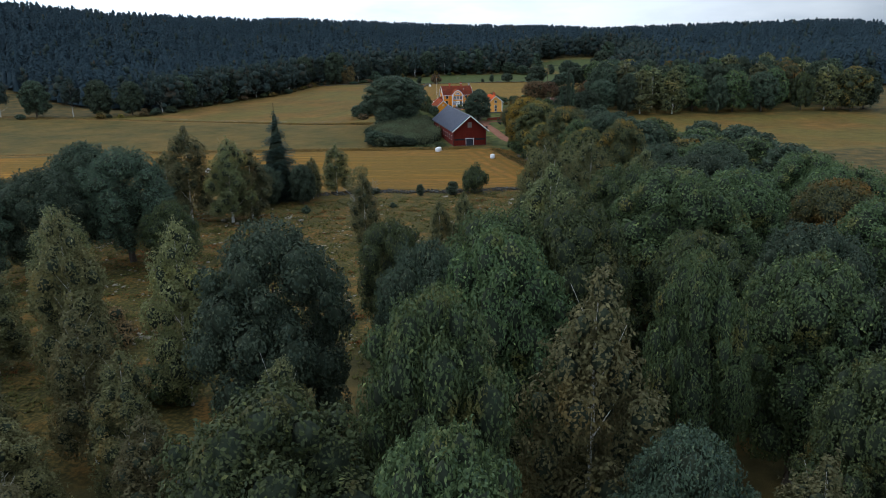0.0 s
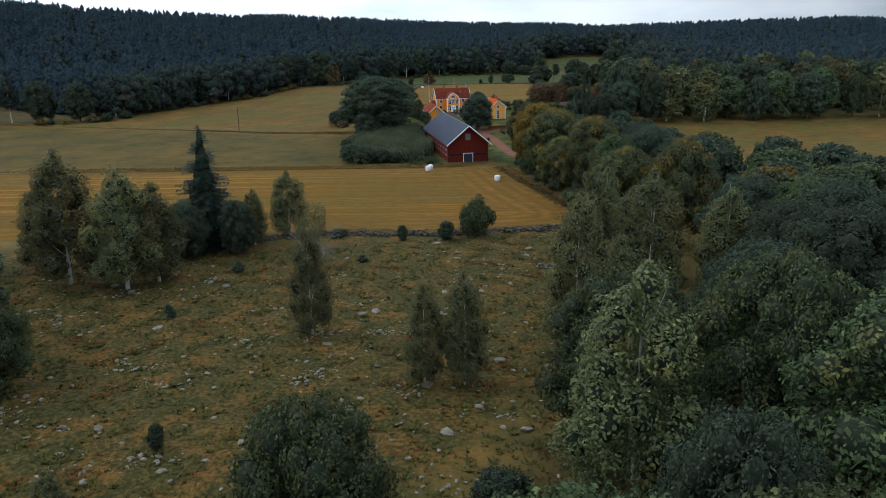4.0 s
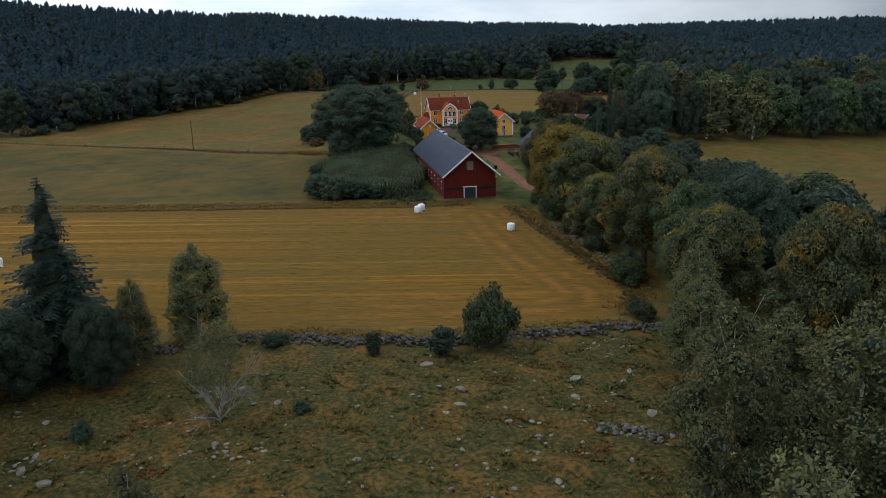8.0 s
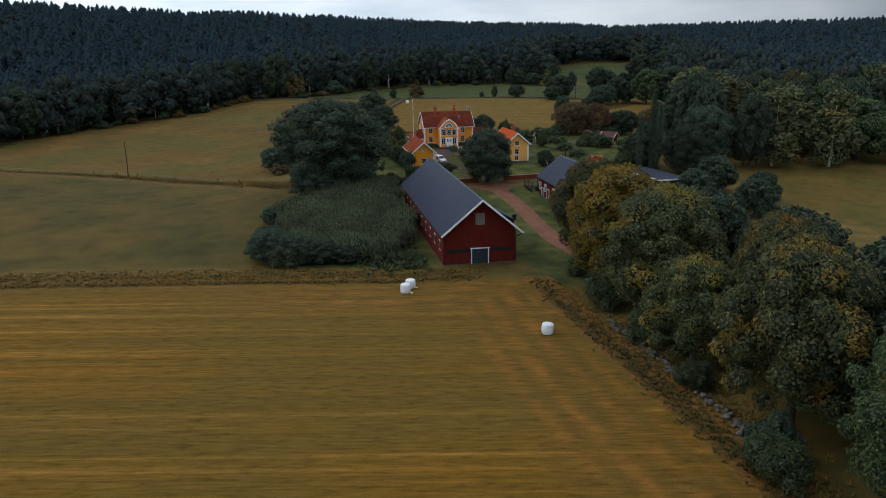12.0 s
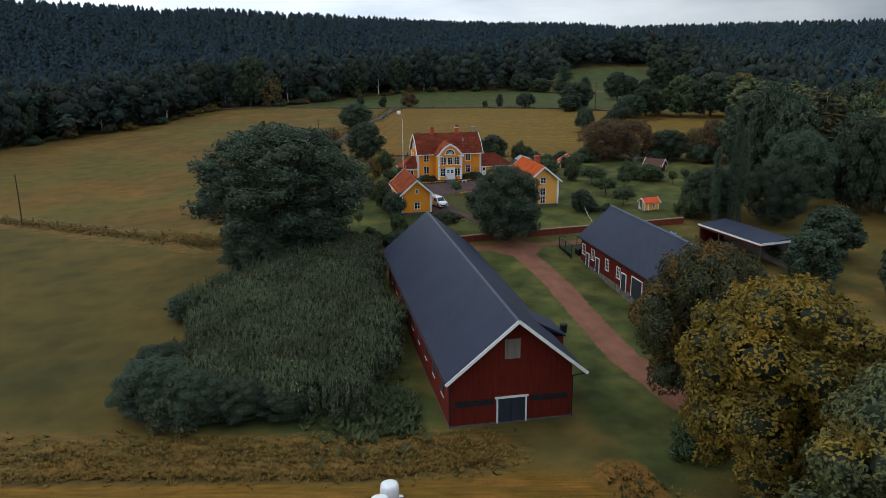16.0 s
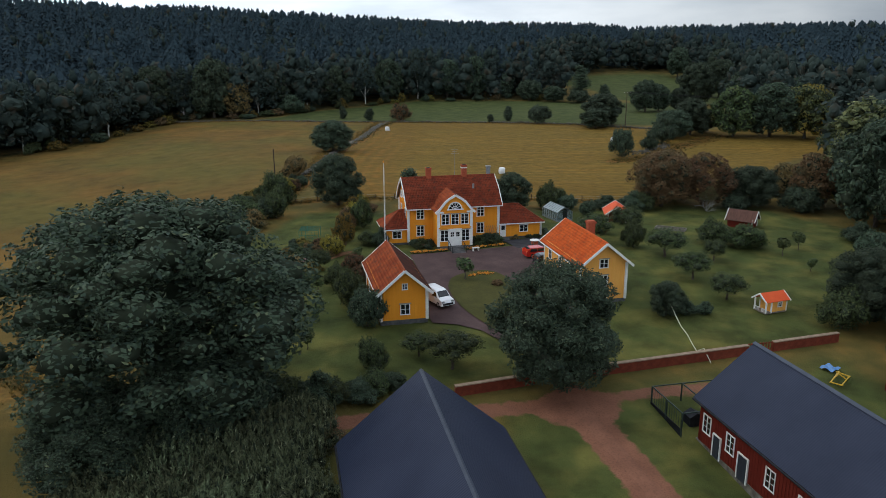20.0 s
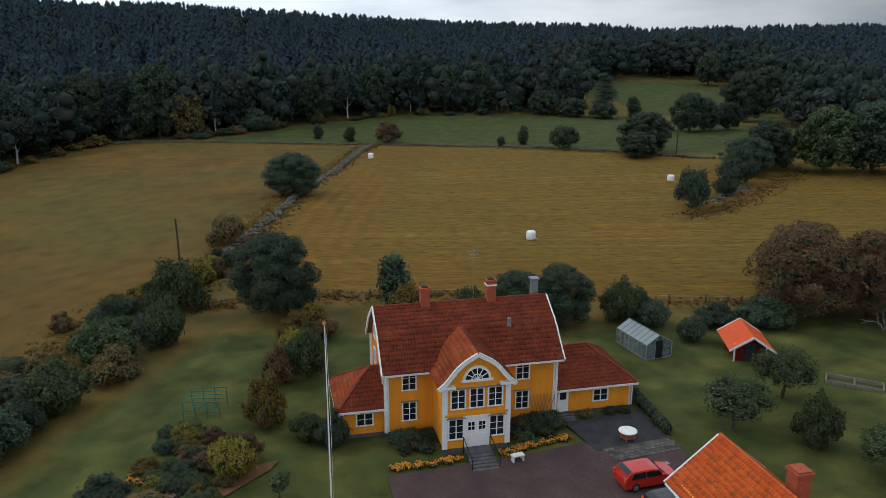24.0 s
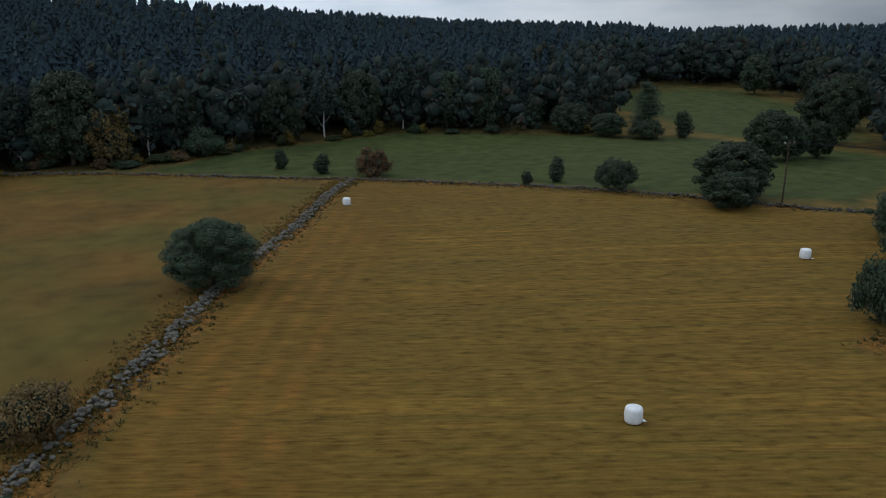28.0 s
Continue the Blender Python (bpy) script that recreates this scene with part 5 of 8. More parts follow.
    box(bm, 3.9, 4.2, 4.9, 5.1, 8.0, 8.7)
    part("vent_pipe", bm, GREY_METAL, e)
    # bay
    bx, by = 2.45, 0.0
    bm = bmesh.new()
    box(bm, -bx - 0.05, bx + 0.05, by - 0.05, y0, -0.6, 0.45)
    part("bay_plinth", bm, PLINTH, e)
    bay_prof = [(bx + 0.55, 5.55), (bx + 0.05, 5.95), (bx * 0.62, 7.15), (bx * 0.42, 7.55), (0, 8.15)]
    bm = bmesh.new()
    prism(bm, [(-bx, by, 0.45), (bx, by, 0.45), (bx, by, 5.7)] + [(r, by, z - 0.14) for r, z in bay_prof[1:]] + [(-r, by, z - 0.14) for r, z in bay_prof[-2:0:-1]] + [(-bx, by, 5.7)], (0, 0.25, 0))
    bay = part("bay_front", bm, OCHRE, e)
    for sx in (-1, 1):
        bm = bmesh.new()
        box(bm, sx * bx - 0.12, sx * bx + 0.12, by + 0.25, y0, 0.45, 5.7)
        part("bay_side", bm, OCHRE, e)
        bm = bmesh.new()
        box(bm, sx * (bx + 0.02) - 0.21, sx * (bx + 0.02) + 0.21, by - 0.06, by + 0.03, 0.45, 5.75)
        part("corner_board", bm, WHITE, e)
        bm = bmesh.new()
        for (ra, za), (rb, zb) in zip(bay_prof, bay_prof[1:]):
            beam(bm, (sx * ra, by - 0.32, za - 0.05), (sx * rb, by - 0.32, zb - 0.05), 0.14, 0.34)
        box(bm, sx * (bx - 0.35) - 0.5 + sx * 0.15, sx * (bx - 0.35) + 0.5 + sx * 0.15, by - 0.42, by, 5.5, 5.68)
        part("gable_cornice", bm, WHITE, e, "white moulded gable cornice")
        for (ra, za), (rb, zb) in zip(bay_prof, bay_prof[1:]):
            y_in = 6.3
            a, b = (sx * ra, by - 0.4, za), (sx * ra, y_in, za)
            if sx < 0:
                a, b = b, a
            # west slope takes the tile colour with the light painted in
            tiled_plane(e, a, b, (-sx * (ra - rb), 0, zb - za), TILE_WEST_LIT if sx < 0 else TILE, clip=None)
    battens(bay, OCHRE, -bx, bx, by - 0.01, 5.7, 6.4, step=0.28, skip=((-1.2, 1.2),))
    for x in (-1.45, 0.0, 1.45):
        window(e, face_m(x, by - 0.03, 3.75), 1.05, 1.5)
    for x in (-1.6, 1.6):
        window(e, face_m(x, by - 0.03, 1.25), 1.1, 1.6)
    bm = bmesh.new()
    box(bm, -bx, bx, by - 0.1, by, 3.1, 3.3)
    part("string_course", bm, OCHRE, e)
    # half-round window
    bm = bmesh.new()
    arc = [(1.1 * math.cos(math.pi * k / 14), 0, 1.1 * math.sin(math.pi * k / 14)) for k in range(15)]
    inn = [(0.92 * math.cos(math.pi * k / 14), 0, 0.92 * math.sin(math.pi * k / 14)) for k in range(15)]
    for k in range(14):
        prism(bm, [arc[k], arc[k + 1], inn[k + 1], inn[k]], (0, 0.12, 0))
    box(bm, -1.25, 1.25, -0.06, 0.1, -0.14, 0.02)
    for k in range(1, 6):
        a = math.pi * k / 6
        beam(bm, (0, 0.05, 0), (0.95 * math.cos(a), 0.05, 0.95 * math.sin(a)), 0.05, 0.06)
    for k in range(8):
        a, b = math.pi * k / 8, math.pi * (k + 1) / 8
        beam(bm, (0.42 * math.cos(a), 0.05, 0.42 * math.sin(a)), (0.42 * math.cos(b), 0.05, 0.42 * math.sin(b)), 0.05, 0.06)
    bmesh.ops.translate(bm, vec=(0, by - 0.1, 6.0), verts=bm.verts)
    lun = part("lunette_window", bm, WHITE, e, "white half-round fan window")
    bm = bmesh.new()
    prism(bm, [(0.98 * x / 1.1, by - 0.03, 6.0 + 0.98 * z / 1.1) for x, _, z in arc], (0, 0.02, 0))
    part("pane", bm, GLASS, lun)
    # double door and stair
    bm = bmesh.new()
    box(bm, -0.85, 0.85, by - 0.1, by - 0.02, 0.5, 2.95)
    door = part("front_door", bm, WHITE, e, "white panelled double door with glazed lights")
    for x in (-0.42, 0.42):
        bm = bmesh.new()
        box(bm, x - 0.25, x + 0.25, by - 0.115, by - 0.105, 1.9, 2.55)
        part("pane", bm, GLASS, door)
        bm = bmesh.new()
        box(bm, x - 0.28, x + 0.28, by - 0.13, by - 0.1, 0.75, 1.55)
        part("door_panel", bm, WHITE, door)
        bm = bmesh.new()
        box(bm, x - 0.02, x + 0.02, by - 0.14, by - 0.11, 1.88, 2.57)
        box(bm, x - 0.27, x + 0.27, by - 0.14, by - 0.11, 2.2, 2.24)
        part("muntins", bm, WHITE, door)
    bm = bmesh.new()
    for a in ((-1.0, -0.85, 0.45, 3.05), (0.85, 1.0, 0.45, 3.05), (-1.05, 1.05, 2.95, 3.1)):
        box(bm, a[0], a[1], by - 0.14, by - 0.02, a[2], a[3])
    part("door_frame", bm, WHITE, door)
    for k in range(6):
        bm = bmesh.new()
        box(bm, -1.0, 1.0, by - 0.8 - 0.36 * (k + 1), (by - 0.05) if k == 0 else (by - 0.8 - 0.36 * k), -0.3, 0.5 - 0.075 * k)
        part("step", bm, PLINTH, e)
    for x in (-1.05, 1.05):
        bm = bmesh.new()
        beam(bm, (x, by - 0.2, 1.4), (x, by - 2.8, 0.95), 0.05, 0.05)
        for y, z in ((-0.2, 1.4), (-1.5, 1.18), (-2.8, 0.95)):
            beam(bm, (x, y, -0.1), (x, y, z), 0.05, 0.05)
        part("stair_rail", bm, BLACK, e)
    # low wings
    for sx, xa, xb, depth in ((-1, x0, -9.8, 9.6), (1, x1, 14.8, 11.0)):
        lo, hi = min(xa, xb), max(xa, xb)
        yf = 4.05
        bm = bmesh.new()
        box(bm, lo, hi, yf, depth, 0.3, 2.55)
        wing = part("side_wing", bm, OCHRE, e, "single-storey yellow side wing")
        bm = bmesh.new()
        box(bm, lo - 0.04, hi + 0.04, yf - 0.04, depth + 0.04, -0.6, 0.3)
        part("plinth", bm, PLINTH, wing)
        o = 0.45
        peak, pz = (xa, (yf + depth) / 2), 4.75
        ex = xb + sx * o
        inset = xb - sx * (2.6 if sx < 0 else 2.8)
        # front slope, back slope, hip
        for fy, my in ((yf - o, -1), (depth + o, 1)):
            tri_c = abs((xb - inset) / (ex - xa))
            p0, p1 = ((ex, fy, 2.5), (xa, fy, 2.5)) if sx * my > 0 else ((xa, fy, 2.5), (ex, fy, 2.5))
            hip = abs(ex - inset) / abs(ex - xa)
            flip = (sx * my > 0)
            tiled_plane(wing, p0, p1, (0, peak[1] - fy, pz - 2.5), TILE, clip=lambda u, v, hip=hip, flip=flip: (u if flip else 1 - u) >= hip * v)
        a, b = (ex, depth + o, 2.5), (ex, yf - o, 2.5)
        if sx > 0:
            a, b = b, a
        tiled_plane(wing, a, b, (inset - ex, 0, pz - 2.5), TILE_WEST_LIT if sx < 0 else TILE, clip=lambda u, v: abs(u - 0.5) <= 0.5 * (1 - v) + 0.01)
        bm = bmesh.new()
        for q in (yf - o, depth + o):
            beam(bm, (ex, q, 2.56), (inset, peak[1], pz + 0.06), 0.2, 0.12)
        beam(bm, (inset, peak[1], pz + 0.05), (xa, peak[1], pz + 0.05), 0.2, 0.12)
        part("hip_tiles", bm, TILE, wing)
        bm = bmesh.new()
        box(bm, min(xa, ex), max(xa, ex), yf - o - 0.06, yf - o + 0.02, 2.34, 2.5)
        box(bm, ex - 0.05, ex + 0.05, yf - o, depth + o, 2.34, 2.5)
        part("fascia", bm, WHITE, wing)
        bm = bmesh.new()
        box(bm, xb - 0.16, xb + 0.05 + 0.11, yf - 0.05, yf + 0.03, 0.3, 2.5)
        box(bm, xb - 0.05, xb + 0.05, yf - 0.05, yf + 0.2, 0.3, 2.5)
        part("corner_board", bm, WHITE, wing)
        battens(wing, OCHRE, lo, hi, yf, 0.35, 2.5, step=0.28, skip=((-9.0, -7.4), (11.2, 12.9), (7.8, 9.4)))
        window(wing, face_m(-8.0 if sx < 0 else 12.0, yf - 0.03, 1.05), 1.25, 1.0, 2, 2)
        if sx < 0:
            window(wing, pose(xb - 0.03, 6.6, 1.05, 0, 0, -90), 1.0, 1.1, 2, 2)
        else:
            bm = bmesh.new()
            box(bm, 8.15, 9.1, yf - 0.08, yf - 0.01, 0.35, 2.35)
            d = part("side_door", bm, WHITE, wing, "white side door with glazed light")
            bm = bmesh.new()
            box(bm, 8.35, 8.9, yf - 0.1, yf - 0.08, 1.45, 2.1)
            part("pane", bm, GLASS, d)
            for k in range(4):
                bm = bmesh.new()
                box(bm, 8.0 + 0.05 * k, 9.4, yf - 0.4 - 0.3 * (k + 1), yf - 0.35 - 0.3 * k, -0.3, 0.3 - 0.09 * k)
                part("step", bm, PLINTH, wing)
    return e


manor()


def cottage(name, label, x0, x1, y0, y1, base, ev, rg, wall, tile, tile_e):
    """A gabled wing house with its ridge along y and a gable to the south."""
    xc, hw, L = (x0 + x1) / 2, (x1 - x0) / 2, y1 - y0
    e = thing(name, pose(xc, y0, base), label, "house", "wing houses of the manor")
    ev, rg = ev - base, rg - base
    bm = bmesh.new()
    box(bm, -hw - 0.05, hw + 0.05, -0.05, L + 0.05, -0.8, 0.55)
    part("plinth", bm, PLINTH, e)
    g = [(-hw, 0, 0.5), (hw, 0, 0.5), (hw, 0, ev), (0, 0, rg - 0.2), (-hw, 0, ev)]
    for y in (0, L - 0.25):
        bm = bmesh.new()
        prism(bm, [Vector(p) + Vector((0, y, 0)) for p in g], (0, 0.25, 0))
        part("gable_wall", bm, wall, e)
    for sx in (-1, 1):
        bm = bmesh.new()
        box(bm, sx * hw - 0.12, sx * hw + 0.12, 0.25, L - 0.25, 0.5, ev + 0.1)
        part("side_wall", bm, wall, e)
        o = 0.5
        k = (rg - ev) / hw
        zo = ev - o * k + 0.1
        a, b = (sx * (hw + o), -0.75, zo), (sx * (hw + o), L + 0.75, zo)
        if sx < 0:
            a, b = b, a
        bm = bmesh.new()
        slab(bm, [(0, -0.7, rg + 0.05), (0, L + 0.7, rg + 0.05), (sx * (hw + o), L + 0.7, zo - 0.03), (sx * (hw + o), -0.7, zo - 0.03)], 0.1)
        part("roof_deck", bm, OLD_WOOD, e)
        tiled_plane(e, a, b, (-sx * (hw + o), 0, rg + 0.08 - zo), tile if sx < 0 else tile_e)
        for y in (-0.8, L + 0.8):
            bm = bmesh.new()
            beam(bm, (0, y, rg + 0.02), (sx * (hw + o + 0.05), y, zo - 0.06), 0.1, 0.28)
            part("bargeboard", bm, WHITE, e)
        bm = bmesh.new()
        tube(bm, [(sx * (hw + o + 0.05), -0.7, zo - 0.1), (sx * (hw + o + 0.05), L + 0.7, zo - 0.1)], [0.07, 0.07], 6)
        part("gutter", bm, WHITE, e)
        for y in (0, L):
            bm = bmesh.new()
            box(bm, sx * hw - 0.18, sx * hw + 0.14, y - 0.04, y + 0.04, 0.5, ev - 0.1)
            box(bm, sx * hw - 0.14, sx * hw + 0.14, y - 0.15, y + 0.15, 0.5, ev - 0.1)
            part("corner_board", bm, WHITE, e)
        if sx < 0:
            battens(e, wall, 0.3 - L, -0.3, -hw - 0.12, 0.55, ev, turn=-90, step=0.3)
    bm = bmesh.new()
    tube(bm, [(0, -0.75, rg + 0.12), (0, L + 0.75, rg + 0.12)], [0.11, 0.11], 7)
    part("ridge_tiles", bm, tile, e)
    battens(e, wall, -hw, hw, -0.0, 0.55, ev, step=0.28)
    for k in range(-7, 8):
        x = k * hw / 8
        top = ev + (rg - ev) * (1 - abs(x) / hw) - 0.35
        if top > ev + 0.1:
            bm = bmesh.new()
            box(bm, x - 0.028, x + 0.028, -0.024, 0, ev, top)
            part("gable_batten", bm, wall, e)
    return e


# Light on the west slope and shade on the east are painted by tile.
west = cottage("west_wing_house", "yellow wooden outbuilding with red tiled gable roof", -14.9, -9.7, -27.0, -15.2, -0.85, 3.25, 5.55, OCHRE, TILE_WEST_LIT, TILE_EAST_SHADE)
window(west, face_m(0.1, -0.03, 1.2), 0.95, 1.15, 2, 2)
window(west, face_m(0.1, -0.03, 4.1), 0.5, 0.6, 2, 2, hood=False)
for q in (3.0, 8.5):
    window(west, pose(-2.75, q, 1.4, 0, 0, -90), 0.9, 1.2, 2, 2)
bm = bmesh.new()
lathe(bm, [(0.09, 0), (0.06, 0.3), (0.1, 0.45), (0.02, 0.9)], 8)
bmesh.ops.translate(bm, vec=(0, 11.6, 6.45), verts=bm.verts)
part("finial", bm, GREY_METAL, west)
east = cottage("east_wing_house", "pale yellow two-storey wing house with orange tiles", 9.1, 15.0, -25.5, -13.6, -0.85, 4.3, 6.75, OCHRE_PALE, TILE_ORANGE, TILE_ORANGE)
for x, z, w in ((0.0, 4.55, 1.0), (0.0, 2.3, 1.0), (0.0, 0.75, 0.9)):
    window(east, face_m(x, -0.03, z), w, 1.25 if z < 4 else 1.0, 2, 2)
for y, z in ((2.0, 3.2), (6.2, 3.2), (9.6, 3.2), (7.0, 1.0), (9.6, 1.0)):
    window(east, pose(-3.1, y, z, 0, 0, -90), 0.85, 1.2, 2, 2)
bm = bmesh.new()
box(bm, 0.6, 1.5, 6.3, 7.2, 6.3, 8.7)
ch = part("chimney", bm, BRICK, east, "red brick chimney")
bm = bmesh.new()
box(bm, 0.5, 1.6, 6.2, 7.3, 8.4, 8.6)
part("chimney_collar", bm, BRICK, ch)
bm = bmesh.new()
box(bm, -5.2, -3.05, 1.2, 4.6, 0.2, 0.5)
porch = part("porch", bm, OLD_WOOD, east, "open porch with red tin roof")
bm = bmesh.new()
slab(bm, [(-5.4, 1.0, 2.9), (-3.0, 1.8, 3.7), (-3.0, 4.0, 3.7), (-5.4, 4.8, 2.9)], 0.1)
slab(bm, [(-5.4, 1.0, 2.9), (-3.0, 1.0, 2.9), (-3.0, 1.8, 3.7)], 0.08)
slab(bm, [(-5.4, 4.8, 2.9), (-3.0, 4.0, 3.7), (-3.0, 4.8, 2.9)], 0.08)
part("porch_roof", bm, TIN_RED, porch)
for x, y in ((-5.15, 1.25), (-5.15, 4.55), (-5.15, 2.9)):
    bm = bmesh.new()
    box(bm, x - 0.07, x + 0.07, y - 0.07, y + 0.07, 0.4, 2.85)
    part("porch_post", bm, WHITE, porch)
bm = bmesh.new()
for z in (0.7, 1.25):
    box(bm, -5.2, -5.12, 1.2, 4.6, z, z + 0.08)
    box(bm, -5.2, -3.1, 1.2, 1.28, z, z + 0.08)
for k in range(18):
    box(bm, -5.18, -5.14, 1.25 + k * 0.19, 1.33 + k * 0.19, 0.7, 1.25)
part("porch_rail", bm, WHITE, porch)

# ---- bales ----
for x, y, a in ((-30.2, -109.3, 10), (-29.2, -107.5, 40), (-15.9, -128.6, 80), (25.0, 58.4, 30), (68.2, 93.2, 10), (12.2, 147.0, 50), (-103.0, -131.0, 0)):
    bale(x, y, a)


def smooth_line(pts, steps=6):
    """A soft curve through the points."""
    out = []
    for k in range(len(pts) - 1):
        p0, p1, p2, p3 = (np.array(pts[max(0, min(len(pts) - 1, k + d))], float) for d in (-1, 0, 1, 2))
        for i in range(steps):
            t = i / steps
            out.append(0.5 * (2 * p1 + (p2 - p0) * t + (2 * p0 - 5 * p1 + 4 * p2 - p3) * t * t + (3 * p1 - p0 - 3 * p2 + p3) * t ** 3))
    return out + [np.array(pts[-1], float)]


def along(pts, n, spread, seed):
    g = np.random.default_rng(seed)
    line = np.array(smooth_line(pts, 10))
    i = g.integers(0, len(line) - 1, n)
    t = g.random((n, 1))
    return line[i] * (1 - t) + line[i + 1] * t + g.normal(size=(n, 2)) * spread


# ---- trees: the wood at the start, pasture, belt, garden, field edges ----
random.seed(5)
for kind, x, y, h, r in (
    ("oak", -71.2, -336, 21.5, 4.4), ("oak", -79, -327, 19.5, 6.6), ("oak", -69.7, -323, 23.2, 4.8), ("goldbirch", -59.3, -322, 23.2, 4.6), ("oak", -48.8, -315.7, 22, 3.8), ("dark", -79.4, -298.5, 21.8, 6.8), ("oak", -61.5, -308, 22.4, 5.6), ("oak", -58, -294.5, 21, 6.2), ("dark", -66.5, -301, 20, 4.6),
    ("oak", -66, -275, 16, 4.8), ("oak", -51.3, -297.3, 22, 5.8), ("oak", -33, -282.5, 21.8, 8.4), ("oak", -24, -279, 20.8, 7.2), ("birch", -44.8, -270.4, 20.8, 5.0), ("oak", -34.4, -270, 20.6, 6.0), ("goldbirch", -89, -287, 19.8, 3.8), ("goldbirch", -101, -281, 20, 4.2), ("birch", -78.8, -314.5, 16, 3.0),
    ("oak", -41, -302, 19.5, 5.6), ("oak", -38, -313, 20.5, 5.8), ("dark", -28, -300, 19, 6.0), ("oak", -17, -297, 20, 7.0), ("dark", -46, -284, 17.5, 4.6), ("oak", -42, -327, 18.5, 5.0), ("dark", -30, -316, 19, 6.0), ("maple", -11, -281, 19, 6.5), ("oak", -1, -270, 19, 7.0), ("dark", -14, -264, 18, 6.4), ("oak", -20, -318, 19, 6.6), ("dark", 8, -290, 18, 7.0), ("oak", 4, -254, 18, 7.0),
    ("dark", -57, -330, 16.5, 4.0), ("birch", -51, -333, 16, 3.8), ("birch", -65, -316, 17, 3.0), ("goldbirch", -96, -297, 15, 3.6), ("birch", -91, -305, 14, 3.2), ("goldbirch", -99, -309, 12, 3.6), ("dark", -112, -290, 15, 5.0), ("goldbirch", -88, -313, 12, 3.2), ("goldbirch", -95, -321, 13, 4.0), ("birch", -104, -301, 14, 4.0), ("goldbirch", -85, -321, 10, 2.6), ("birch", -107, -262, 17, 4.8), ("birch", -112, -274, 14, 4.2), ("oak", -122, -268, 15, 5.5), ("dark", -108, -318, 14, 5.0),
    ("dark", -106, -227, 20, 8.0), ("dark", -118, -232, 18, 7.5), ("oak", -98, -234, 13, 4.6), ("dark", -118, -204, 19, 7.2), ("dark", -127, -240, 16, 6.5),
    ("dark", -25, -254, 16.5, 6.2), ("dark", -10, -246, 17.5, 7.0), ("birch", -20.5, -223, 18.4, 4.6), ("birch", -27.4, -219.3, 17.8, 4.0), ("goldbirch", -36.9, -239.1, 18.8, 4.0), ("maple", -3, -198, 18.5, 6.0), ("birch", -29, -232, 12, 3.4), ("birch", -18, -212, 14, 4.0), ("dark", 2, -230, 17, 7), ("oak", 12, -214, 17, 7), ("oak", 16, -240, 17, 7.5),
    ("birch", -100, -194, 20.5, 5.2), ("birch", -91, -199, 18, 5.2), ("birch", -87, -196, 15, 4.4), ("spruce", -81.6, -176, 22.0, 6.4), ("birch", -73.5, -178, 10.3, 2.6), ("birch", -67.5, -172, 12.4, 3.8), ("bare", -63.6, -193.5, 10.2, 4.3),
    ("dark", -76, -183.5, 10.4, 3.0), ("birch", -65, -224, 13.2, 2.7), ("birch", -54, -241, 10.8, 2.3), ("birch", -50, -242, 12.4, 2.5), ("dark", -84.5, -184, 10.5, 4.0), ("birch", -93, -180, 12, 3.4), ("birch", -106, -184, 14, 4.4),
    ("lilac", -34.2, -181.6, 7.2, 3.7), ("juniper", -40.1, -182.6, 3.6, 1.5), ("juniper", -47.6, -180.6, 2.9, 1.0), ("bush", -56, -193.3, 1.3, 1.0), ("bush", -75.6, -194.4, 2.0, 1.2), ("juniper", -79.3, -249, 2.7, 0.7),
    ("juniper", -83, -214, 2.2, 0.7), ("birch", -84, -262, 6.5, 1.5), ("bush", -58.5, -175, 1.5, 1.8), ("birch", -120, -186, 14, 5.0), ("dark", -134, -214, 15, 7),
    ("maple", 1.6, -99.5, 16.6, 6.2), ("turned", -0.6, -114, 17.6, 7.6), ("maple", -0.8, -128, 17.6, 7.4), ("maple", -3.0, -140, 13, 5.4), ("dark", 10, -118, 16, 6.6), ("dark", 13, -134, 16.5, 7), ("maple", 4, -144, 17, 6.0), ("maple", -2.5, -156, 18, 6.6), ("dark", 5, -164, 17, 6.4), ("maple", -5, -180, 15, 5.6), ("dark", 12, -152, 17, 7), ("oak", -2.4, -170.5, 16.2, 5.6),
    ("dark", 3, -174, 18, 6.6), ("birch", -12, -188, 13, 3.6), ("dark", 13, -176, 17, 7), ("oak", 22, -162, 16, 7), ("oak", 22, -188, 16, 7), ("dark", -1, -214, 15, 6.4), ("oak", 4, -222, 16, 6.8), ("dark", -6, -232, 15, 6.2), ("maple", 8, -206, 16, 6.4), ("birch", -9, -222, 15, 4.4), ("dark", 14, -200, 16, 6.8), ("dark", 31, -174, 16, 7), ("dark", 30, -200, 16, 7), ("oak", 23, -208, 16, 7), ("dark", 24, -222, 16, 7), ("dark", 34, -186, 16, 7), ("bush", -7.0, -160, 4.2, 2.8), ("birch", -16, -196, 12, 3.6), ("dark", 24, -140, 14, 6.5),
    ("dark", 44, -80, 8.5, 4.2), ("dark", 37, -69, 8.5, 3.9), ("dark", 52, -70, 7.5, 3.6), ("bush", 30, -78, 4, 4.2), ("bush", 40, -60, 4.2, 4.6), ("dark", 47, -60, 9, 4.5), ("bush", 27, -70, 3.2, 3.4), ("bush", 23, -80, 3.0, 3.2),
    ("dark", -32.5, -47, 10, 5.2), ("dark", -40, -50, 9, 5.2), ("dark", -0.4, -43.2, 13.4, 6.0),
): plant(kind, x, y, h, r, seed=(int(abs(x * 3 + y * 7)) % 2) + (10 if kind in ("oak", "dark", "maple", "birch") and x > 7 else 0))
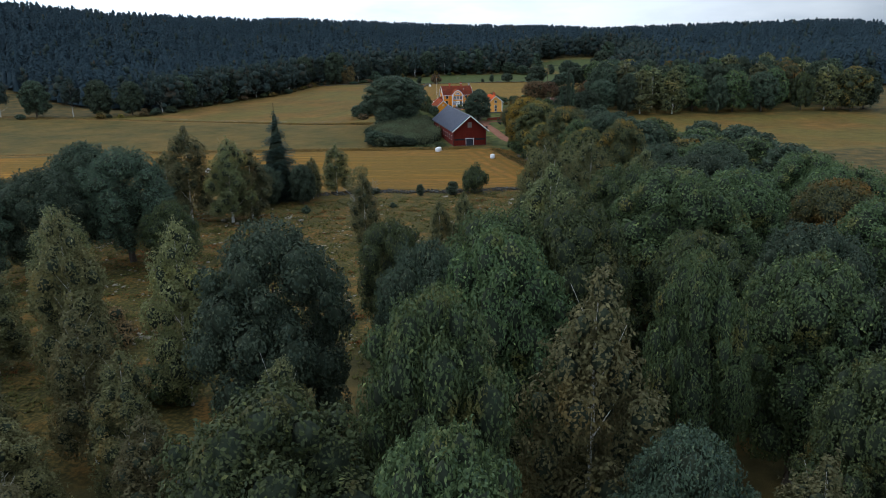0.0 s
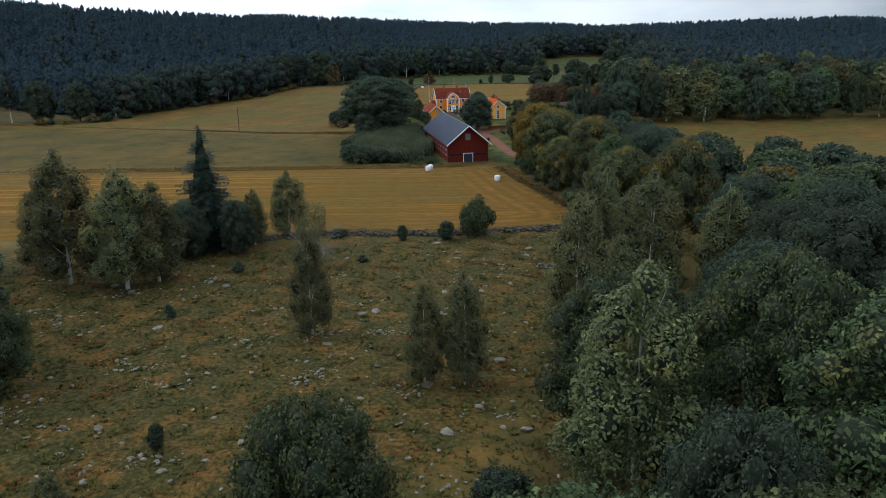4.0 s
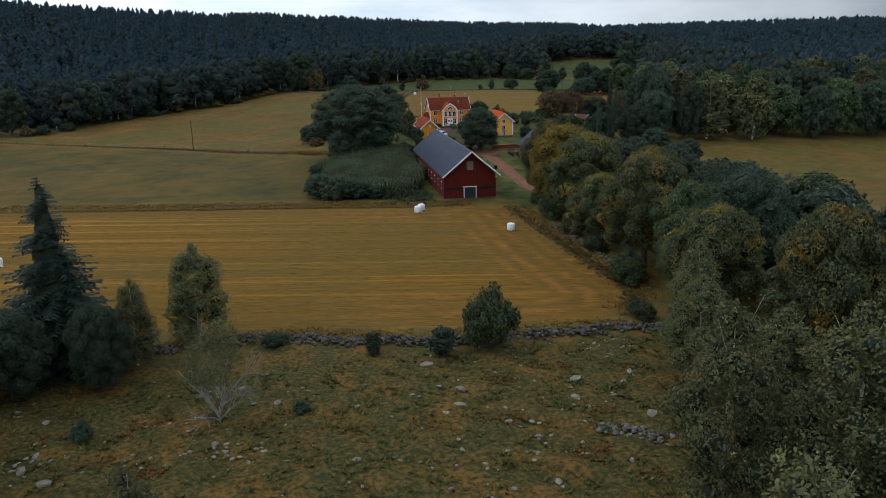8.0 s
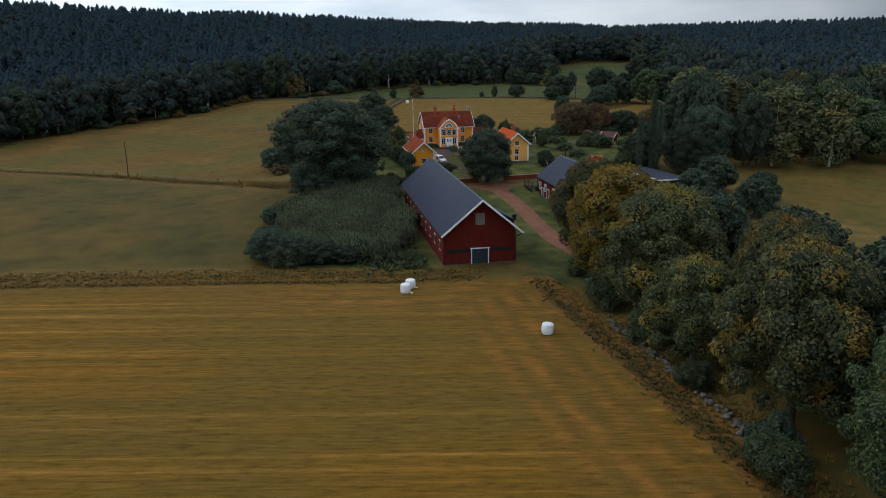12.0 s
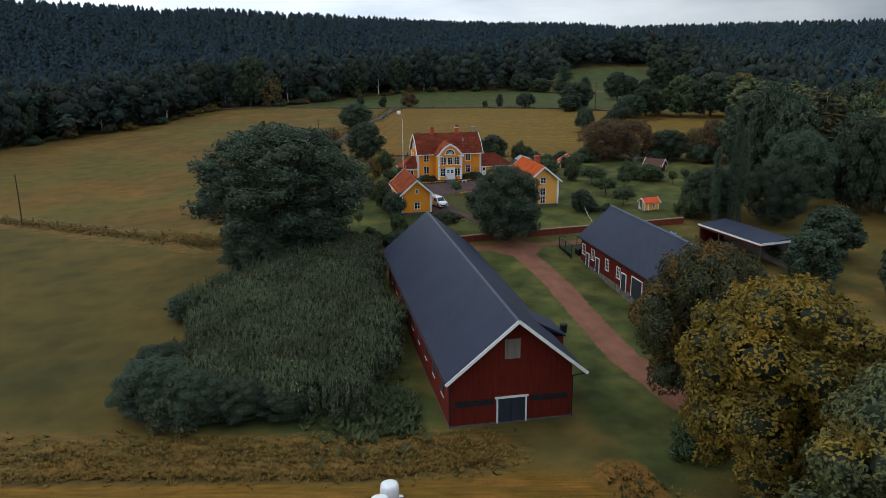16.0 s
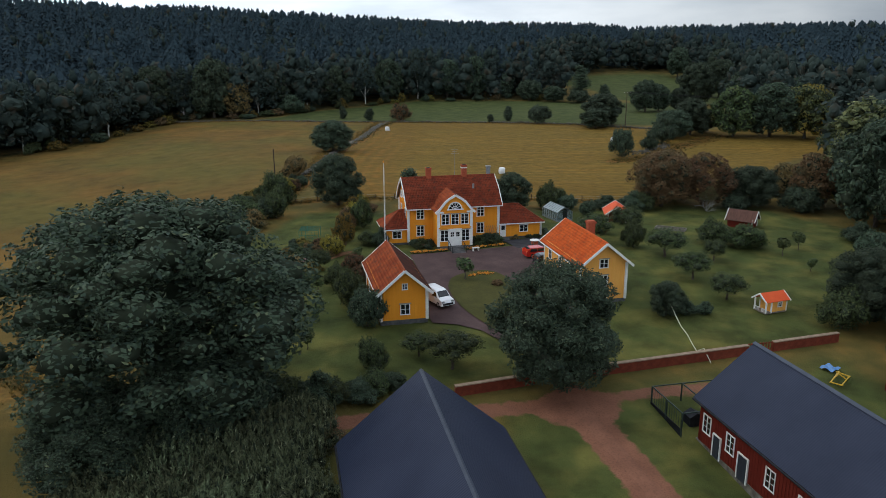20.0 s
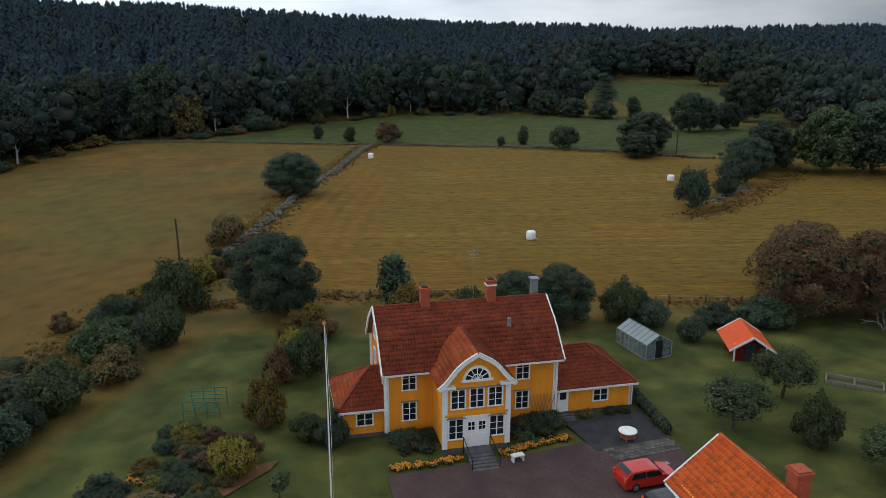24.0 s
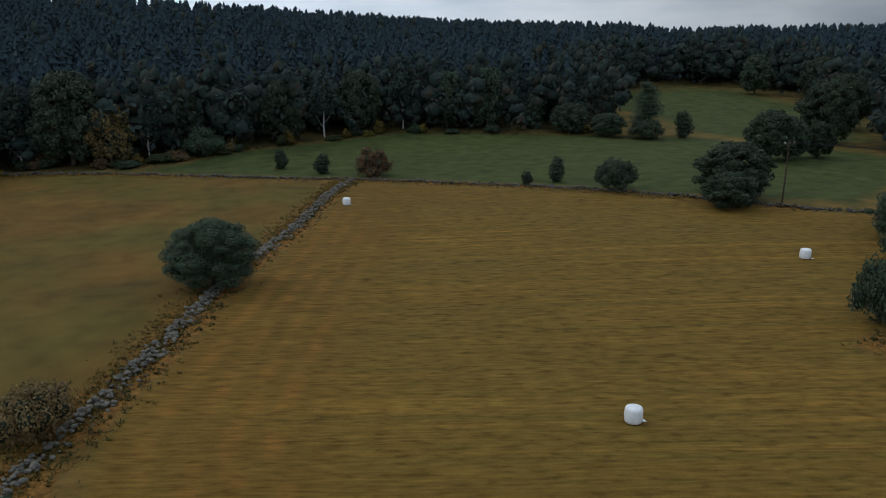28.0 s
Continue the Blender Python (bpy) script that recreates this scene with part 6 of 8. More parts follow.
for x, y, h, r in ((-5.4, -121, 4.6, 3.2), (-4.6, -134, 5.2, 3.6), (-6.4, -146, 3.4, 2.4), (-8.6, -163, 4.2, 3.0), (-13, -177, 2.6, 2.2), (-3, -107, 3.6, 2.4)):
    plant("lilac", x, y, h, r)
# tall trees along the edge of the woods
for k, (kind, x, y, h, r) in enumerate((
    ("dark", -69, 209, 17, 7.5), ("birch", -58, 207, 15, 4.6), ("oak", -47, 208, 18, 8.0), ("rust", -38, 206, 12, 5.0), ("birch", -30, 212, 13, 4.0), ("dark", -24, 222, 14, 6.0), ("birch", -10, 226, 15, 4.4), ("oak", 4, 232, 14, 6.0), ("birch", 16, 236, 15, 4.2), ("dark", 27, 241, 15, 6.0),
    ("birch", 41, 243, 17, 4.4), ("oak", 54, 240, 14, 5.6), ("dark", 66, 236, 15, 5.4), ("birch", -80, 176, 15, 4.6), ("dark", -90, 166, 14, 6.0), ("birch", -101, 154, 16, 4.6), ("oak", -112, 142, 15, 6.2), ("dark", -123, 126, 14, 6.0), ("birch", -130, 108, 16, 4.8), ("dark", -138, 92, 15, 6.2),
    ("birch", -147, 74, 15, 4.6), ("oak", -160, 62, 14, 6.0), ("dark", -176, 62, 15, 6.4), ("birch", -190, 66, 15, 4.6), ("dark", -208, 68, 15, 6.6), ("birch", -226, 70, 15, 4.6), ("oak", -246, 74, 15, 6.6), ("dark", -270, 68, 16, 7.0), ("dark", 150, 190, 14, 7.0), ("oak", 160, 168, 13, 7.0), ("dark", 150, 128, 12, 7.0),
    ("rust", 162, 140, 12, 7.0), ("dark", 140, 118, 12, 6.5), ("dark", 196, 288, 13, 6.0), ("oak", 176, 214, 14, 7.0), ("dark", 206, 262, 14, 7.0), ("maple", 172, -52, 16, 7.5), ("dark", 150, 16, 17, 8.0),
    ("dark", 132, 34, 15, 7.5),
)):
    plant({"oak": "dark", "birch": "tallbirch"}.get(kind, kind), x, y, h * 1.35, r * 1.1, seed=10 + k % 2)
# the tall broadleaf wood east of the garden
rng = np.random.default_rng(17)
for k in range(60):
    x, y = 66 + 10.5 * (k % 12) + rng.uniform(-3, 3), -38.5 + 12.5 * (k // 12) + rng.uniform(-3.5, 3.5) - 0.1 * (k % 12) * 10.5 * (k < 12)
    if x < 74 and y > -8:
        continue
    plant(("dark", "oak", "dark", "birch", "dark", "maple")[int(rng.integers(6))], x, y, rng.uniform(17, 23), rng.uniform(6.0, 8.0) if k % 4 else 5.0, seed=10 + k % 2)
# shrubs and saplings along the edge of the far woods
rng = np.random.default_rng(71)
WOOD_EDGE = [(-232, 62), (-200, 57), (-161, 51), (-146, 62), (-132, 92), (-119, 123), (-102, 142), (-85, 160), (-73, 184), (-62, 204), (-44, 202), (-29, 203), (-11, 219), (14, 231), (38, 237), (68, 226), (100, 220)]
for k in range(70):
    x, y = along(WOOD_EDGE, 1, 1.6, 200 + k)[0]
    plant(("lilac", "bush", "lilac", "rustbush", "goldbush", "bush")[int(rng.integers(6))], x, y, rng.uniform(1.6, 4.2), rng.uniform(1.6, 3.6))
# undergrowth of the wood
rng = np.random.default_rng(8)
for k in range(40):
    x, y = rng.uniform(-125, 5), rng.uniform(-330, -255)
    if -90 < x < -62 and y > -281:
        continue
    plant(("bush", "lilac", "rustbush", "lilac")[k % 4], x, y, 2.5 + 3.5 * rng.random(), 2.2 + 2.0 * rng.random())
# willow thicket west of the barn
rng = np.random.default_rng(3)
for k in range(56):
    u, v = rng.random(), rng.random()
    y = -91 + 43 * (k + v) / 56
    west, east = -46.5 + 15 * max(0, (y + 62) / 16), -24.5 - 5.5 * max(0, (-80 - y) / 11)
    x = west + (east - west) * ((k * 0.618) % 1)
    plant("willow", x, y, 4.0 + 0.7 * u, 3.2 + 0.8 * rng.random(), seed=k % 2)
for x, y, h, r in ((-49, -89, 6.2, 3.8), (-45.5, -91, 5.4, 3.4), (-41, -91.5, 4.4, 3.0), (-49, -82, 4.8, 3.2), (-48.5, -64, 4.0, 2.4), (-37, -92, 3.4, 2.6)):
    plant("dark", x, y, h, r, label="dense dark green bush at the edge of the thicket", named="bush")
plant("oak", -40.5, -259.5, 17, 6.4, seed=5)
plant("willow", -31.0, -92.5, 4.2, 2.6)
plant("dark", -36.2, -42.5, 20.4, 12.4, label="huge old oak with broad dark green crown beside the garden", named="oak_tree", seed=5)
# scrub along the garden's western edge
rng = np.random.default_rng(52)
for k in range(44):
    x, y = along(GARDEN_WEST, 1, 1.9, 60 + k)[0]
    plant(("bush", "lilac", "rustbush", "bush", "lilac", "goldbush")[k % 6] if k % 12 else "rustbush", x, y, rng.uniform(1.0, 3.4), rng.uniform(1.0, 2.4))
for k, (x, y, h, r) in enumerate(((-27.6, -40.6, 2.6, 1.9), (-25.4, -41.2, 2.9, 1.9), (-23.4, -41.7, 2.4, 1.8), (-21.4, -42.2, 2.7, 1.9), (-19.4, -42.2, 2.2, 1.7), (-17.6, -41.6, 2.5, 1.8), (-15.8, -41.0, 2.0, 1.5), (-26.2, -46.8, 1.6, 2.2), (-22.6, -48.4, 1.5, 2.0), (-28.6, -49.6, 1.8, 2.0))):
    plant(("bush", "lilac")[k % 2] if k < 7 else "rustbush", x, y, h, r, label="" if k > 6 else "clipped dark green hedge bush beside the track")
# vegetable and flower beds west of the house
rng = np.random.default_rng(41)
for k in range(26):
    x, y = -21.6 + 2.6 * rng.normal() * 0.6, -3.5 + 11 * k / 25 + 0.4 * rng.normal()
    plant(("bush", "lilac", "rustbush", "lilac", "goldbush")[k % 5], x, y, 0.8 + 0.7 * rng.random(), 0.8 + 0.6 * rng.random())
# garden, orchard and the trees round them
for kind, x, y, h, r in (
    ("dark", -14.2, 34, 10.4, 4.6), ("bush", -11.4, 35.6, 3.6, 2.2), ("juniper", -0.9, 32.6, 6.8, 2.0), ("goldbush", -0.6, 24.2, 6.4, 2.8), ("goldbush", -10.4, 28.4, 3.4, 1.8), ("goldbush", -12.6, 25.2, 3.4, 2.2), ("lilac", 6.4, 25.1, 5.2, 2.6), ("dark", 11.6, 25.0, 6.8, 3.4), ("dark", 16.4, 24.4, 7.4, 3.6), ("dark", 14.0, 24.0, 5.6, 3.0),
    ("lilac", 23.2, 23.4, 5.0, 2.6), ("lilac", 25.4, 25.4, 3.4, 2.8), ("lilac", -25.2, 38.0, 6.8, 3.4), ("lilac", -25.6, 27.5, 5.6, 2.6), ("lilac", -30.8, 24.0, 5.2, 3.6), ("lilac", -33.4, 15.6, 4.8, 3.4), ("rustbush", -29.6, 20.5, 3.6, 2.6), ("bush", -37.0, 9.0, 4.8, 3.6), ("lilac", -40.0, 5.6, 4.2, 3.2), ("bush", -35.4, 12.2, 3.4, 2.4),
    ("dark", -41.5, 15.0, 6.6, 3.4), ("goldbush", -15.6, 7.6, 4.3, 2.0), ("rustbush", -14.4, 15.6, 3.6, 1.8), ("lilac", -11.8, 16.4, 5.2, 2.0), ("goldbush", -12.8, 19.4, 4.2, 2.0), ("apple", -20.2, -6.6, 3.0, 1.5), ("rustbush", -15.9, -7.4, 2.6, 1.7), ("sapling", -14.8, -3.0, 2.2, 0.9), ("bush", -10.6, 3.4, 3.0, 1.5),
    ("apple", 28.7, 2.6, 4.6, 2.6), ("apple", 21.2, -1.4, 4.6, 2.8), ("lilac", 26.0, -5.2, 4.4, 2.0), ("apple", 28.2, -10.8, 4.2, 2.8), ("bush", 28.0, 16.6, 2.9, 1.8), ("apple", 27.0, -20.4, 3.9, 2.5), ("apple", 27.5, -27.6, 3.4, 2.3), ("dark", 17.9, -30.4, 4.6, 2.1), ("lilac", 39.0, -6.0, 4.0, 2.9), ("lilac", 42.0, -9.4, 4.1, 3.3), ("sapling", 44.6, -20.7, 2.2, 0.8), ("apple", 34.0, -14.0, 3.2, 1.8),
    ("lilac", -17.6, -21.0, 4.9, 2.3), ("bush", -16.4, -27.0, 4.8, 2.4), ("lilac", -17.2, -37.2, 3.8, 1.8), ("bush", -26.8, -41.4, 2.9, 2.4), ("bush", -22.6, -42.2, 3.1, 2.2), ("bush", -19.0, -42.4, 2.0, 2.0), ("apple", -9.4, -38.2, 4.0, 2.7), ("apple", -12.2, -35.0, 2.8, 1.8), ("sapling", -21.1, -15.3, 2.6, 0.9), ("sapling", -21.9, -23.7, 1.9, 0.7), ("apple", -30.0, -32.3, 3.8, 2.0),
    ("poplar", 39.1, -45.2, 21, 1.2), ("poplar", 41.6, -43.6, 17.5, 1.05), ("poplar", 36.6, -43.8, 14.5, 1.0), ("dark", 40.5, -36.2, 9.4, 4.8), ("lilac", 35.6, -37.5, 5.0, 3.0), ("bush", 44.5, -32.5, 6.5, 3.8), ("dark", 48.5, -44, 13, 5.2), ("dark", 58, -37, 15, 6.4), ("dark", 70.7, -2.4, 19.6, 7.0), ("dark", 76.5, -7.5, 19.5, 6.4),
    ("bush", 60.7, -10.4, 3.2, 3.0), ("bush", 56, -20, 5.0, 3.6), ("rust", 69.8, 12.6, 11.2, 4.0), ("rust", 69.3, 19.6, 8.2, 3.2), ("dark", 78, 9, 17, 6.5), ("rust", 44.3, 20.5, 11.2, 5.7), ("rust", 52.0, 19.0, 10.8, 5.2), ("dark", 60.2, 16.6, 8.4, 5.0), ("rust", 48.2, 25.5, 10.6, 5.4), ("bare", 50.0, 14.4, 5.0, 2.2), ("bush", 55.5, 14.0, 3.2, 2.6), ("lilac", 39.5, 18.4, 3.4, 2.6),
    ("oak", 107, 95, 16, 6.6), ("dark", 117.4, 92.7, 17, 8.0), ("maple", 125.6, 88, 17, 7.2), ("dark", 114, 164, 13.2, 5.8), ("dark", 129.4, 167, 9.6, 3.8), ("dark", 121, 167, 11.0, 4.4), ("dark", 80.0, 128.0, 11.2, 6.6), ("dark", 75, 121, 7, 4.6), ("dark", 96, 100, 12, 5.6), ("bush", 103, 106, 6, 4.6),
): plant(kind, x, y, h, r, seed=(int(abs(x * 3 + y * 7)) % 2) + (10 if kind in ("oak", "dark", "maple", "rust") and h < 0 or x > 66 and kind != "bush" else 0))
for kind, x, y, h, r in (
    
    ("lilac", -18.4, -14.0, 3.2, 2.0), ("apple", -24.5, -22, 3.6, 1.6), ("sapling", -23.2, -31.0, 2.6, 0.9), ("sapling", -22.5, -15.5, 3.2, 1.0),
    ("sapling", -32, -30, 3.2, 1.0), ("sapling", -38, -25, 3.4, 1.2), ("apple", -28, -12, 3.0, 1.6), ("apple", -26.8, -14, 3.4, 1.6), 
    ("rustbush", -17.5, 2.6, 2.4, 1.8), ("goldbush", -18.0, 0.4, 3.4, 2.0), ("rustbush", -15.5, -12.0, 2.0, 1.5), ("lilac", -12.4, 4.6, 2.6, 1.6),
    ("rustbush", -24, -2.4, 1.5, 2.0), ("bush", -26.6, -0.5, 2.2, 2.0), ("goldbush", -21.5, -6.8, 1.6, 1.8), ("bush", 4.9, 2.4, 1.2, 1.7), ("lilac", 7.0, 2.3, 1.4, 1.3), ("rustbush", -4.4, 2.4, 1.1, 1.6),
    ("sapling", -2.2, -14.8, 3.4, 1.4), ("sapling", 0.5, -28, 3.0, 1.7), ("rustbush", 1.3, -17.6, 1.0, 0.9),
    ("bush", -39.5, 1.5, 3.8, 3.6), ("dark", -43.5, -6, 8.0, 4.6), ("dark", -48, -10, 6.5, 4.0),
    ("bush", -26.6, 28, 4.4, 3.0), ("rustbush", -47, -17, 2.6, 2.8), ("rustbush", -9.8, 25.6, 2.4, 2.0),
    ("bush", 26, 21.5, 3.0, 2.4), ("goldbush", 25, 3.5, 1.8, 1.2),
    ("bush", 20.4, -30.6, 1.8, 1.3), ("bush", 22.6, -30.8, 1.6, 1.2),
    ("sapling", 45, -14, 3.2, 1.2), ("sapling", 49, -12, 3.2, 1.2), 
    ("bush", 33, 20, 2.8, 2.6), ("bush", 38, 19, 3.4, 3.0), ("bush", 66, 10, 5, 4),
    ("dark", -9.5, 102, 9.2, 5.4), ("rustbush", -20.8, 66, 5.2, 3.2), ("rustbush", 21.4, 175.5, 6.2, 4.6), ("juniper", 10.8, 182.5, 4.6, 1.9), ("juniper", 1.8, 192, 4.8, 1.6), ("juniper", 56, 153, 5.2, 1.6), ("bush", 63.2, 141, 6.4, 4.4),
    ("juniper", 49.6, 152.8, 2.8, 1.2), ("bush", 60.5, 71.5, 7.6, 3.4), ("bush", 72, 79, 4.4, 2.8), ("bush", 80, 87, 7.5, 4.4), ("dark", 88, 96, 9, 5.5), 
    ("juniper", 80, 232, 11, 3.2), ("dark", 87, 221, 10, 5.6), ("dark", 96, 214, 7.5, 5), ("poplar", 107, 212, 16, 4.6), ("bush", 105, 207, 6, 5.5), ("juniper", 117, 208, 7.6, 2.6), ("bush", -17, 214, 7.2, 6.2),
    
    ("oak", 98, 34, 15, 8), ("dark", 112, 48, 14, 7.5), ("dark", 126, 58, 13, 7.5),
): plant(kind, x, y, h, r, seed=(int(abs(x * 3 + y * 7)) % 2))


# ---- far woods ----
def stack(rng, kind):
    """A plain far tree: a ragged spire or a clump of leaf masses; corners and triangles at height 1."""
    if kind == "spruce":
        v, f = [(0, 0, 1.0)], []
        for i in range(6):
            a = i * math.pi / 3
            v.append((0.15 * math.cos(a), 0.15 * math.sin(a), 0.08))
            f.append((0, i + 1, (i + 1) % 6 + 1))
        for k in range(42):
            z, a = 0.06 + 0.9 * (k / 42) ** 0.9, k * 2.4 + rng.normal() * 0.4
            r = 0.2 * (1 - z) ** 0.8 * (0.7 + 0.55 * rng.random()) + 0.012
            w = 0.035 + 0.3 * r
            o, i = r, 0.3 * r
            b = len(v)
            v += [(i * math.cos(a), i * math.sin(a), z + 0.06 + 0.2 * r), (o * math.cos(a) - w * math.sin(a), o * math.sin(a) + w * math.cos(a), z - 0.02 * rng.random()), (o * math.cos(a) + w * math.sin(a), o * math.sin(a) - w * math.cos(a), z - 0.03 * rng.random())]
            f.append((b, b + 1, b + 2))
        return np.array(v), np.array(f)
    lob = [(0.1 * rng.normal(), 0.1 * rng.normal(), 0.2 + 0.64 * k / 7, 0.17 * math.sin(0.6 + 2.1 * k / 7), 0.17 * math.sin(0.6 + 2.1 * k / 7), 0.13) for k in range(8)]
    v, q = skin_leaves(rng, lob, 130, 0.04)
    t = np.concatenate([q[:, :3], q[:, [0, 2, 3]]])
    cv, cf = core_blobs(rng, lob[1::2], 0.78)
    return np.concatenate([v, cv]), np.concatenate([t, cf + len(v)])


def woods(name, label, kind, material, n, hmin, hmax, seed, dist, share_fn):
    rng = np.random.default_rng(seed)
    temps = [stack(rng, kind) for _ in range(5)]
    vs, fs, off, made = [], [], 0, 0
    while made < n:
        m = 4000
        a = rng.uniform(radians(-50), radians(68), m)
        r = dist[0] + (dist[1] - dist[0]) * rng.random(m) ** 0.8
        x, y = 10 + r * np.sin(a), -60 + r * np.cos(a)
        ok = (inside(OPEN, x, y, 0.5) < 0.3) & (rng.random(m) < share_fn(x, y))
        for px, py in zip(x[ok], y[ok]):
            v, f = temps[int(rng.integers(5))]
            h = rng.uniform(hmin, hmax)
            c, s = math.cos(px), math.sin(px)
            k = 0.8 + 0.5 * rng.random()
            w = np.stack([(v[:, 0] * c - v[:, 1] * s) * h * k + px, (v[:, 0] * s + v[:, 1] * c) * h * k + py, v[:, 2] * h + gz(px, py) - 0.4], -1)
            vs.append(w)
            fs.append(f + off)
            off += len(w)
            made += 1
            if made >= n:
                break
    me = np_mesh(name, np.concatenate(vs), np.concatenate(fs))
    me.materials.append(material)
    return tagged(new(name, me), label, "forest", kind="stuff")


def rim(x, y):
    """1 at the edge of the open land, falling off into the woods."""
    return inside(OPEN, x, y, 40)


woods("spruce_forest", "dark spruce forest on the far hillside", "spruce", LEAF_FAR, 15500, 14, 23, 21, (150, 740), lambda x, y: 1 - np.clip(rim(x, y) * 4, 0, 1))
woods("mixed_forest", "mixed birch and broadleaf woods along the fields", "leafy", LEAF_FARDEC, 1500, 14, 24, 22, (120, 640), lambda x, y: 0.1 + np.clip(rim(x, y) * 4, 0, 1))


# ---- lanes, courtyard, lawns ----
def sheet(name, poly, material, lift, label, category, cuts=3):
    bm = bmesh.new()
    f = bm.faces.new([bm.verts.new((x, y, 0)) for x, y in poly])
    bmesh.ops.triangulate(bm, faces=[f])
    for _ in range(2):
        bmesh.ops.subdivide_edges(bm, edges=[e for e in bm.edges if e.calc_length() > 1.2], cuts=cuts, use_grid_fill=True)
        bmesh.ops.triangulate(bm, faces=[f for f in bm.faces if len(f.verts) > 4])
    for v in bm.verts:
        v.co.z = gz(v.co.x, v.co.y) + lift
    bmesh.ops.recalc_face_normals(bm, faces=bm.faces)
    if sum(f.normal.z for f in bm.faces) < 0:
        bmesh.ops.reverse_faces(bm, faces=bm.faces)
    for f in bm.faces:
        f.smooth = True
    me = bpy.data.meshes.new(name)
    bm.to_mesh(me)
    bm.free()
    me.materials.append(material)
    return tagged(new(name, me), label, category, kind="structure")


def lane(name, pts, width, material, lift, label):
    line = smooth_line(pts)
    v, f = [], []
    for k, p in enumerate(line):
        d = line[min(k + 1, len(line) - 1)] - line[max(k - 1, 0)]
        n = np.array([-d[1], d[0]]) / (np.hypot(*d) + 1e-9)
        w = width * (1 + 0.06 * math.sin(k * 1.7))
        for s in (-0.5, -0.25, 0, 0.25, 0.5):
            q = p + n * s * w
            v.append((q[0], q[1], gz(*q) + lift + (0.02 if s in (-0.25, 0.25) else 0.05) - (0.2 if abs(s) == 0.5 else 0)))
        if k:
            for i in range(4):
                a = (k - 1) * 5 + i
                f.append((a, a + 5, a + 6, a + 1))
    me = np_mesh(name, v, f, True)
    if me.polygons[0].normal.z < 0:
        me.flip_normals()
    me.materials.append(material)
    return tagged(new(name, me), label, "road", kind="structure")


lane("farm_road", ROAD, 2.3, GRAVEL_RED, 0.03, "reddish gravel farm road beside the barn")
sheet("courtyard", [(-7.2, -2.2), (-2.6, -1.9), (2.6, -1.6), (10.2, -0.6), (15.5, 0.4), (15.5, -4.2), (14.2, -6), (13.8, -9.6), (8.6, -12.5), (8.2, -26), (5.6, -33), (2.4, -37.6), (1.2, -41.8), (-1.2, -42), (-1.5, -36.5), (-4.3, -30.5), (-6.6, -28.5), (-9.2, -27.5), (-9.4, -14.6), (-7.4, -12)],
      GRAVEL_GREY, 0.12, "purple-grey gravel courtyard before the manor", "courtyard")
ISLAND = [(-5.0, -17.2), (-4.0, -14.4), (-2.0, -12.6), (0.6, -11.8), (2.4, -12.8), (3.4, -16), (4.0, -21), (3.9, -26), (2.8, -31), (1.0, -35.4), (-0.4, -35.2), (-1.6, -32.8), (-3.6, -28.6), (-4.8, -24.5), (-5.2, -20.5)]
sheet("island_lawn", [tuple(p) for p in smooth_line(ISLAND + ISLAND[:1], 4)][:-1], GRASS, 0.2, "oval lawn island in the gravel courtyard", "lawn")


# ---- stones ----
def stone_mesh(seed):
    rng = np.random.default_rng(400 + seed)
    bm = bmesh.new()
    bmesh.ops.create_icosphere(bm, subdivisions=1, radius=0.5)
    for v in bm.verts:
        v.co *= 0.8 + 0.4 * rng.random()
        v.co.x *= 1.25
        v.co.z *= 0.72
        v.co.z = max(v.co.z, -0.22)
    me = bpy.data.meshes.new("stone")
    bm.to_mesh(me)
    bm.free()
    me.materials.append(STONE)
    return me


PALE_STONE = plain("pale_lichen_boulder", (0.13, 0.118, 0.09), (0.4, 0.355, 0.27), 1.2, 0.95, spread=0.5)
STONE_MESHES = [stone_mesh(k) for k in range(6)]
BOULDERS = []
for k in range(5):
    b = stone_mesh(20 + k)
    b.materials.clear()
    b.materials.append(PALE_STONE)
    BOULDERS.append(b)


def stone_array(seed):
    me = STONE_MESHES[seed % 6]
    return np.array([v.co[:] for v in me.vertices]), np.array([p.vertices[:] for p in me.polygons])


STONE_ARR = [stone_array(k) for k in range(6)]


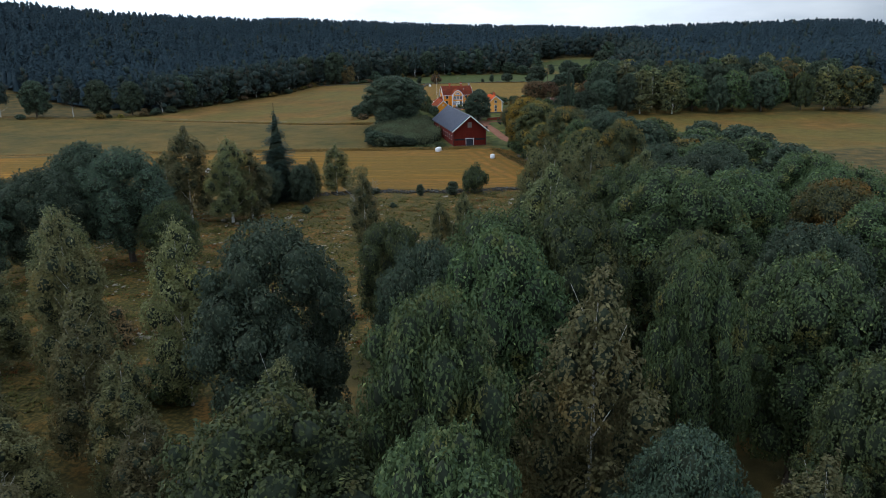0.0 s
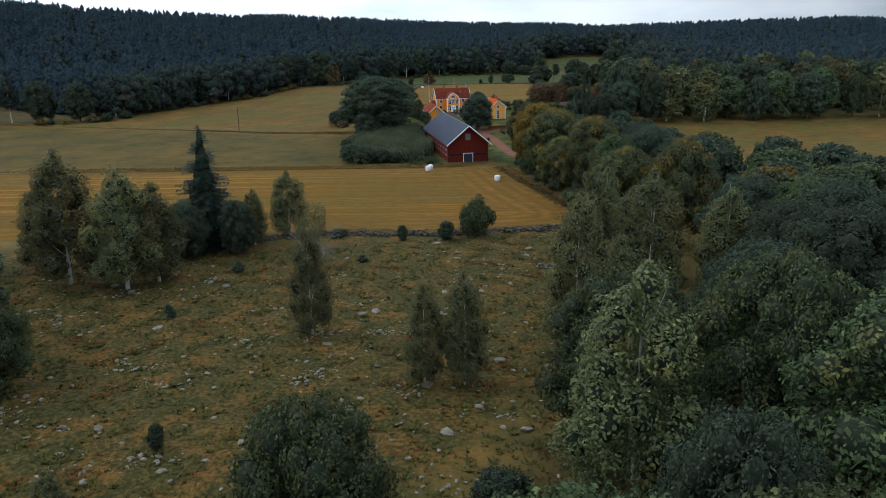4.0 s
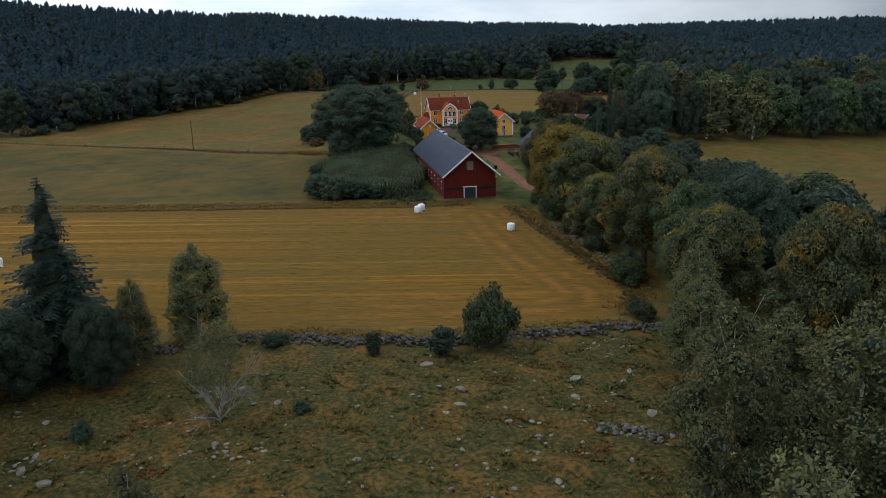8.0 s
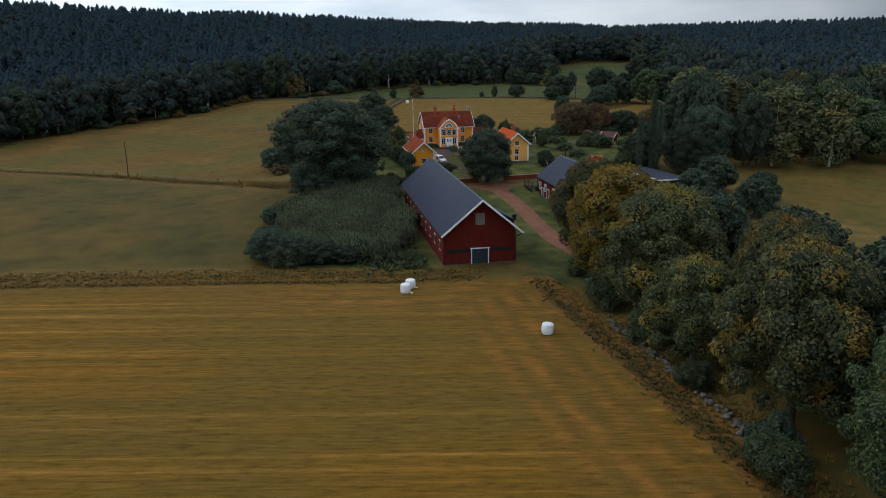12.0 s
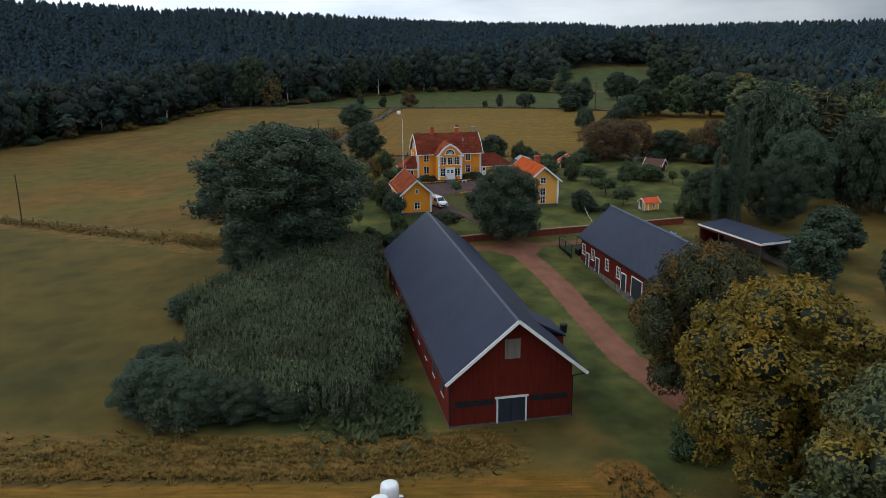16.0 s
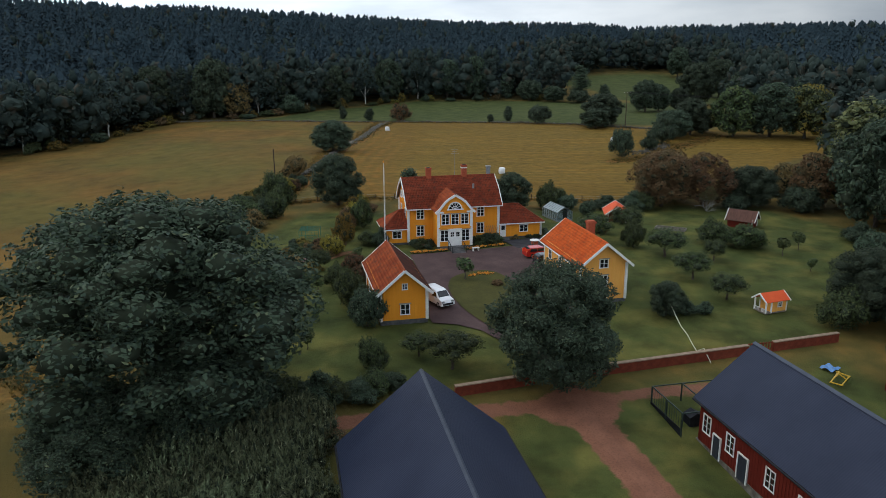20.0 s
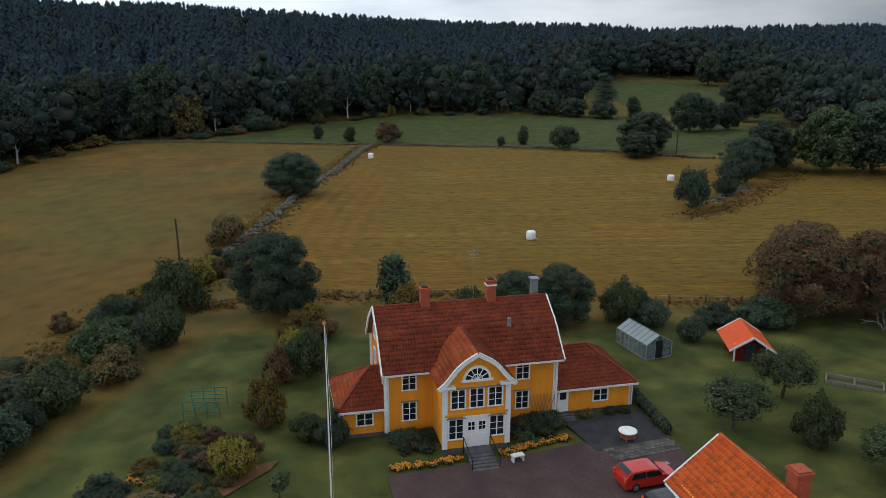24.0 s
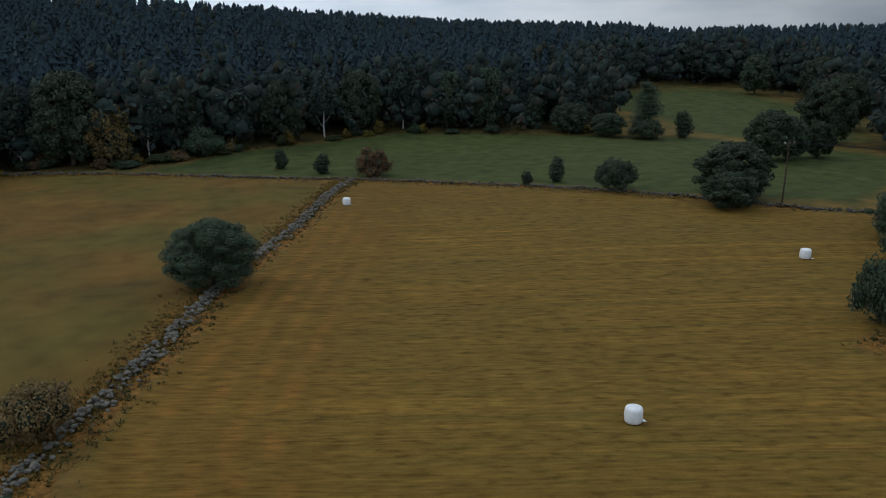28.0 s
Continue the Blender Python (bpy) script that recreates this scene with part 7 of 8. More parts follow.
def dry_wall(name, label, pts, width, height, per_m, singles, seed):
    """A tumbled wall of field stones: the first ones as parts, the rest joined."""
    rng = np.random.default_rng(seed)
    line = smooth_line(pts, 8)
    seg = [np.hypot(*(b - a)) for a, b in zip(line, line[1:])]
    total = sum(seg)
    cx, cy = pts[len(pts) // 2]
    e = thing(name, pose(cx, cy, gz(cx, cy)), label, "stone wall")
    n = int(total * per_m)
    vs, fs, off = [], [], 0
    cum = np.concatenate([[0], np.cumsum(seg)])
    for k in range(n):
        t = rng.random() * total
        i = min(len(seg) - 1, int(np.searchsorted(cum, t) - 1))
        p = line[i] + (line[i + 1] - line[i]) * ((t - cum[i]) / seg[i])
        d = (line[i + 1] - line[i]) / seg[i]
        o = rng.normal() * width * 0.34
        x, y = p[0] - d[1] * o, p[1] + d[0] * o
        lvl = height * max(0.0, 1 - (o / width) ** 2 * 2.2) * (0.75 + 0.25 * math.sin(t * 0.7))
        z = gz(x, y) + rng.random() * lvl * 0.9 + 0.03
        s = 0.26 + 0.46 * rng.random() ** 1.6
        m = pose(x - cx, y - cy, z - gz(cx, cy), rng.uniform(-25, 25), rng.uniform(-25, 25), rng.uniform(0, 360)) @ Matrix.Diagonal((s, s, s, 1))
        if k < singles:
            place_part("stone", STONE_MESHES[k % 6], e, m)
        else:
            v, f = STONE_ARR[k % 6]
            mm = np.array(m)
            vs.append(v @ mm[:3, :3].T + mm[:3, 3])
            fs.append(f + off)
            off += len(v)
    me = np_mesh("stone_rubble", np.concatenate(vs), np.concatenate(fs))
    ob = part_me("stone_rubble", me, STONE, e)
    ob["kind"] = "stuff"
    return e


dry_wall("pasture_wall", "long tumbled grey fieldstone wall between pasture and field", [(-100, -178), (-85, -177), (-73, -174.8), (-61, -173.3), (-50, -176.6), (-41, -178.6), (-30, -179.6), (-14, -180.2), (-6, -183)], 2.6, 0.9, 18, 300, 1)
dry_wall("field_wall", "old grey fieldstone wall between two fields", [(-26, 42), (-20, 63), (-14, 82), (-8, 104), (2, 132), (10, 158), (16, 171)], 1.7, 0.6, 9, 250, 2)
dry_wall("north_wall", "low grey fieldstone wall below the green field", [(-64, 203), (-30, 190), (-6, 181), (17, 172), (36, 160), (52, 149), (73, 131), (88, 117), (104, 110)], 1.2, 0.7, 7, 100, 3)
dry_wall("belt_wall", "low mossy fieldstone wall under the row of maples", [(-7.0, -126), (-6.6, -136), (-6.4, -146), (-6.8, -156), (-8.6, -164)], 1.0, 0.6, 6, 60, 9)
dry_wall("stone_heap", "heap of grey cleared field stones in grass", [(-29.5, -203), (-27, -204), (-24.5, -206)], 1.8, 0.5, 14, 60, 5)
dry_wall("island_heap", "heap of grey cleared stones among bushes", [(62, 73), (70, 77), (80, 84)], 2.4, 1.0, 9, 60, 6)
dry_wall("east_wall", "grey fieldstone wall along the eastern field", [(24, -150), (36, -128), (48, -112), (60, -100), (68, -92)], 1.4, 0.9, 7, 60, 7)

rng = np.random.default_rng(12)
for k in range(230):
    x, y = rng.uniform(-105, -18), rng.uniform(-262, -184)
    s = 0.28 + 1.0 * rng.random() ** 3.5
    e = new("boulder", BOULDERS[k % 5])
    e.matrix_basis = pose(x, y, gz(x, y) + 0.12 * s, rng.uniform(-10, 10), rng.uniform(-10, 10), rng.uniform(0, 360)) @ Matrix.Diagonal((s * 1.25, s, s * 0.8, 1))
    tagged(e, "pale lichen-covered boulder in rough grass" if s < 1 else "large pale boulder in rough pasture grass", "boulder", "boulders in the pasture")
vs, fs, off = [], [], 0
spots = np.stack([rng.uniform(-118, -16, 70), rng.uniform(-275, -184, 70)], -1)
for k in range(3200):
    x, y = (rng.uniform(-120, -15), rng.uniform(-275, -182)) if k % 3 == 0 else spots[int(rng.integers(70))] + rng.normal(size=2) * (1.7, 1.2)
    s = 0.14 + 0.42 * rng.random() ** 2
    v, f = STONE_ARR[k % 6]
    m = np.array(pose(x, y, gz(x, y) + 0.02, rng.uniform(-15, 15), rng.uniform(-15, 15), rng.uniform(0, 360)))
    vs.append((v * s * np.array([1.2, 1, 0.8])) @ m[:3, :3].T + m[:3, 3])
    fs.append(f + off)
    off += len(v)
me = np_mesh("loose_stones", np.concatenate(vs), np.concatenate(fs))
me.materials.append(PALE_STONE)
tagged(new("loose_stones", me), "small pale stones scattered over the pasture", "stones", kind="stuff")


def grass_tufts(name, label, material, places, size, seed):
    """Fans of blades at the places."""
    rng = np.random.default_rng(seed)
    p = np.asarray(places)
    n, b = len(p), 7
    z = ground(p[:, 0], p[:, 1]) - 0.05
    a = rng.uniform(0, 2 * math.pi, (n, b))
    s = size * (0.5 + rng.random((n, 1))) * (0.7 + 0.6 * rng.random((n, b)))
    base = np.stack([p[:, 0, None] + 0.25 * s * np.cos(a), p[:, 1, None] + 0.25 * s * np.sin(a), np.repeat(z[:, None], b, 1)], -1)
    side = np.stack([-np.sin(a), np.cos(a), np.zeros_like(a)], -1) * (0.3 * s)[..., None]
    tip = base + np.stack([np.cos(a) * s * 0.9, np.sin(a) * s * 0.9, s * (0.5 + 0.5 * rng.random((n, b)))], -1)
    v = np.stack([base - side, base + side, tip], 2).reshape(-1, 3)
    me = np_mesh(name, v, np.arange(len(v)).reshape(-1, 3))
    me.materials.append(material)
    return tagged(new(name, me), label, "grass", kind="stuff")


rng = np.random.default_rng(14)
grass_tufts("pasture_tufts", "rough green-brown grass tussocks on the pasture", TUFT, np.stack([rng.uniform(-130, -12, 24000), rng.uniform(-285, -182, 24000)], -1), 0.28, 1)
c = np.stack([rng.uniform(-115, -18, 120), rng.uniform(-275, -186, 120)], -1)
k = rng.integers(0, 120, 6500)
grass_tufts("bracken_patches", "red-brown bracken patches in the pasture", HEATHER, c[k] + rng.normal(size=(6500, 2)) * np.array([1.5, 0.7]), 0.2, 2)


edges = np.concatenate([along(VERGE, 2600, 1.6, 3), along([(-20, -103.4), (-31, -103.6), (-52, -99), (-77, -94.6), (-102, -89.8), (-140, -82.4)], 1500, 0.4, 4),
                        along([(-240, 81), (-132, 27), (-88, 3), (-70, -10), (-53, -25), (-46, -32)], 1800, 1.4, 5), along([(-30, 38), (-21, 62), (-9.5, 104), (9, 158), (15, 170)], 2400, 1.3, 6),
                        along([(-8, -113), (-7, -128), (-6, -142), (-5.5, -156), (-7, -166), (-14, -173)], 1100, 1.2, 7), along([(-100, -176), (-61, -171.4), (-41, -176.6), (-16, -177.6)], 1400, 0.9, 8),
                        along([(-64, 201), (-30, 188), (16, 170), (52, 147), (73, 129), (100, 111)], 900, 0.9, 9), along([(58, 66), (66, 70), (80, 80), (100, 92)], 350, 1.4, 10), along([(-26, 38), (-14, 39), (5, 36), (33, 27.5), (45, 25)], 900, 0.9, 11), along([(-46, -8), (-41.5, 16), (-36, 28.5), (-31, 39), (-25.5, 46)], 3200, 2.4, 12)])
grass_tufts("dry_margins", "tall dry orange-brown grass along field edges", DRYGRASS, np.concatenate([edges, edges + np.random.default_rng(5).normal(size=edges.shape) * 0.6]), 0.24, 12)
scrub = np.concatenate([along(FIELD_WALL, 3600, 1.5, 21), along(DITCH, 1200, 1.0, 22), along(NORTH_WALL, 1400, 1.0, 23), along(GARDEN_WEST, 2200, 2.4, 24), along(VERGE, 1300, 1.6, 25), along(GARDEN_NORTH, 900, 0.8, 26), along(ISLAND_EDGE, 900, 1.6, 27), along(BELT, 1600, 1.0, 28), along(WOOD_EDGE, 3000, 2.0, 29)])
grass_tufts("rough_margins", "rank olive-brown grass along walls and ditches", TUFT, scrub, 0.26, 15)
wp = np.concatenate([np.random.default_rng(31).normal(size=(1100, 2)) * (2.6, 2.6) + (-28, -92.5), np.random.default_rng(32).normal(size=(700, 2)) * (3.0, 1.8) + (-25.5, -49)])
grass_tufts("weeds", "rank green weeds and nettles beside the barn", LEAF_GARDEN, wp[(wp[:, 0] < -24.6)], 0.55, 13)


# ---- red garden wall ----
def garden_wall(x0, y0, x1, y1):
    e = thing("garden_wall", pose(x0, y0, gz(x0, y0)), "low red-brown brick garden wall with pale coping", "wall", "garden walls")
    n = max(1, int(math.hypot(x1 - x0, y1 - y0) / 2.6))
    for k in range(n):
        a = Vector((x0, y0, 0)).lerp(Vector((x1, y1, 0)), k / n)
        b = Vector((x0, y0, 0)).lerp(Vector((x1, y1, 0)), (k + 1) / n)
        za, zb = gz(a.x, a.y) - gz(x0, y0), gz(b.x, b.y) - gz(x0, y0)
        d = (b - a).normalized()
        s = Vector((-d.y, d.x, 0))
        for nm, w, lo, hi, mt in (("wall_panel", 0.16, -0.3, 1.0, BRICK_WALL), ("coping", 0.24, 1.0, 1.1, COPING)):
            bm = bmesh.new()
            v = [bm.verts.new(Vector((p.x - x0, p.y - y0, z + h)) + s * w * sg) for p, z in ((a, za), (b, zb)) for h in (lo, hi) for sg in (-1, 1)]
            for f in ((0, 1, 3, 2), (4, 6, 7, 5), (0, 4, 5, 1), (2, 3, 7, 6), (0, 2, 6, 4), (1, 5, 7, 3)):
                bm.faces.new([v[i] for i in f])
            bmesh.ops.recalc_face_normals(bm, faces=bm.faces)
            part(nm, bm, mt, e)
    return e


BRICK_WALL = plain("red_brown_wall", (0.13, 0.028, 0.016), (0.2, 0.05, 0.026), 2.0, 0.9)
COPING = plain("pale_coping", (0.2, 0.14, 0.1), (0.32, 0.24, 0.17), 2.0, 0.9)
garden_wall(-10.4, -43.3, -2.4, -42.5)
garden_wall(3.8, -42.2, 21.5, -41.0)
garden_wall(24.6, -40.8, 33, -40.2)
g = thing("garden_gate", pose(23.0, -40.9, gz(23, -40.9)), "red-brown wooden garden gate in the wall", "gate")
for k in range(9):
    bm = bmesh.new()
    box(bm, -1.4 + k * 0.34, -1.28 + k * 0.34, -0.03, 0.03, 0.05, 1.15)
    part("gate_board", bm, BRICK_WALL, g)
for z in (0.3, 0.95):
    bm = bmesh.new()
    box(bm, -1.5, 1.5, 0.03, 0.09, z, z + 0.1)
    part("gate_rail", bm, BRICK_WALL, g)


# ---- poles and wires ----
def utility_pole(x, y, h, arm=True):
    e = thing("utility_pole", pose(x, y, gz(x, y) - 0.3), "brown wooden utility pole standing in field", "utility pole", "utility poles")
    bm = bmesh.new()
    tube(bm, [(0, 0, 0), (0.05, 0, h * 0.5), (0, 0.03, h)], [0.17, 0.14, 0.11], 9)
    part("pole", bm, POLE_WOOD, e)
    if arm:
        bm = bmesh.new()
        box(bm, -1.1, 1.1, -0.2, -0.1, h - 0.6, h - 0.45)
        a = part("crossarm", bm, POLE_WOOD, e)
        for k in (-0.95, 0, 0.95):
            bm = bmesh.new()
            lathe(bm, [(0.03, 0), (0.07, 0.05), (0.05, 0.12), (0.07, 0.17), (0.03, 0.24)], 8)
            bmesh.ops.translate(bm, vec=(k, -0.15, h - 0.45), verts=bm.verts)
            part("insulator", bm, WHITE, a)
    return e


utility_pole(-86.7, 3.0, 9.7, False)
utility_pole(-25.4, 43.5, 9.9, False)
utility_pole(84.9, 120.6, 11.6)
utility_pole(160, 92, 11.0)


def wire(a, b, sag):
    bm = bmesh.new()
    a, b = Vector(a), Vector(b)
    pts = [a.lerp(b, k / 12) - Vector((0, 0, sag * 4 * (k / 12) * (1 - k / 12))) for k in range(13)]
    o = Vector(pts[0])
    tube(bm, [p - o for p in pts], [0.022] * 13, 4)
    e = thing("power_line", Matrix.Translation(o), "thin dark overhead line between wooden poles", "power line", "overhead lines")
    part("cable", bm, BLACK, e)


for d in (-0.95, 0, 0.95):
    wire((84.9 + d, 120.5, gz(85, 120.6) + 11.1), (160 + d, 92, gz(160, 92) + 10.5), 1.1)
fp = thing("flagpole", pose(-11.7, -9.0, gz(-11.7, -9) - 0.1), "tall white flagpole on the lawn, no flag", "flagpole")
bm = bmesh.new()
tube(bm, [(0, 0, 0), (0, 0, 7), (0, 0, 14.7)], [0.06, 0.045, 0.026], 10)
part("pole", bm, WHITE, fp)
bm = bmesh.new()
lathe(bm, [(0.02, 14.7), (0.08, 14.76), (0.1, 14.86), (0.07, 14.94), (0.02, 14.98)], 10)
part("finial", bm, PETAL, fp, "golden ball finial")
bm = bmesh.new()
tube(bm, [(0.12, 0, 1.2), (0.14, 0, 8), (0.07, 0, 14.5)], [0.012] * 3, 4)
part("halyard", bm, WHITE, fp)


# ---- vehicles ----
def vehicle(name, label, m, side, wid, body_mat, glass_polys, wheels, screens, plate_z):
    """A car from its side outline (x forward, z up)."""
    e = thing(name, m, label, "van" if "van" in name else "car", "parked vehicles")
    bm = bmesh.new()
    n = len(side)
    rings = []
    for y, sh in ((-1, 0.93), (-0.94, 0.985), (-0.5, 1.0), (0.5, 1.0), (0.94, 0.985), (1, 0.93)):
        ring = []
        for x, z in side:
            tuck = 1 - 0.16 * max(0.0, (z - 0.95)) / 0.7
            ring.append(bm.verts.new((x * (0.97 + 0.03 * sh), y * wid / 2 * tuck, 0.25 + (z - 0.25) * sh)))
        rings.append(ring)
    for a, b in zip(rings, rings[1:]):
        for i in range(n):
            j = (i + 1) % n
            bm.faces.new((a[i], a[j], b[j], b[i]))
    bm.faces.new(rings[0][::-1])
    bm.faces.new(rings[-1])
    bmesh.ops.recalc_face_normals(bm, faces=bm.faces)
    part("body", bm, body_mat, e)
    for poly in glass_polys:
        for sg in (-1, 1):
            bm = bmesh.new()
            pts = [(x, sg * (wid / 2 * (1 - 0.16 * max(0.0, (z - 0.95)) / 0.7) + 0.006), z) for x, z in poly]
            prism(bm, pts, (0, -sg * 0.02, 0))
            part("side_window", bm, GLASS, e)
    for (xa, za), (xb, zb), nm in screens:
        bm = bmesh.new()
        w = wid / 2 * 0.8
        d = Vector((zb - za, 0, -(xb - xa))).normalized() * 0.012
        if d.z < 0:
            d = -d
        pts = [Vector((xa, -w, za)) + d, Vector((xa, w, za)) + d, Vector((xb, w * 0.9, zb)) + d, Vector((xb, -w * 0.9, zb)) + d]
        prism(bm, pts, d)
        part(nm, bm, GLASS, e)
    for x in wheels:
        for sg in (-1, 1):
            bm = bmesh.new()
            lathe(bm, [(0.2, -0.1), (0.3, -0.11), (0.33, -0.06), (0.33, 0.06), (0.3, 0.11), (0.2, 0.1)], 18)
            bmesh.ops.transform(bm, matrix=pose(x, sg * (wid / 2 - 0.09), 0.33, 90), verts=bm.verts)
            w = part("tyre", bm, RUBBER, e)
            bm = bmesh.new()
            lathe(bm, [(0.05, -0.115), (0.2, -0.11), (0.21, 0.11), (0.05, 0.115)], 14)
            bmesh.ops.transform(bm, matrix=pose(x, sg * (wid / 2 - 0.09), 0.33, 90), verts=bm.verts)
            part("rim", bm, GREY_METAL, w)
    xf, xr = max(x for x, z in side), min(x for x, z in side)
    for sg in (-1, 1):
        bm = bmesh.new()
        box(bm, xf - 0.22, xf - 0.02, sg * wid * 0.36 - 0.18, sg * wid * 0.36 + 0.18, 0.66, 0.84)
        part("headlight", bm, GREY_METAL, e, "clear headlight")
        bm = bmesh.new()
        box(bm, xr - 0.01, xr + 0.1, sg * wid * 0.42 - 0.09, sg * wid * 0.42 + 0.09, 0.8, 1.15)
        part("tail_light", bm, TIN_RED, e, "red tail light")
        bm = bmesh.new()
        box(bm, xf - 1.55, xf - 1.4, sg * (wid / 2 + 0.02) - 0.1, sg * (wid / 2 + 0.02) + 0.1, 0.98, 1.12)
        part("wing_mirror", bm, body_mat, e)
    bm = bmesh.new()
    box(bm, xf - 0.03, xf + 0.02, -0.7, 0.7, 0.36, 0.58)
    part("bumper_grille", bm, BLACK, e)
    return e


VAN_SIDE = [(-2.15, 0.3), (-2.2, 1.0), (-2.12, 1.75), (-1.9, 1.86), (0.2, 1.86), (0.75, 1.72), (1.35, 1.12), (2.0, 0.92), (2.18, 0.65), (2.2, 0.3)]
vehicle("delivery_van", "white delivery van parked beside the yellow wing house", pose(-7.35, -22.0, gz(-7.3, -22) + 0.12, 0, 0, -70), VAN_SIDE, 1.82, CAR_WHITE, [[(0.0, 1.08), (1.1, 1.08), (0.68, 1.6), (0.0, 1.62)]], (-1.35, 1.4), [((1.32, 1.13), (0.77, 1.7), "windscreen")], 0.5)
CAR_SIDE = [(-2.15, 0.3), (-2.2, 0.9), (-2.0, 1.3), (-1.6, 1.5), (0.0, 1.52), (0.45, 1.45), (1.05, 1.0), (1.95, 0.85), (2.2, 0.62), (2.2, 0.3)]
vehicle("red_car", "red estate car parked on the gravel courtyard", pose(10.6, -7.0, gz(10.6, -7) + 0.1, 0, 0, 4), CAR_SIDE, 1.8, CAR_RED, [[(-1.75, 1.0), (-0.6, 1.0), (-0.6, 1.4), (-1.5, 1.38)], [(-0.5, 1.0), (0.75, 1.0), (0.4, 1.36), (-0.5, 1.4)]], (-1.35, 1.4), [((1.02, 1.02), (0.47, 1.44), "windscreen"), ((-1.98, 1.3), (-1.62, 1.49), "rear_window")], 0.5)
vehicle("black_car", "black car parked against the east wing house", pose(10.9, -10.6, gz(10.9, -10.6) + 0.1, 0, 0, 5), CAR_SIDE, 1.78, CAR_BLACK, [[(-1.75, 1.0), (0.75, 1.0), (0.4, 1.36), (-1.5, 1.38)]], (-1.35, 1.4), [((1.02, 1.02), (0.47, 1.44), "windscreen"), ((-1.98, 1.3), (-1.62, 1.49), "rear_window")], 0.5)


# ---- garden buildings ----
def playhouse():
    e = thing("playhouse", pose(31.0, -31.4, gz(31, -31.4), 0, 0, 8), "small yellow playhouse with red tin roof on lawn", "playhouse")
    bm = bmesh.new()
    box(bm, -0.9, 1.3, -0.9, 0.9, 0.15, 1.55)
    part("wall_body", bm, OCHRE_PALE, e)
    bm = bmesh.new()
    box(bm, -1.75, 1.35, -0.95, 0.95, 0.0, 0.15)
    part("floor_deck", bm, OLD_WOOD, e)
    for sg in (-1, 1):
        bm = bmesh.new()
        slab(bm, [(-1.95, 0, 2.35), (1.55, 0, 2.35), (1.55, sg * 1.2, 1.5), (-1.95, sg * 1.2, 1.5)], 0.07)
        part("roof_slope", bm, TIN_RED, e, "bright red tin roof slope")
        for x in (-1.98, 1.58):
            bm = bmesh.new()
            beam(bm, (x, 0, 2.3), (x, sg * 1.22, 1.45), 0.08, 0.16)
            part("bargeboard", bm, WHITE, e)
        for x in (-1.7, -0.9, 1.3):
            bm = bmesh.new()
            box(bm, x - 0.07, x + 0.07, sg * 0.9 - 0.07, sg * 0.9 + 0.07, 0.1, 1.6)
            part("post", bm, WHITE, e)
    for x in (-0.9, 1.25):
        bm = bmesh.new()
        prism(bm, [(x, -0.9, 1.55), (x, 0.9, 1.55), (x, 0, 2.25)], (0.06, 0, 0))
        part("gable", bm, OCHRE_PALE, e)
    bm = bmesh.new()
    box(bm, -1.72, -1.68, -0.9, -0.2, 0.5, 0.58)
    box(bm, -1.72, -1.68, 0.2, 0.9, 0.5, 0.58)
    for k in range(4):
        for s in (-1, 1):
            box(bm, -1.72, -1.68, s * (0.28 + k * 0.18) - 0.02, s * (0.28 + k * 0.18) + 0.02, 0.1, 0.55)
    part("veranda_rail", bm, WHITE, e)
    window(e, face_m(0.3, -0.92, 0.75), 0.5, 0.5, 2, 2, hood=False)


playhouse()


def greenhouse():
    e = thing("greenhouse", pose(22.0, 15.6, gz(22, 15.6), 0, 0, 8), "glass greenhouse with grey metal frame on lawn", "greenhouse")
    W, L, h, r = 1.5, 2.6, 1.6, 2.5
    bm = bmesh.new()
    box(bm, -W, W, -L, L, 0, 0.22)
    part("base_wall", bm, GREY_METAL, e)
    for k in range(8):
        y = -L + k * 2 * L / 7
        bm = bmesh.new()
        for s in (-1, 1):
            beam(bm, (s * W, y, 0.2), (s * W, y, h), 0.05, 0.05)
            beam(bm, (s * W, y, h), (0, y, r), 0.05, 0.05)
        part("frame_rib", bm, GREY_METAL, e)
        if k < 7:
            for s in (-1, 1):
                bm = bmesh.new()
                box(bm, s * W - 0.008, s * W + 0.008, y + 0.03, y + 2 * L / 7 - 0.03, 0.24, h)
                part("side_pane", bm, GLASSHOUSE, e)
                bm = bmesh.new()
                slab(bm, [(s * W, y + 0.03, h), (0.0, y + 0.03, r), (0.0, y + 2 * L / 7 - 0.03, r), (s * W, y + 2 * L / 7 - 0.03, h)], 0.012)
                part("roof_pane", bm, ROOFPANE, e)
    for y in (-L, L):
        for x0, x1 in ((-W, -0.45), (0.45, W)):
            bm = bmesh.new()
            prism(bm, [(x0, y, 0.22), (x1, y, 0.22), (x1, y, h + (r - h) * (1 - abs(x1) / W)), (x0, y, h + (r - h) * (1 - abs(x0) / W))], (0, 0.012, 0))
            part("end_pane", bm, GLASSHOUSE, e)
    bm = bmesh.new()
    box(bm, -0.42, 0.42, -L - 0.02, -L + 0.01, 0.1, 1.95)
    part("door", bm, GLASS, e)
    bm = bmesh.new()
    for y in (-L, L):
        beam(bm, (0, -L, r), (0, L, r), 0.07, 0.07)
    for s in (-1, 1):
        beam(bm, (s * W, -L, h), (s * W, L, h), 0.06, 0.06)
    part("ridge_bar", bm, GREY_METAL, e)


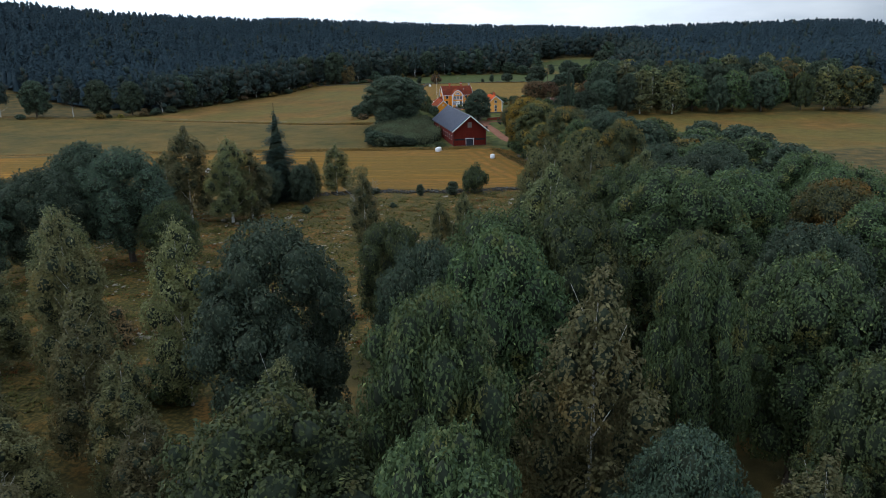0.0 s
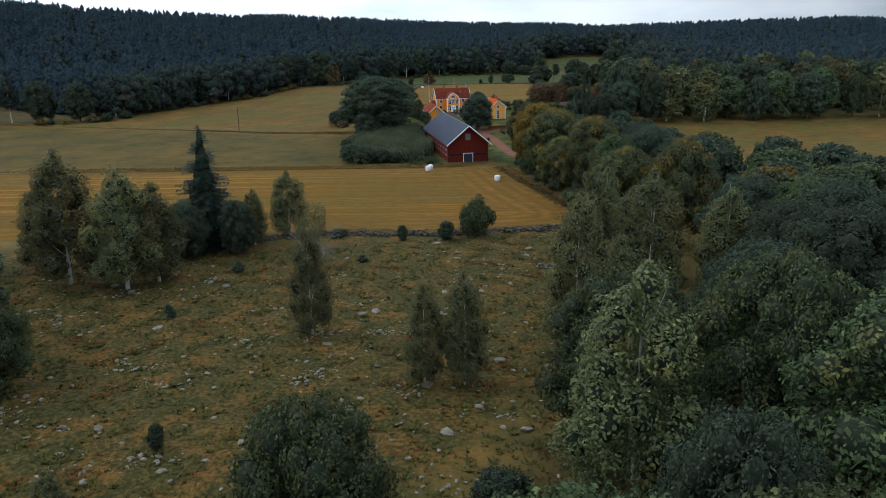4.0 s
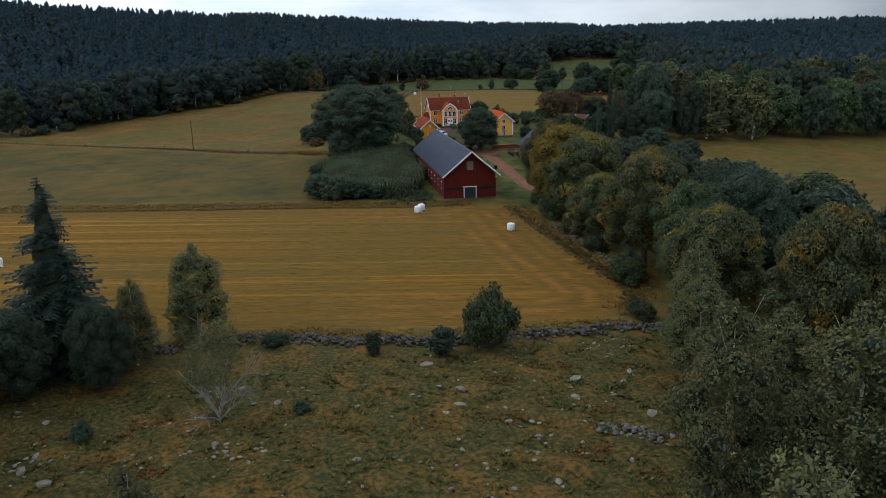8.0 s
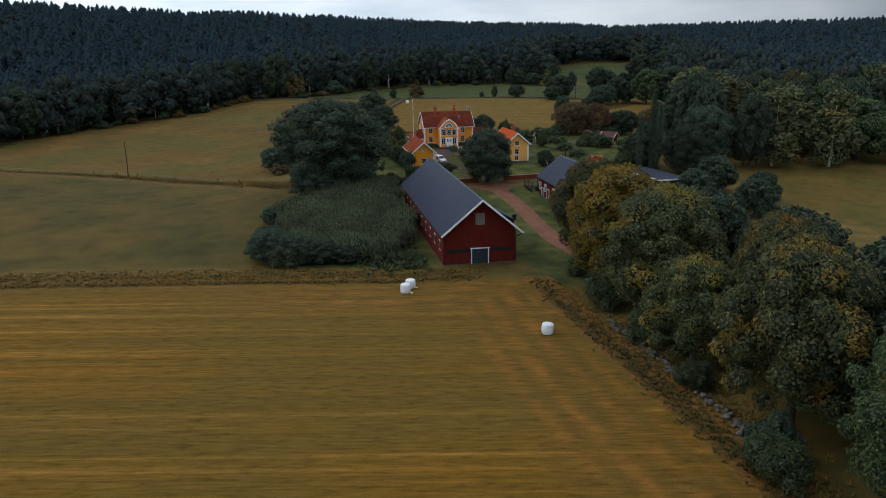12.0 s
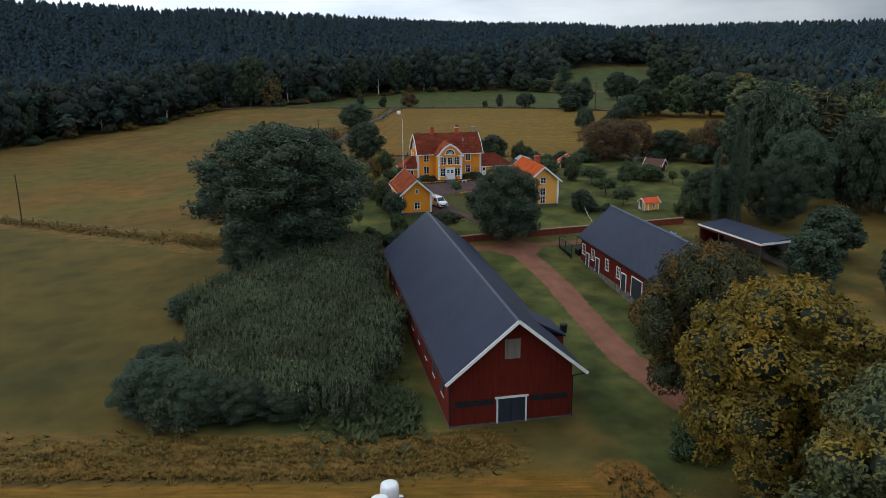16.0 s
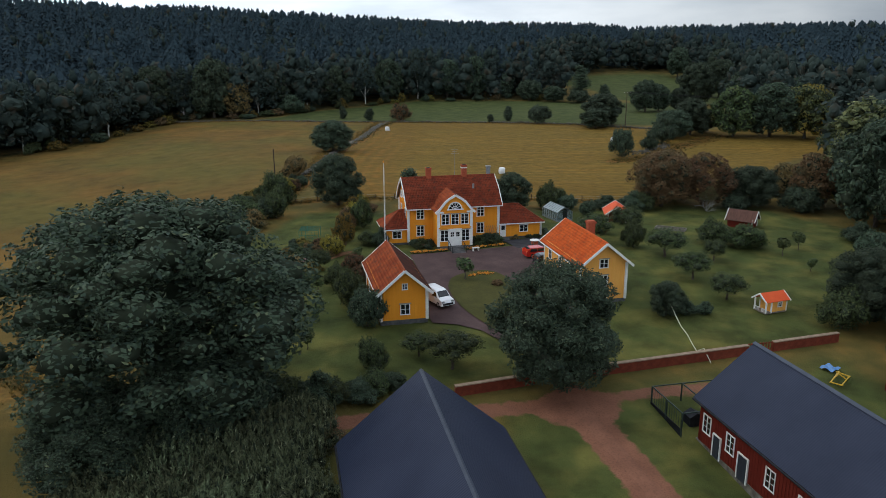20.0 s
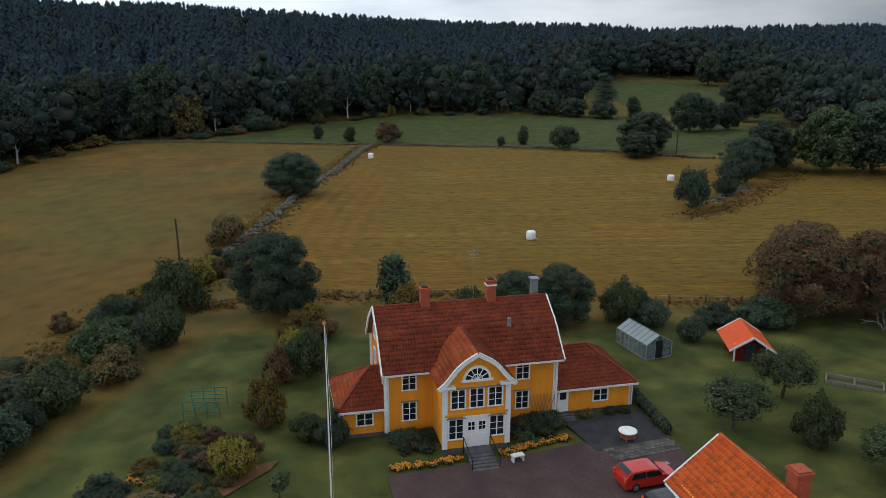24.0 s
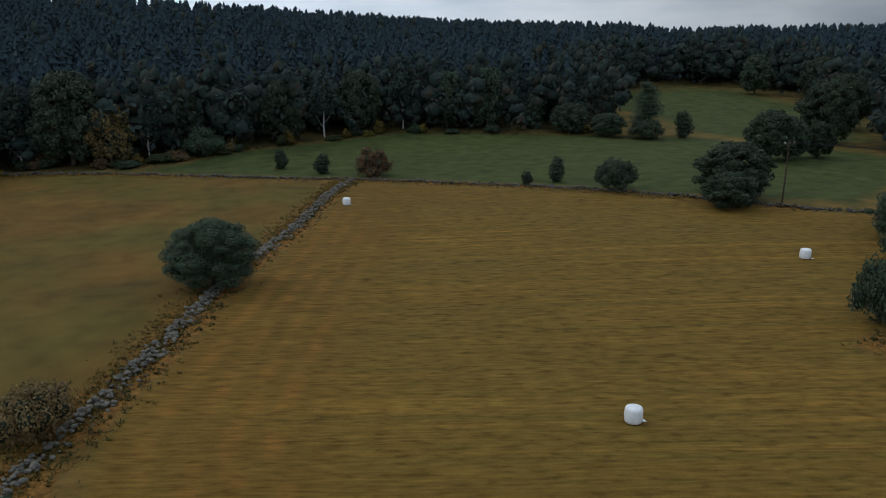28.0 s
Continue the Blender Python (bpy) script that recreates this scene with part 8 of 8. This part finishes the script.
def clear_glass(name, tint, rough):
    m, n, l, b = nodes_of(name, rough)
    b.inputs["Base Color"].default_value = (*tint, 1)
    b.inputs["Transmission Weight"].default_value = 0.75
    b.inputs["IOR"].default_value = 1.3
    return m


GLASSHOUSE = clear_glass("greenhouse_glass", (0.35, 0.42, 0.42), 0.15)
ROOFPANE = clear_glass("milky_roof_panes", (0.6, 0.68, 0.7), 0.4)
greenhouse()


def small_hut(name, label, x, y, turn, W, L, h, r, wall, roof, over=0.5, open_front=False):
    e = thing(name, pose(x, y, gz(x, y) - 0.05, 0, 0, turn), label, "garden shed")
    bm = bmesh.new()
    box(bm, -W, W, -L + 0.1, L, 0, h)
    part("wall_body", bm, wall, e)
    for yy in (-L + 0.1, L - 0.08):
        bm = bmesh.new()
        prism(bm, [(-W, yy, h), (W, yy, h), (0, yy, r - 0.08)], (0, 0.08, 0))
        part("gable", bm, wall, e)
    for s in (-1, 1):
        bm = bmesh.new()
        k = (r - h) / W
        slab(bm, [(0, -L - over, r), (0, L + over, r), (s * (W + over), L + over, h - over * k), (s * (W + over), -L - over, h - over * k)], 0.1)
        part("roof_slope", bm, roof, e)
        for yy in (-L - over - 0.03, L + over + 0.03):
            bm = bmesh.new()
            beam(bm, (0, yy, r - 0.05), (s * (W + over), yy, h - over * k - 0.05), 0.08, 0.2)
            part("bargeboard", bm, WHITE, e)
        bm = bmesh.new()
        box(bm, s * W - 0.07, s * W + 0.07, -L + 0.0, -L + 0.14, 0, h)
        part("corner_board", bm, WHITE, e)
    bm = bmesh.new()
    box(bm, -0.5, 0.5, -L + 0.04, -L + 0.1, 0, min(1.9, h))
    part("door", bm, DARK_DOOR if open_front else wall, e)
    return e


small_hut("garden_shed", "small red garden shed with bright orange tin roof", 31.4, 12.2, -20, 1.5, 2.0, 1.9, 2.9, FALU, TIN_RED, 0.7, True)
small_hut("orchard_shed", "brown-roofed orchard shed with white bargeboards", 49.8, 3.2, 42, 1.6, 2.0, 1.5, 2.8, FALU, plain("brown_board_roof", (0.07, 0.036, 0.028), (0.13, 0.065, 0.048), 1.2, 0.9, stretch=(1, 5, 1)), 0.35)


def woodshed():
    e = thing("woodshed", pose(30.2, -50.3, gz(30.2, -50.3) - 0.1, 0, 0, 8), "open-fronted woodshed with dark sheet roof", "shed")
    L = 13.8
    bm = bmesh.new()
    slab(bm, [(0, 0.4, 3.3), (0, -L, 3.3), (5.4, -L, 3.75), (5.4, 0.4, 3.75)], 0.1)
    part("roof", bm, ROOF_METAL, e, "dark blue sheet-metal lean-to roof")
    bm = bmesh.new()
    box(bm, -0.06, 0.0, -L, 0.4, 3.08, 3.34)
    part("fascia", bm, WHITE, e)
    bm = bmesh.new()
    box(bm, 0.0, 0.08, -L, 0.3, 2.75, 3.1)
    part("red_beam", bm, FALU, e)
    bm = bmesh.new()
    box(bm, 0, 5.4, -L - 0.06, -L, 3.1, 3.45)
    part("end_fascia", bm, WHITE, e)
    for k in range(4):
        bm = bmesh.new()
        box(bm, 0.0, 0.2, -k * L / 3.05 - 0.2, -k * L / 3.05, -1.6, 3.1)
        part("post", bm, POLE_WOOD, e)
    bm = bmesh.new()
    box(bm, 5.1, 5.25, -L, 0.2, -2.0, 3.5)
    part("back_wall", bm, OLD_WOOD, e)
    bm = bmesh.new()
    box(bm, 0.2, 5.1, 0.1, 0.25, -1.6, 3.2)
    part("end_wall", bm, FALU, e)


woodshed()
rng = np.random.default_rng(31)
ws = thing("firewood_stack", pose(32.6, -56.6, gz(32.6, -56.6) - 0.05), "stack of split firewood in the open shed", "firewood")
LOG = bpy.data.meshes.new("log")
bm = bmesh.new()
lathe(bm, [(0.11, -0.25), (0.12, 0.0), (0.105, 0.25)], 7)
bmesh.ops.rotate(bm, matrix=Matrix.Rotation(radians(90), 3, "Y"), verts=bm.verts)
bm.to_mesh(LOG)
bm.free()
LOG.materials.append(plain("split_firewood", (0.22, 0.12, 0.06), (0.36, 0.22, 0.12), 5.0, 0.9, spread=0.5))
for k in range(120):
    place_part("log", LOG, ws, pose(rng.uniform(-0.5, 1.2), rng.uniform(-3.0, 2.6), 0.1 + 1.5 * rng.random() ** 1.6, rng.uniform(-20, 20), rng.uniform(-20, 20), rng.uniform(-30, 30)))
tp = thing("tarpaulin", pose(31.4, -54.8, gz(31.4, -54.8)), "crumpled pale grey tarpaulin over a stack", "tarpaulin")
bm = bmesh.new()
bmesh.ops.create_grid(bm, x_segments=9, y_segments=9, size=0.8)
for v in bm.verts:
    q = math.hypot(v.co.x, v.co.y)
    v.co.z = 1.5 - 1.1 * q * q + 0.12 * math.sin(v.co.x * 9) * math.cos(v.co.y * 7)
bmesh.ops.solidify(bm, geom=bm.faces, thickness=0.02)
part("sheet", bm, GREY_METAL, tp)


def kennel():
    e = thing("dog_run", pose(9.6, -51.0, gz(9.6, -51.0), 0, 0, 0), "dark metal-framed mesh run beside the cowshed", "enclosure")
    x0, x1, y0, y1, h = -2.6, 3.4, -2.4, 3.0, 2.0
    for x, y in ((x0, y0), (x1, y0), (x0, y1), (x1, y1), (x0, 0.3), (0.4, y1), (0.4, y0)):
        bm = bmesh.new()
        box(bm, x - 0.05, x + 0.05, y - 0.05, y + 0.05, -0.8, h)
        part("post", bm, DARK_GREEN, e)
    for a, b in (((x0, y0), (x1, y0)), ((x0, y1), (x1, y1)), ((x0, y0), (x0, y1)), ((x1, y0), (x1, y1)), ((0.4, y0), (0.4, y1))):
        bm = bmesh.new()
        beam(bm, (*a, h), (*b, h), 0.09, 0.09)
        part("top_rail", bm, DARK_GREEN, e)
    for k in range(14):
        y = y0 + (y1 - y0) * (k + 0.5) / 14
        bm = bmesh.new()
        box(bm, x0 - 0.012, x0 + 0.012, y - 0.012, y + 0.012, -0.6, h)
        part("mesh_wire", bm, DARK_GREEN, e)
    bm = bmesh.new()
    box(bm, x0 - 0.03, x0 + 0.03, y0, y1, -0.6, 0.5)
    part("lower_panel", bm, BLACK, e)
    k = thing("dog_house", pose(9.2, -51.6, gz(9.2, -51.6)), "small dark wooden kennel inside the run", "kennel")
    bm = bmesh.new()
    prism(bm, [(-0.7, -0.6, -0.2), (0.7, -0.6, -0.2), (0.7, -0.6, 0.8), (0, -0.6, 1.2), (-0.7, -0.6, 0.8)], (0, 1.2, 0))
    part("body", bm, BLACK, k)


DARK_GREEN = plain("dark_green_metal", (0.018, 0.032, 0.026), (0.035, 0.055, 0.045), 3.0, 0.6)
kennel()

# ---- patio, table, beds, fences ----
sheet("patio", [(8.2, 2.4), (15.2, 3.4), (15.2, -1.9), (9.0, -2.3)], plain("dark_patio_gravel", (0.03, 0.03, 0.034), (0.055, 0.053, 0.056), 1.0, 0.9, fine=8.0), 0.15, "dark fine-gravel patio by the side wing", "patio")
ps = thing("paving_strip", pose(9.6, -4.0, gz(9.6, -4) + 0.1, 0, 0, 5), "strip of worn grey and brown paving slabs beside the patio", "paving")
SLAB = plain("worn_paving", (0.085, 0.078, 0.074), (0.2, 0.175, 0.155), 2.2, 0.9, fine=9.0, spread=0.8)
bm = bmesh.new()
box(bm, -0.21, 0.21, -0.17, 0.17, -0.06, 0.06)
bmesh.ops.bevel(bm, geom=bm.edges[:], offset=0.015, segments=1, affect="EDGES")
slab_me = bpy.data.meshes.new("paving_slab")
bm.to_mesh(slab_me)
bm.free()
slab_me.materials.append(SLAB)
for i in range(13):
    for j in range(5):
        place_part("paving_slab", slab_me, ps, pose(0.25 + 0.45 * i + (0.2 if j % 2 else 0), 0.2 + 0.37 * j, 0.01 * ((i * 7 + j * 3) % 3), 0, 0, ((i * 5 + j * 11) % 7 - 3) * 0.6))
tb = thing("garden_table", pose(12.0, -1.2, gz(12, -1.2) + 0.15, 0, 0, 10), "white-topped round garden table with red cloth", "table")
bm = bmesh.new()
lathe(bm, [(0.6, 0.72), (0.72, 0.74), (0.72, 0.8), (0.5, 0.84)], 20)
part("tabletop", bm, WHITE, tb)
bm = bmesh.new()
lathe(bm, [(0.5, 0.2), (0.55, 0.7)], 16)
part("skirt", bm, BRICK, tb, "dark red fabric skirt")
for a in range(4):
    bm = bmesh.new()
    box(bm, 0.5 * math.cos(a * 1.57 + 0.78) - 0.04, 0.5 * math.cos(a * 1.57 + 0.78) + 0.04, 0.5 * math.sin(a * 1.57 + 0.78) - 0.04, 0.5 * math.sin(a * 1.57 + 0.78) + 0.04, 0, 0.72)
    part("leg", bm, OLD_WOOD, tb)
bn = thing("garden_bench", pose(2.6, -2.2, gz(2.6, -2.2) + 0.12, 0, 0, 8), "small white bench beside the front steps", "bench")
bm = bmesh.new()
box(bm, -0.5, 0.5, -0.25, 0.25, 0.42, 0.5)
part("seat", bm, WHITE, bn)
for x in (-0.4, 0.4):
    bm = bmesh.new()
    box(bm, x - 0.05, x + 0.05, -0.22, 0.22, 0, 0.42)
    part("leg", bm, WHITE, bn)


def flower_bed(name, label, pts, n, material, size, seed):
    rng = np.random.default_rng(seed)
    line = np.array(smooth_line(pts, 8))
    i = rng.integers(0, len(line) - 1, n)
    p = line[i] + (line[i + 1] - line[i]) * rng.random((n, 1)) + rng.normal(size=(n, 2)) * 0.2
    e = thing(name, pose(*pts[0], gz(*pts[0])), label, "flower bed", "flower beds")
    o = np.array([*pts[0], gz(*pts[0])])
    lob = [(x - o[0], y - o[1], gz(x, y) - o[2] + 0.16, 0.17, 0.17, 0.15) for x, y in p[: n // 4]]
    g = crown_mesh("foliage", rng, lob, n * 5, 0.08, LEAF_OAK, share=0.8)
    part_me("foliage", g, None, e)
    v, f = leaf_quads(rng, [(a, b, c + 0.06, 0.2, 0.2, 0.15) for a, b, c, *_ in lob], n * 4, size * 0.6, up=1.0)
    part_me("blossoms", np_mesh("blossoms", v, f), material, e)
    return e


flower_bed("marigold_bed", "row of orange marigolds below the manor", [(-6.6, -1.3), (-4.5, -1.2), (-1.6, -1.1)], 220, PETAL, 0.12, 1)
flower_bed("marigold_bed", "row of orange marigolds below the manor", [(1.7, -1.0), (4.5, -0.4), (7.6, 0.2)], 260, PETAL, 0.12, 2)
flower_bed("marigold_bed", "curved bed of orange marigolds on lawn", [(-1.4, -13.9), (0.2, -13.2), (1.8, -13.6)], 160, PETAL, 0.12, 3)
flower_bed("flower_border", "autumn garden border with orange and pink flowers", [(-25.5, 2.0), (-23.6, 1.0), (-21.5, 2.4), (-20.6, 5.0)], 300, PETAL, 0.1, 4)
PINK = plain("pink_petals", (0.42, 0.2, 0.24), (0.6, 0.36, 0.4), 6.0, 0.7)
flower_bed("flower_border", "garden border with pale pink autumn flowers", [(-25.4, -1.8), (-23.0, -2.2), (-21.5, -1.0)], 240, PINK, 0.1, 5)
flower_bed("kitchen_bed", "leafy kitchen garden bed in the lawn", [(-22.5, 9.4), (-21, 8.0), (-20, 6.4)], 260, LEAF_OAK, 0.16, 6)
sheet("garden_soil", [(-18.6, -2.2), (-15.4, 0.6), (-14.8, 1.8), (-16.6, 1.4), (-19.2, -0.6)], plain("bare_soil", (0.12, 0.06, 0.03), (0.19, 0.1, 0.05), 2.0, 0.95), 0.12, "strip of bare reddish garden soil", "soil")
fc = thing("fruit_cage", pose(-20.6, 11.4, gz(-20.6, 11.4), 0, 0, -10), "green netted fruit cage frame in garden", "fruit cage")
NETG = plain("green_net_frame", (0.03, 0.12, 0.09), (0.05, 0.17, 0.13), 3.0, 0.7)
for x in (-1.5, -0.5, 0.5, 1.5):
    for y in (-1.4, 1.4):
        bm = bmesh.new()
        box(bm, x - 0.03, x + 0.03, y - 0.03, y + 0.03, -0.1, 1.6)
        part("post", bm, NETG, fc)
for y in (-1.4, -0.7, 0, 0.7, 1.4):
    bm = bmesh.new()
    box(bm, -1.5, 1.5, y - 0.03, y + 0.03, 1.56, 1.62)
    part("rail", bm, NETG, fc)
for z in (0.4, 0.8, 1.2):
    bm = bmesh.new()
    box(bm, -1.5, 1.5, -1.42, -1.38, z - 0.02, z + 0.02)
    part("side_rail", bm, NETG, fc)


def post_fence(pts, step, h, label):
    line = smooth_line(pts, 10)
    x0, y0 = pts[0]
    e = thing("wire_fence", pose(x0, y0, gz(x0, y0)), label, "fence", "fences")
    bm = bmesh.new()
    box(bm, -0.06, 0.06, -0.06, 0.06, -0.3, h)
    me = bpy.data.meshes.new("post")
    bm.to_mesh(me)
    bm.free()
    me.materials.append(POLE_WOOD)
    acc, last, tops = step, line[0], []
    for p in line:
        acc += np.hypot(*(p - last))
        last = p
        if acc >= step:
            acc = 0
            z = gz(*p) - gz(x0, y0)
            place_part("post", me, e, pose(p[0] - x0, p[1] - y0, z, 3 * math.sin(p[0]), 3 * math.cos(p[1])))
            tops.append(Vector((p[0] - x0, p[1] - y0, z)))
    for hh in (0.45 * h, 0.85 * h):
        bm = bmesh.new()
        tube(bm, [t + Vector((0, 0, hh)) for t in tops], [0.012] * len(tops), 4)
        part("wire", bm, GREY_METAL, e)


post_fence([(-26, 37), (-14, 38), (-5, 37), (5, 35.5), (18, 32), (33, 27.2), (45, 24.5)], 3.0, 1.15, "wooden post and wire fence behind the garden")
post_fence([(-26, -40), (-30, -37.4), (-34, -33), (-40, -22), (-41, -8), (-36, 12), (-28, 34)], 3.2, 1.0, "low post and wire fence round the lawn")
post_fence([(-132, 27), (-110, 15), (-88, 4), (-70, -10), (-53, -25)], 6.0, 1.1, "sparse post fence between the two fields")


def hedge(x0, y0, x1, y1):
    n = 7
    e = thing("clipped_hedge", pose(x0, y0, gz(x0, y0)), "low clipped dark green hedge by the patio", "hedge")
    rng = np.random.default_rng(77)
    lob = [((x1 - x0) * k / n, (y1 - y0) * k / n, 0.5, 0.5, 0.5, 0.55) for k in range(n + 1)]
    part_me("foliage", crown_mesh("foliage", rng, lob, 1500, 0.1, LEAF_DARK, share=0.85), None, e)


hedge(16.0, 5.6, 15.6, -0.8)
rb = thing("raised_bed", pose(37.0, 3.6, gz(37, 3.6), 0, 0, -40), "raised vegetable bed framed with old boards", "raised bed")
for a in ((-2.4, 2.4, -0.9, -0.8), (-2.4, 2.4, 0.8, 0.9), (-2.4, -2.3, -0.8, 0.8), (2.3, 2.4, -0.8, 0.8), (-0.05, 0.05, -0.8, 0.8)):
    bm = bmesh.new()
    box(bm, a[0], a[1], a[2], a[3], -0.05, 0.35)
    part("board", bm, OLD_WOOD, rb)
ys = thing("scrap_trailer_frame", pose(27.2, -47.8, gz(27.2, -47.8), 0, 0, 35), "yellow metal frame lying on rough ground", "scrap frame")
YEL = paint("yellow_paint", (0.55, 0.33, 0.03), 0.5)
for a, b in (((-1.3, -0.5, 0.2), (1.3, -0.5, 0.3)), ((-1.3, 0.5, 0.2), (1.3, 0.5, 0.5)), ((-1.2, -0.6, 0.2), (-1.2, 0.6, 0.2)), ((0.3, -0.5, 0.28), (0.1, 0.5, 0.9)), ((1.1, -0.6, 0.3), (1.1, 0.6, 0.5)), ((-0.5, 0.5, 0.3), (-0.2, 0.1, 0.9))):
    bm = bmesh.new()
    beam(bm, a, b, 0.1, 0.1)
    part("bar", bm, YEL, ys)
bt = thing("blue_tarpaulin", pose(27.8, -45.6, gz(27.8, -45.6), 0, 0, 20), "crumpled blue tarpaulin on the ground", "tarpaulin")
bm = bmesh.new()
bmesh.ops.create_grid(bm, x_segments=7, y_segments=7, size=0.7)
for v in bm.verts:
    v.co.z = 0.3 + 0.12 * math.sin(v.co.x * 7) * math.cos(v.co.y * 6)
bmesh.ops.solidify(bm, geom=bm.faces, thickness=0.02)
part("sheet", bm, paint("blue_tarp", (0.08, 0.2, 0.42), 0.5), bt)
hs = thing("garden_hose", pose(17.6, -31.8, gz(17.6, -31.8)), "pale garden hose running over the lawn", "hose")
bm = bmesh.new()
pts = [(0.0, 0, 2.0), (0.2, -0.8, 1.0), (0.2, -2.2, 0.25), (0.0, -4.0, 0.1), (-0.6, -6.0, 0.1), (-1.1, -7.8, 0.15), (-1.2, -9.2, 1.15), (-1.0, -10.4, 0.1)]
tube(bm, [Vector((x, y, z + gz(17.6 + x, -31.8 + y) - gz(17.6, -31.8))) for x, y, z in pts], [0.045] * len(pts), 6)
part("hose", bm, plain("pale_hose", (0.5, 0.5, 0.36), (0.62, 0.62, 0.48), 3.0, 0.6), hs)

for x, y, h, r, k in ((-5.6, 2.3, 1.3, 1.0, "bush"), (-4.6, 2.0, 1.5, 1.1, "lilac"), (-3.5, 2.2, 1.2, 0.9, "bush"), (-5.4, 1.2, 0.9, 0.9, "lilac"), (-3.8, 0.9, 0.8, 0.9, "bush"), (3.4, 2.2, 1.3, 1.0, "bush"), (4.4, 1.9, 1.5, 1.1, "lilac"), (5.5, 2.1, 1.7, 1.1, "bush"), (6.6, 2.0, 1.6, 1.1, "bush"), (4.2, 0.9, 0.8, 1.0, "lilac"), (6.0, 1.2, 0.9, 1.0, "lilac"),
                      (-10.6, 3.6, 1.8, 1.2, "bush"), (10.4, 3.2, 0.8, 0.7, "rustbush"), (12.6, 3.3, 0.7, 0.7, "bush"), (13.8, 3.2, 0.8, 0.7, "lilac")):
    plant(k, x, y, h, r, sink=0.02)
tr = thing("trellis", pose(6.6, 3.5, 0.5), "brown wooden lattice trellis on the wall", "trellis")
for k in range(5):
    for a, b in (((-0.6 + 0.3 * k, 0, 0), (-0.6 + 0.3 * k + 0.5, 0, 1.9)), ((0.6 - 0.3 * k, 0.03, 0), (0.6 - 0.3 * k - 0.5, 0.03, 1.9))):
        bm = bmesh.new()
        beam(bm, a, b, 0.04, 0.03)
        part("lath", bm, OLD_WOOD, tr)
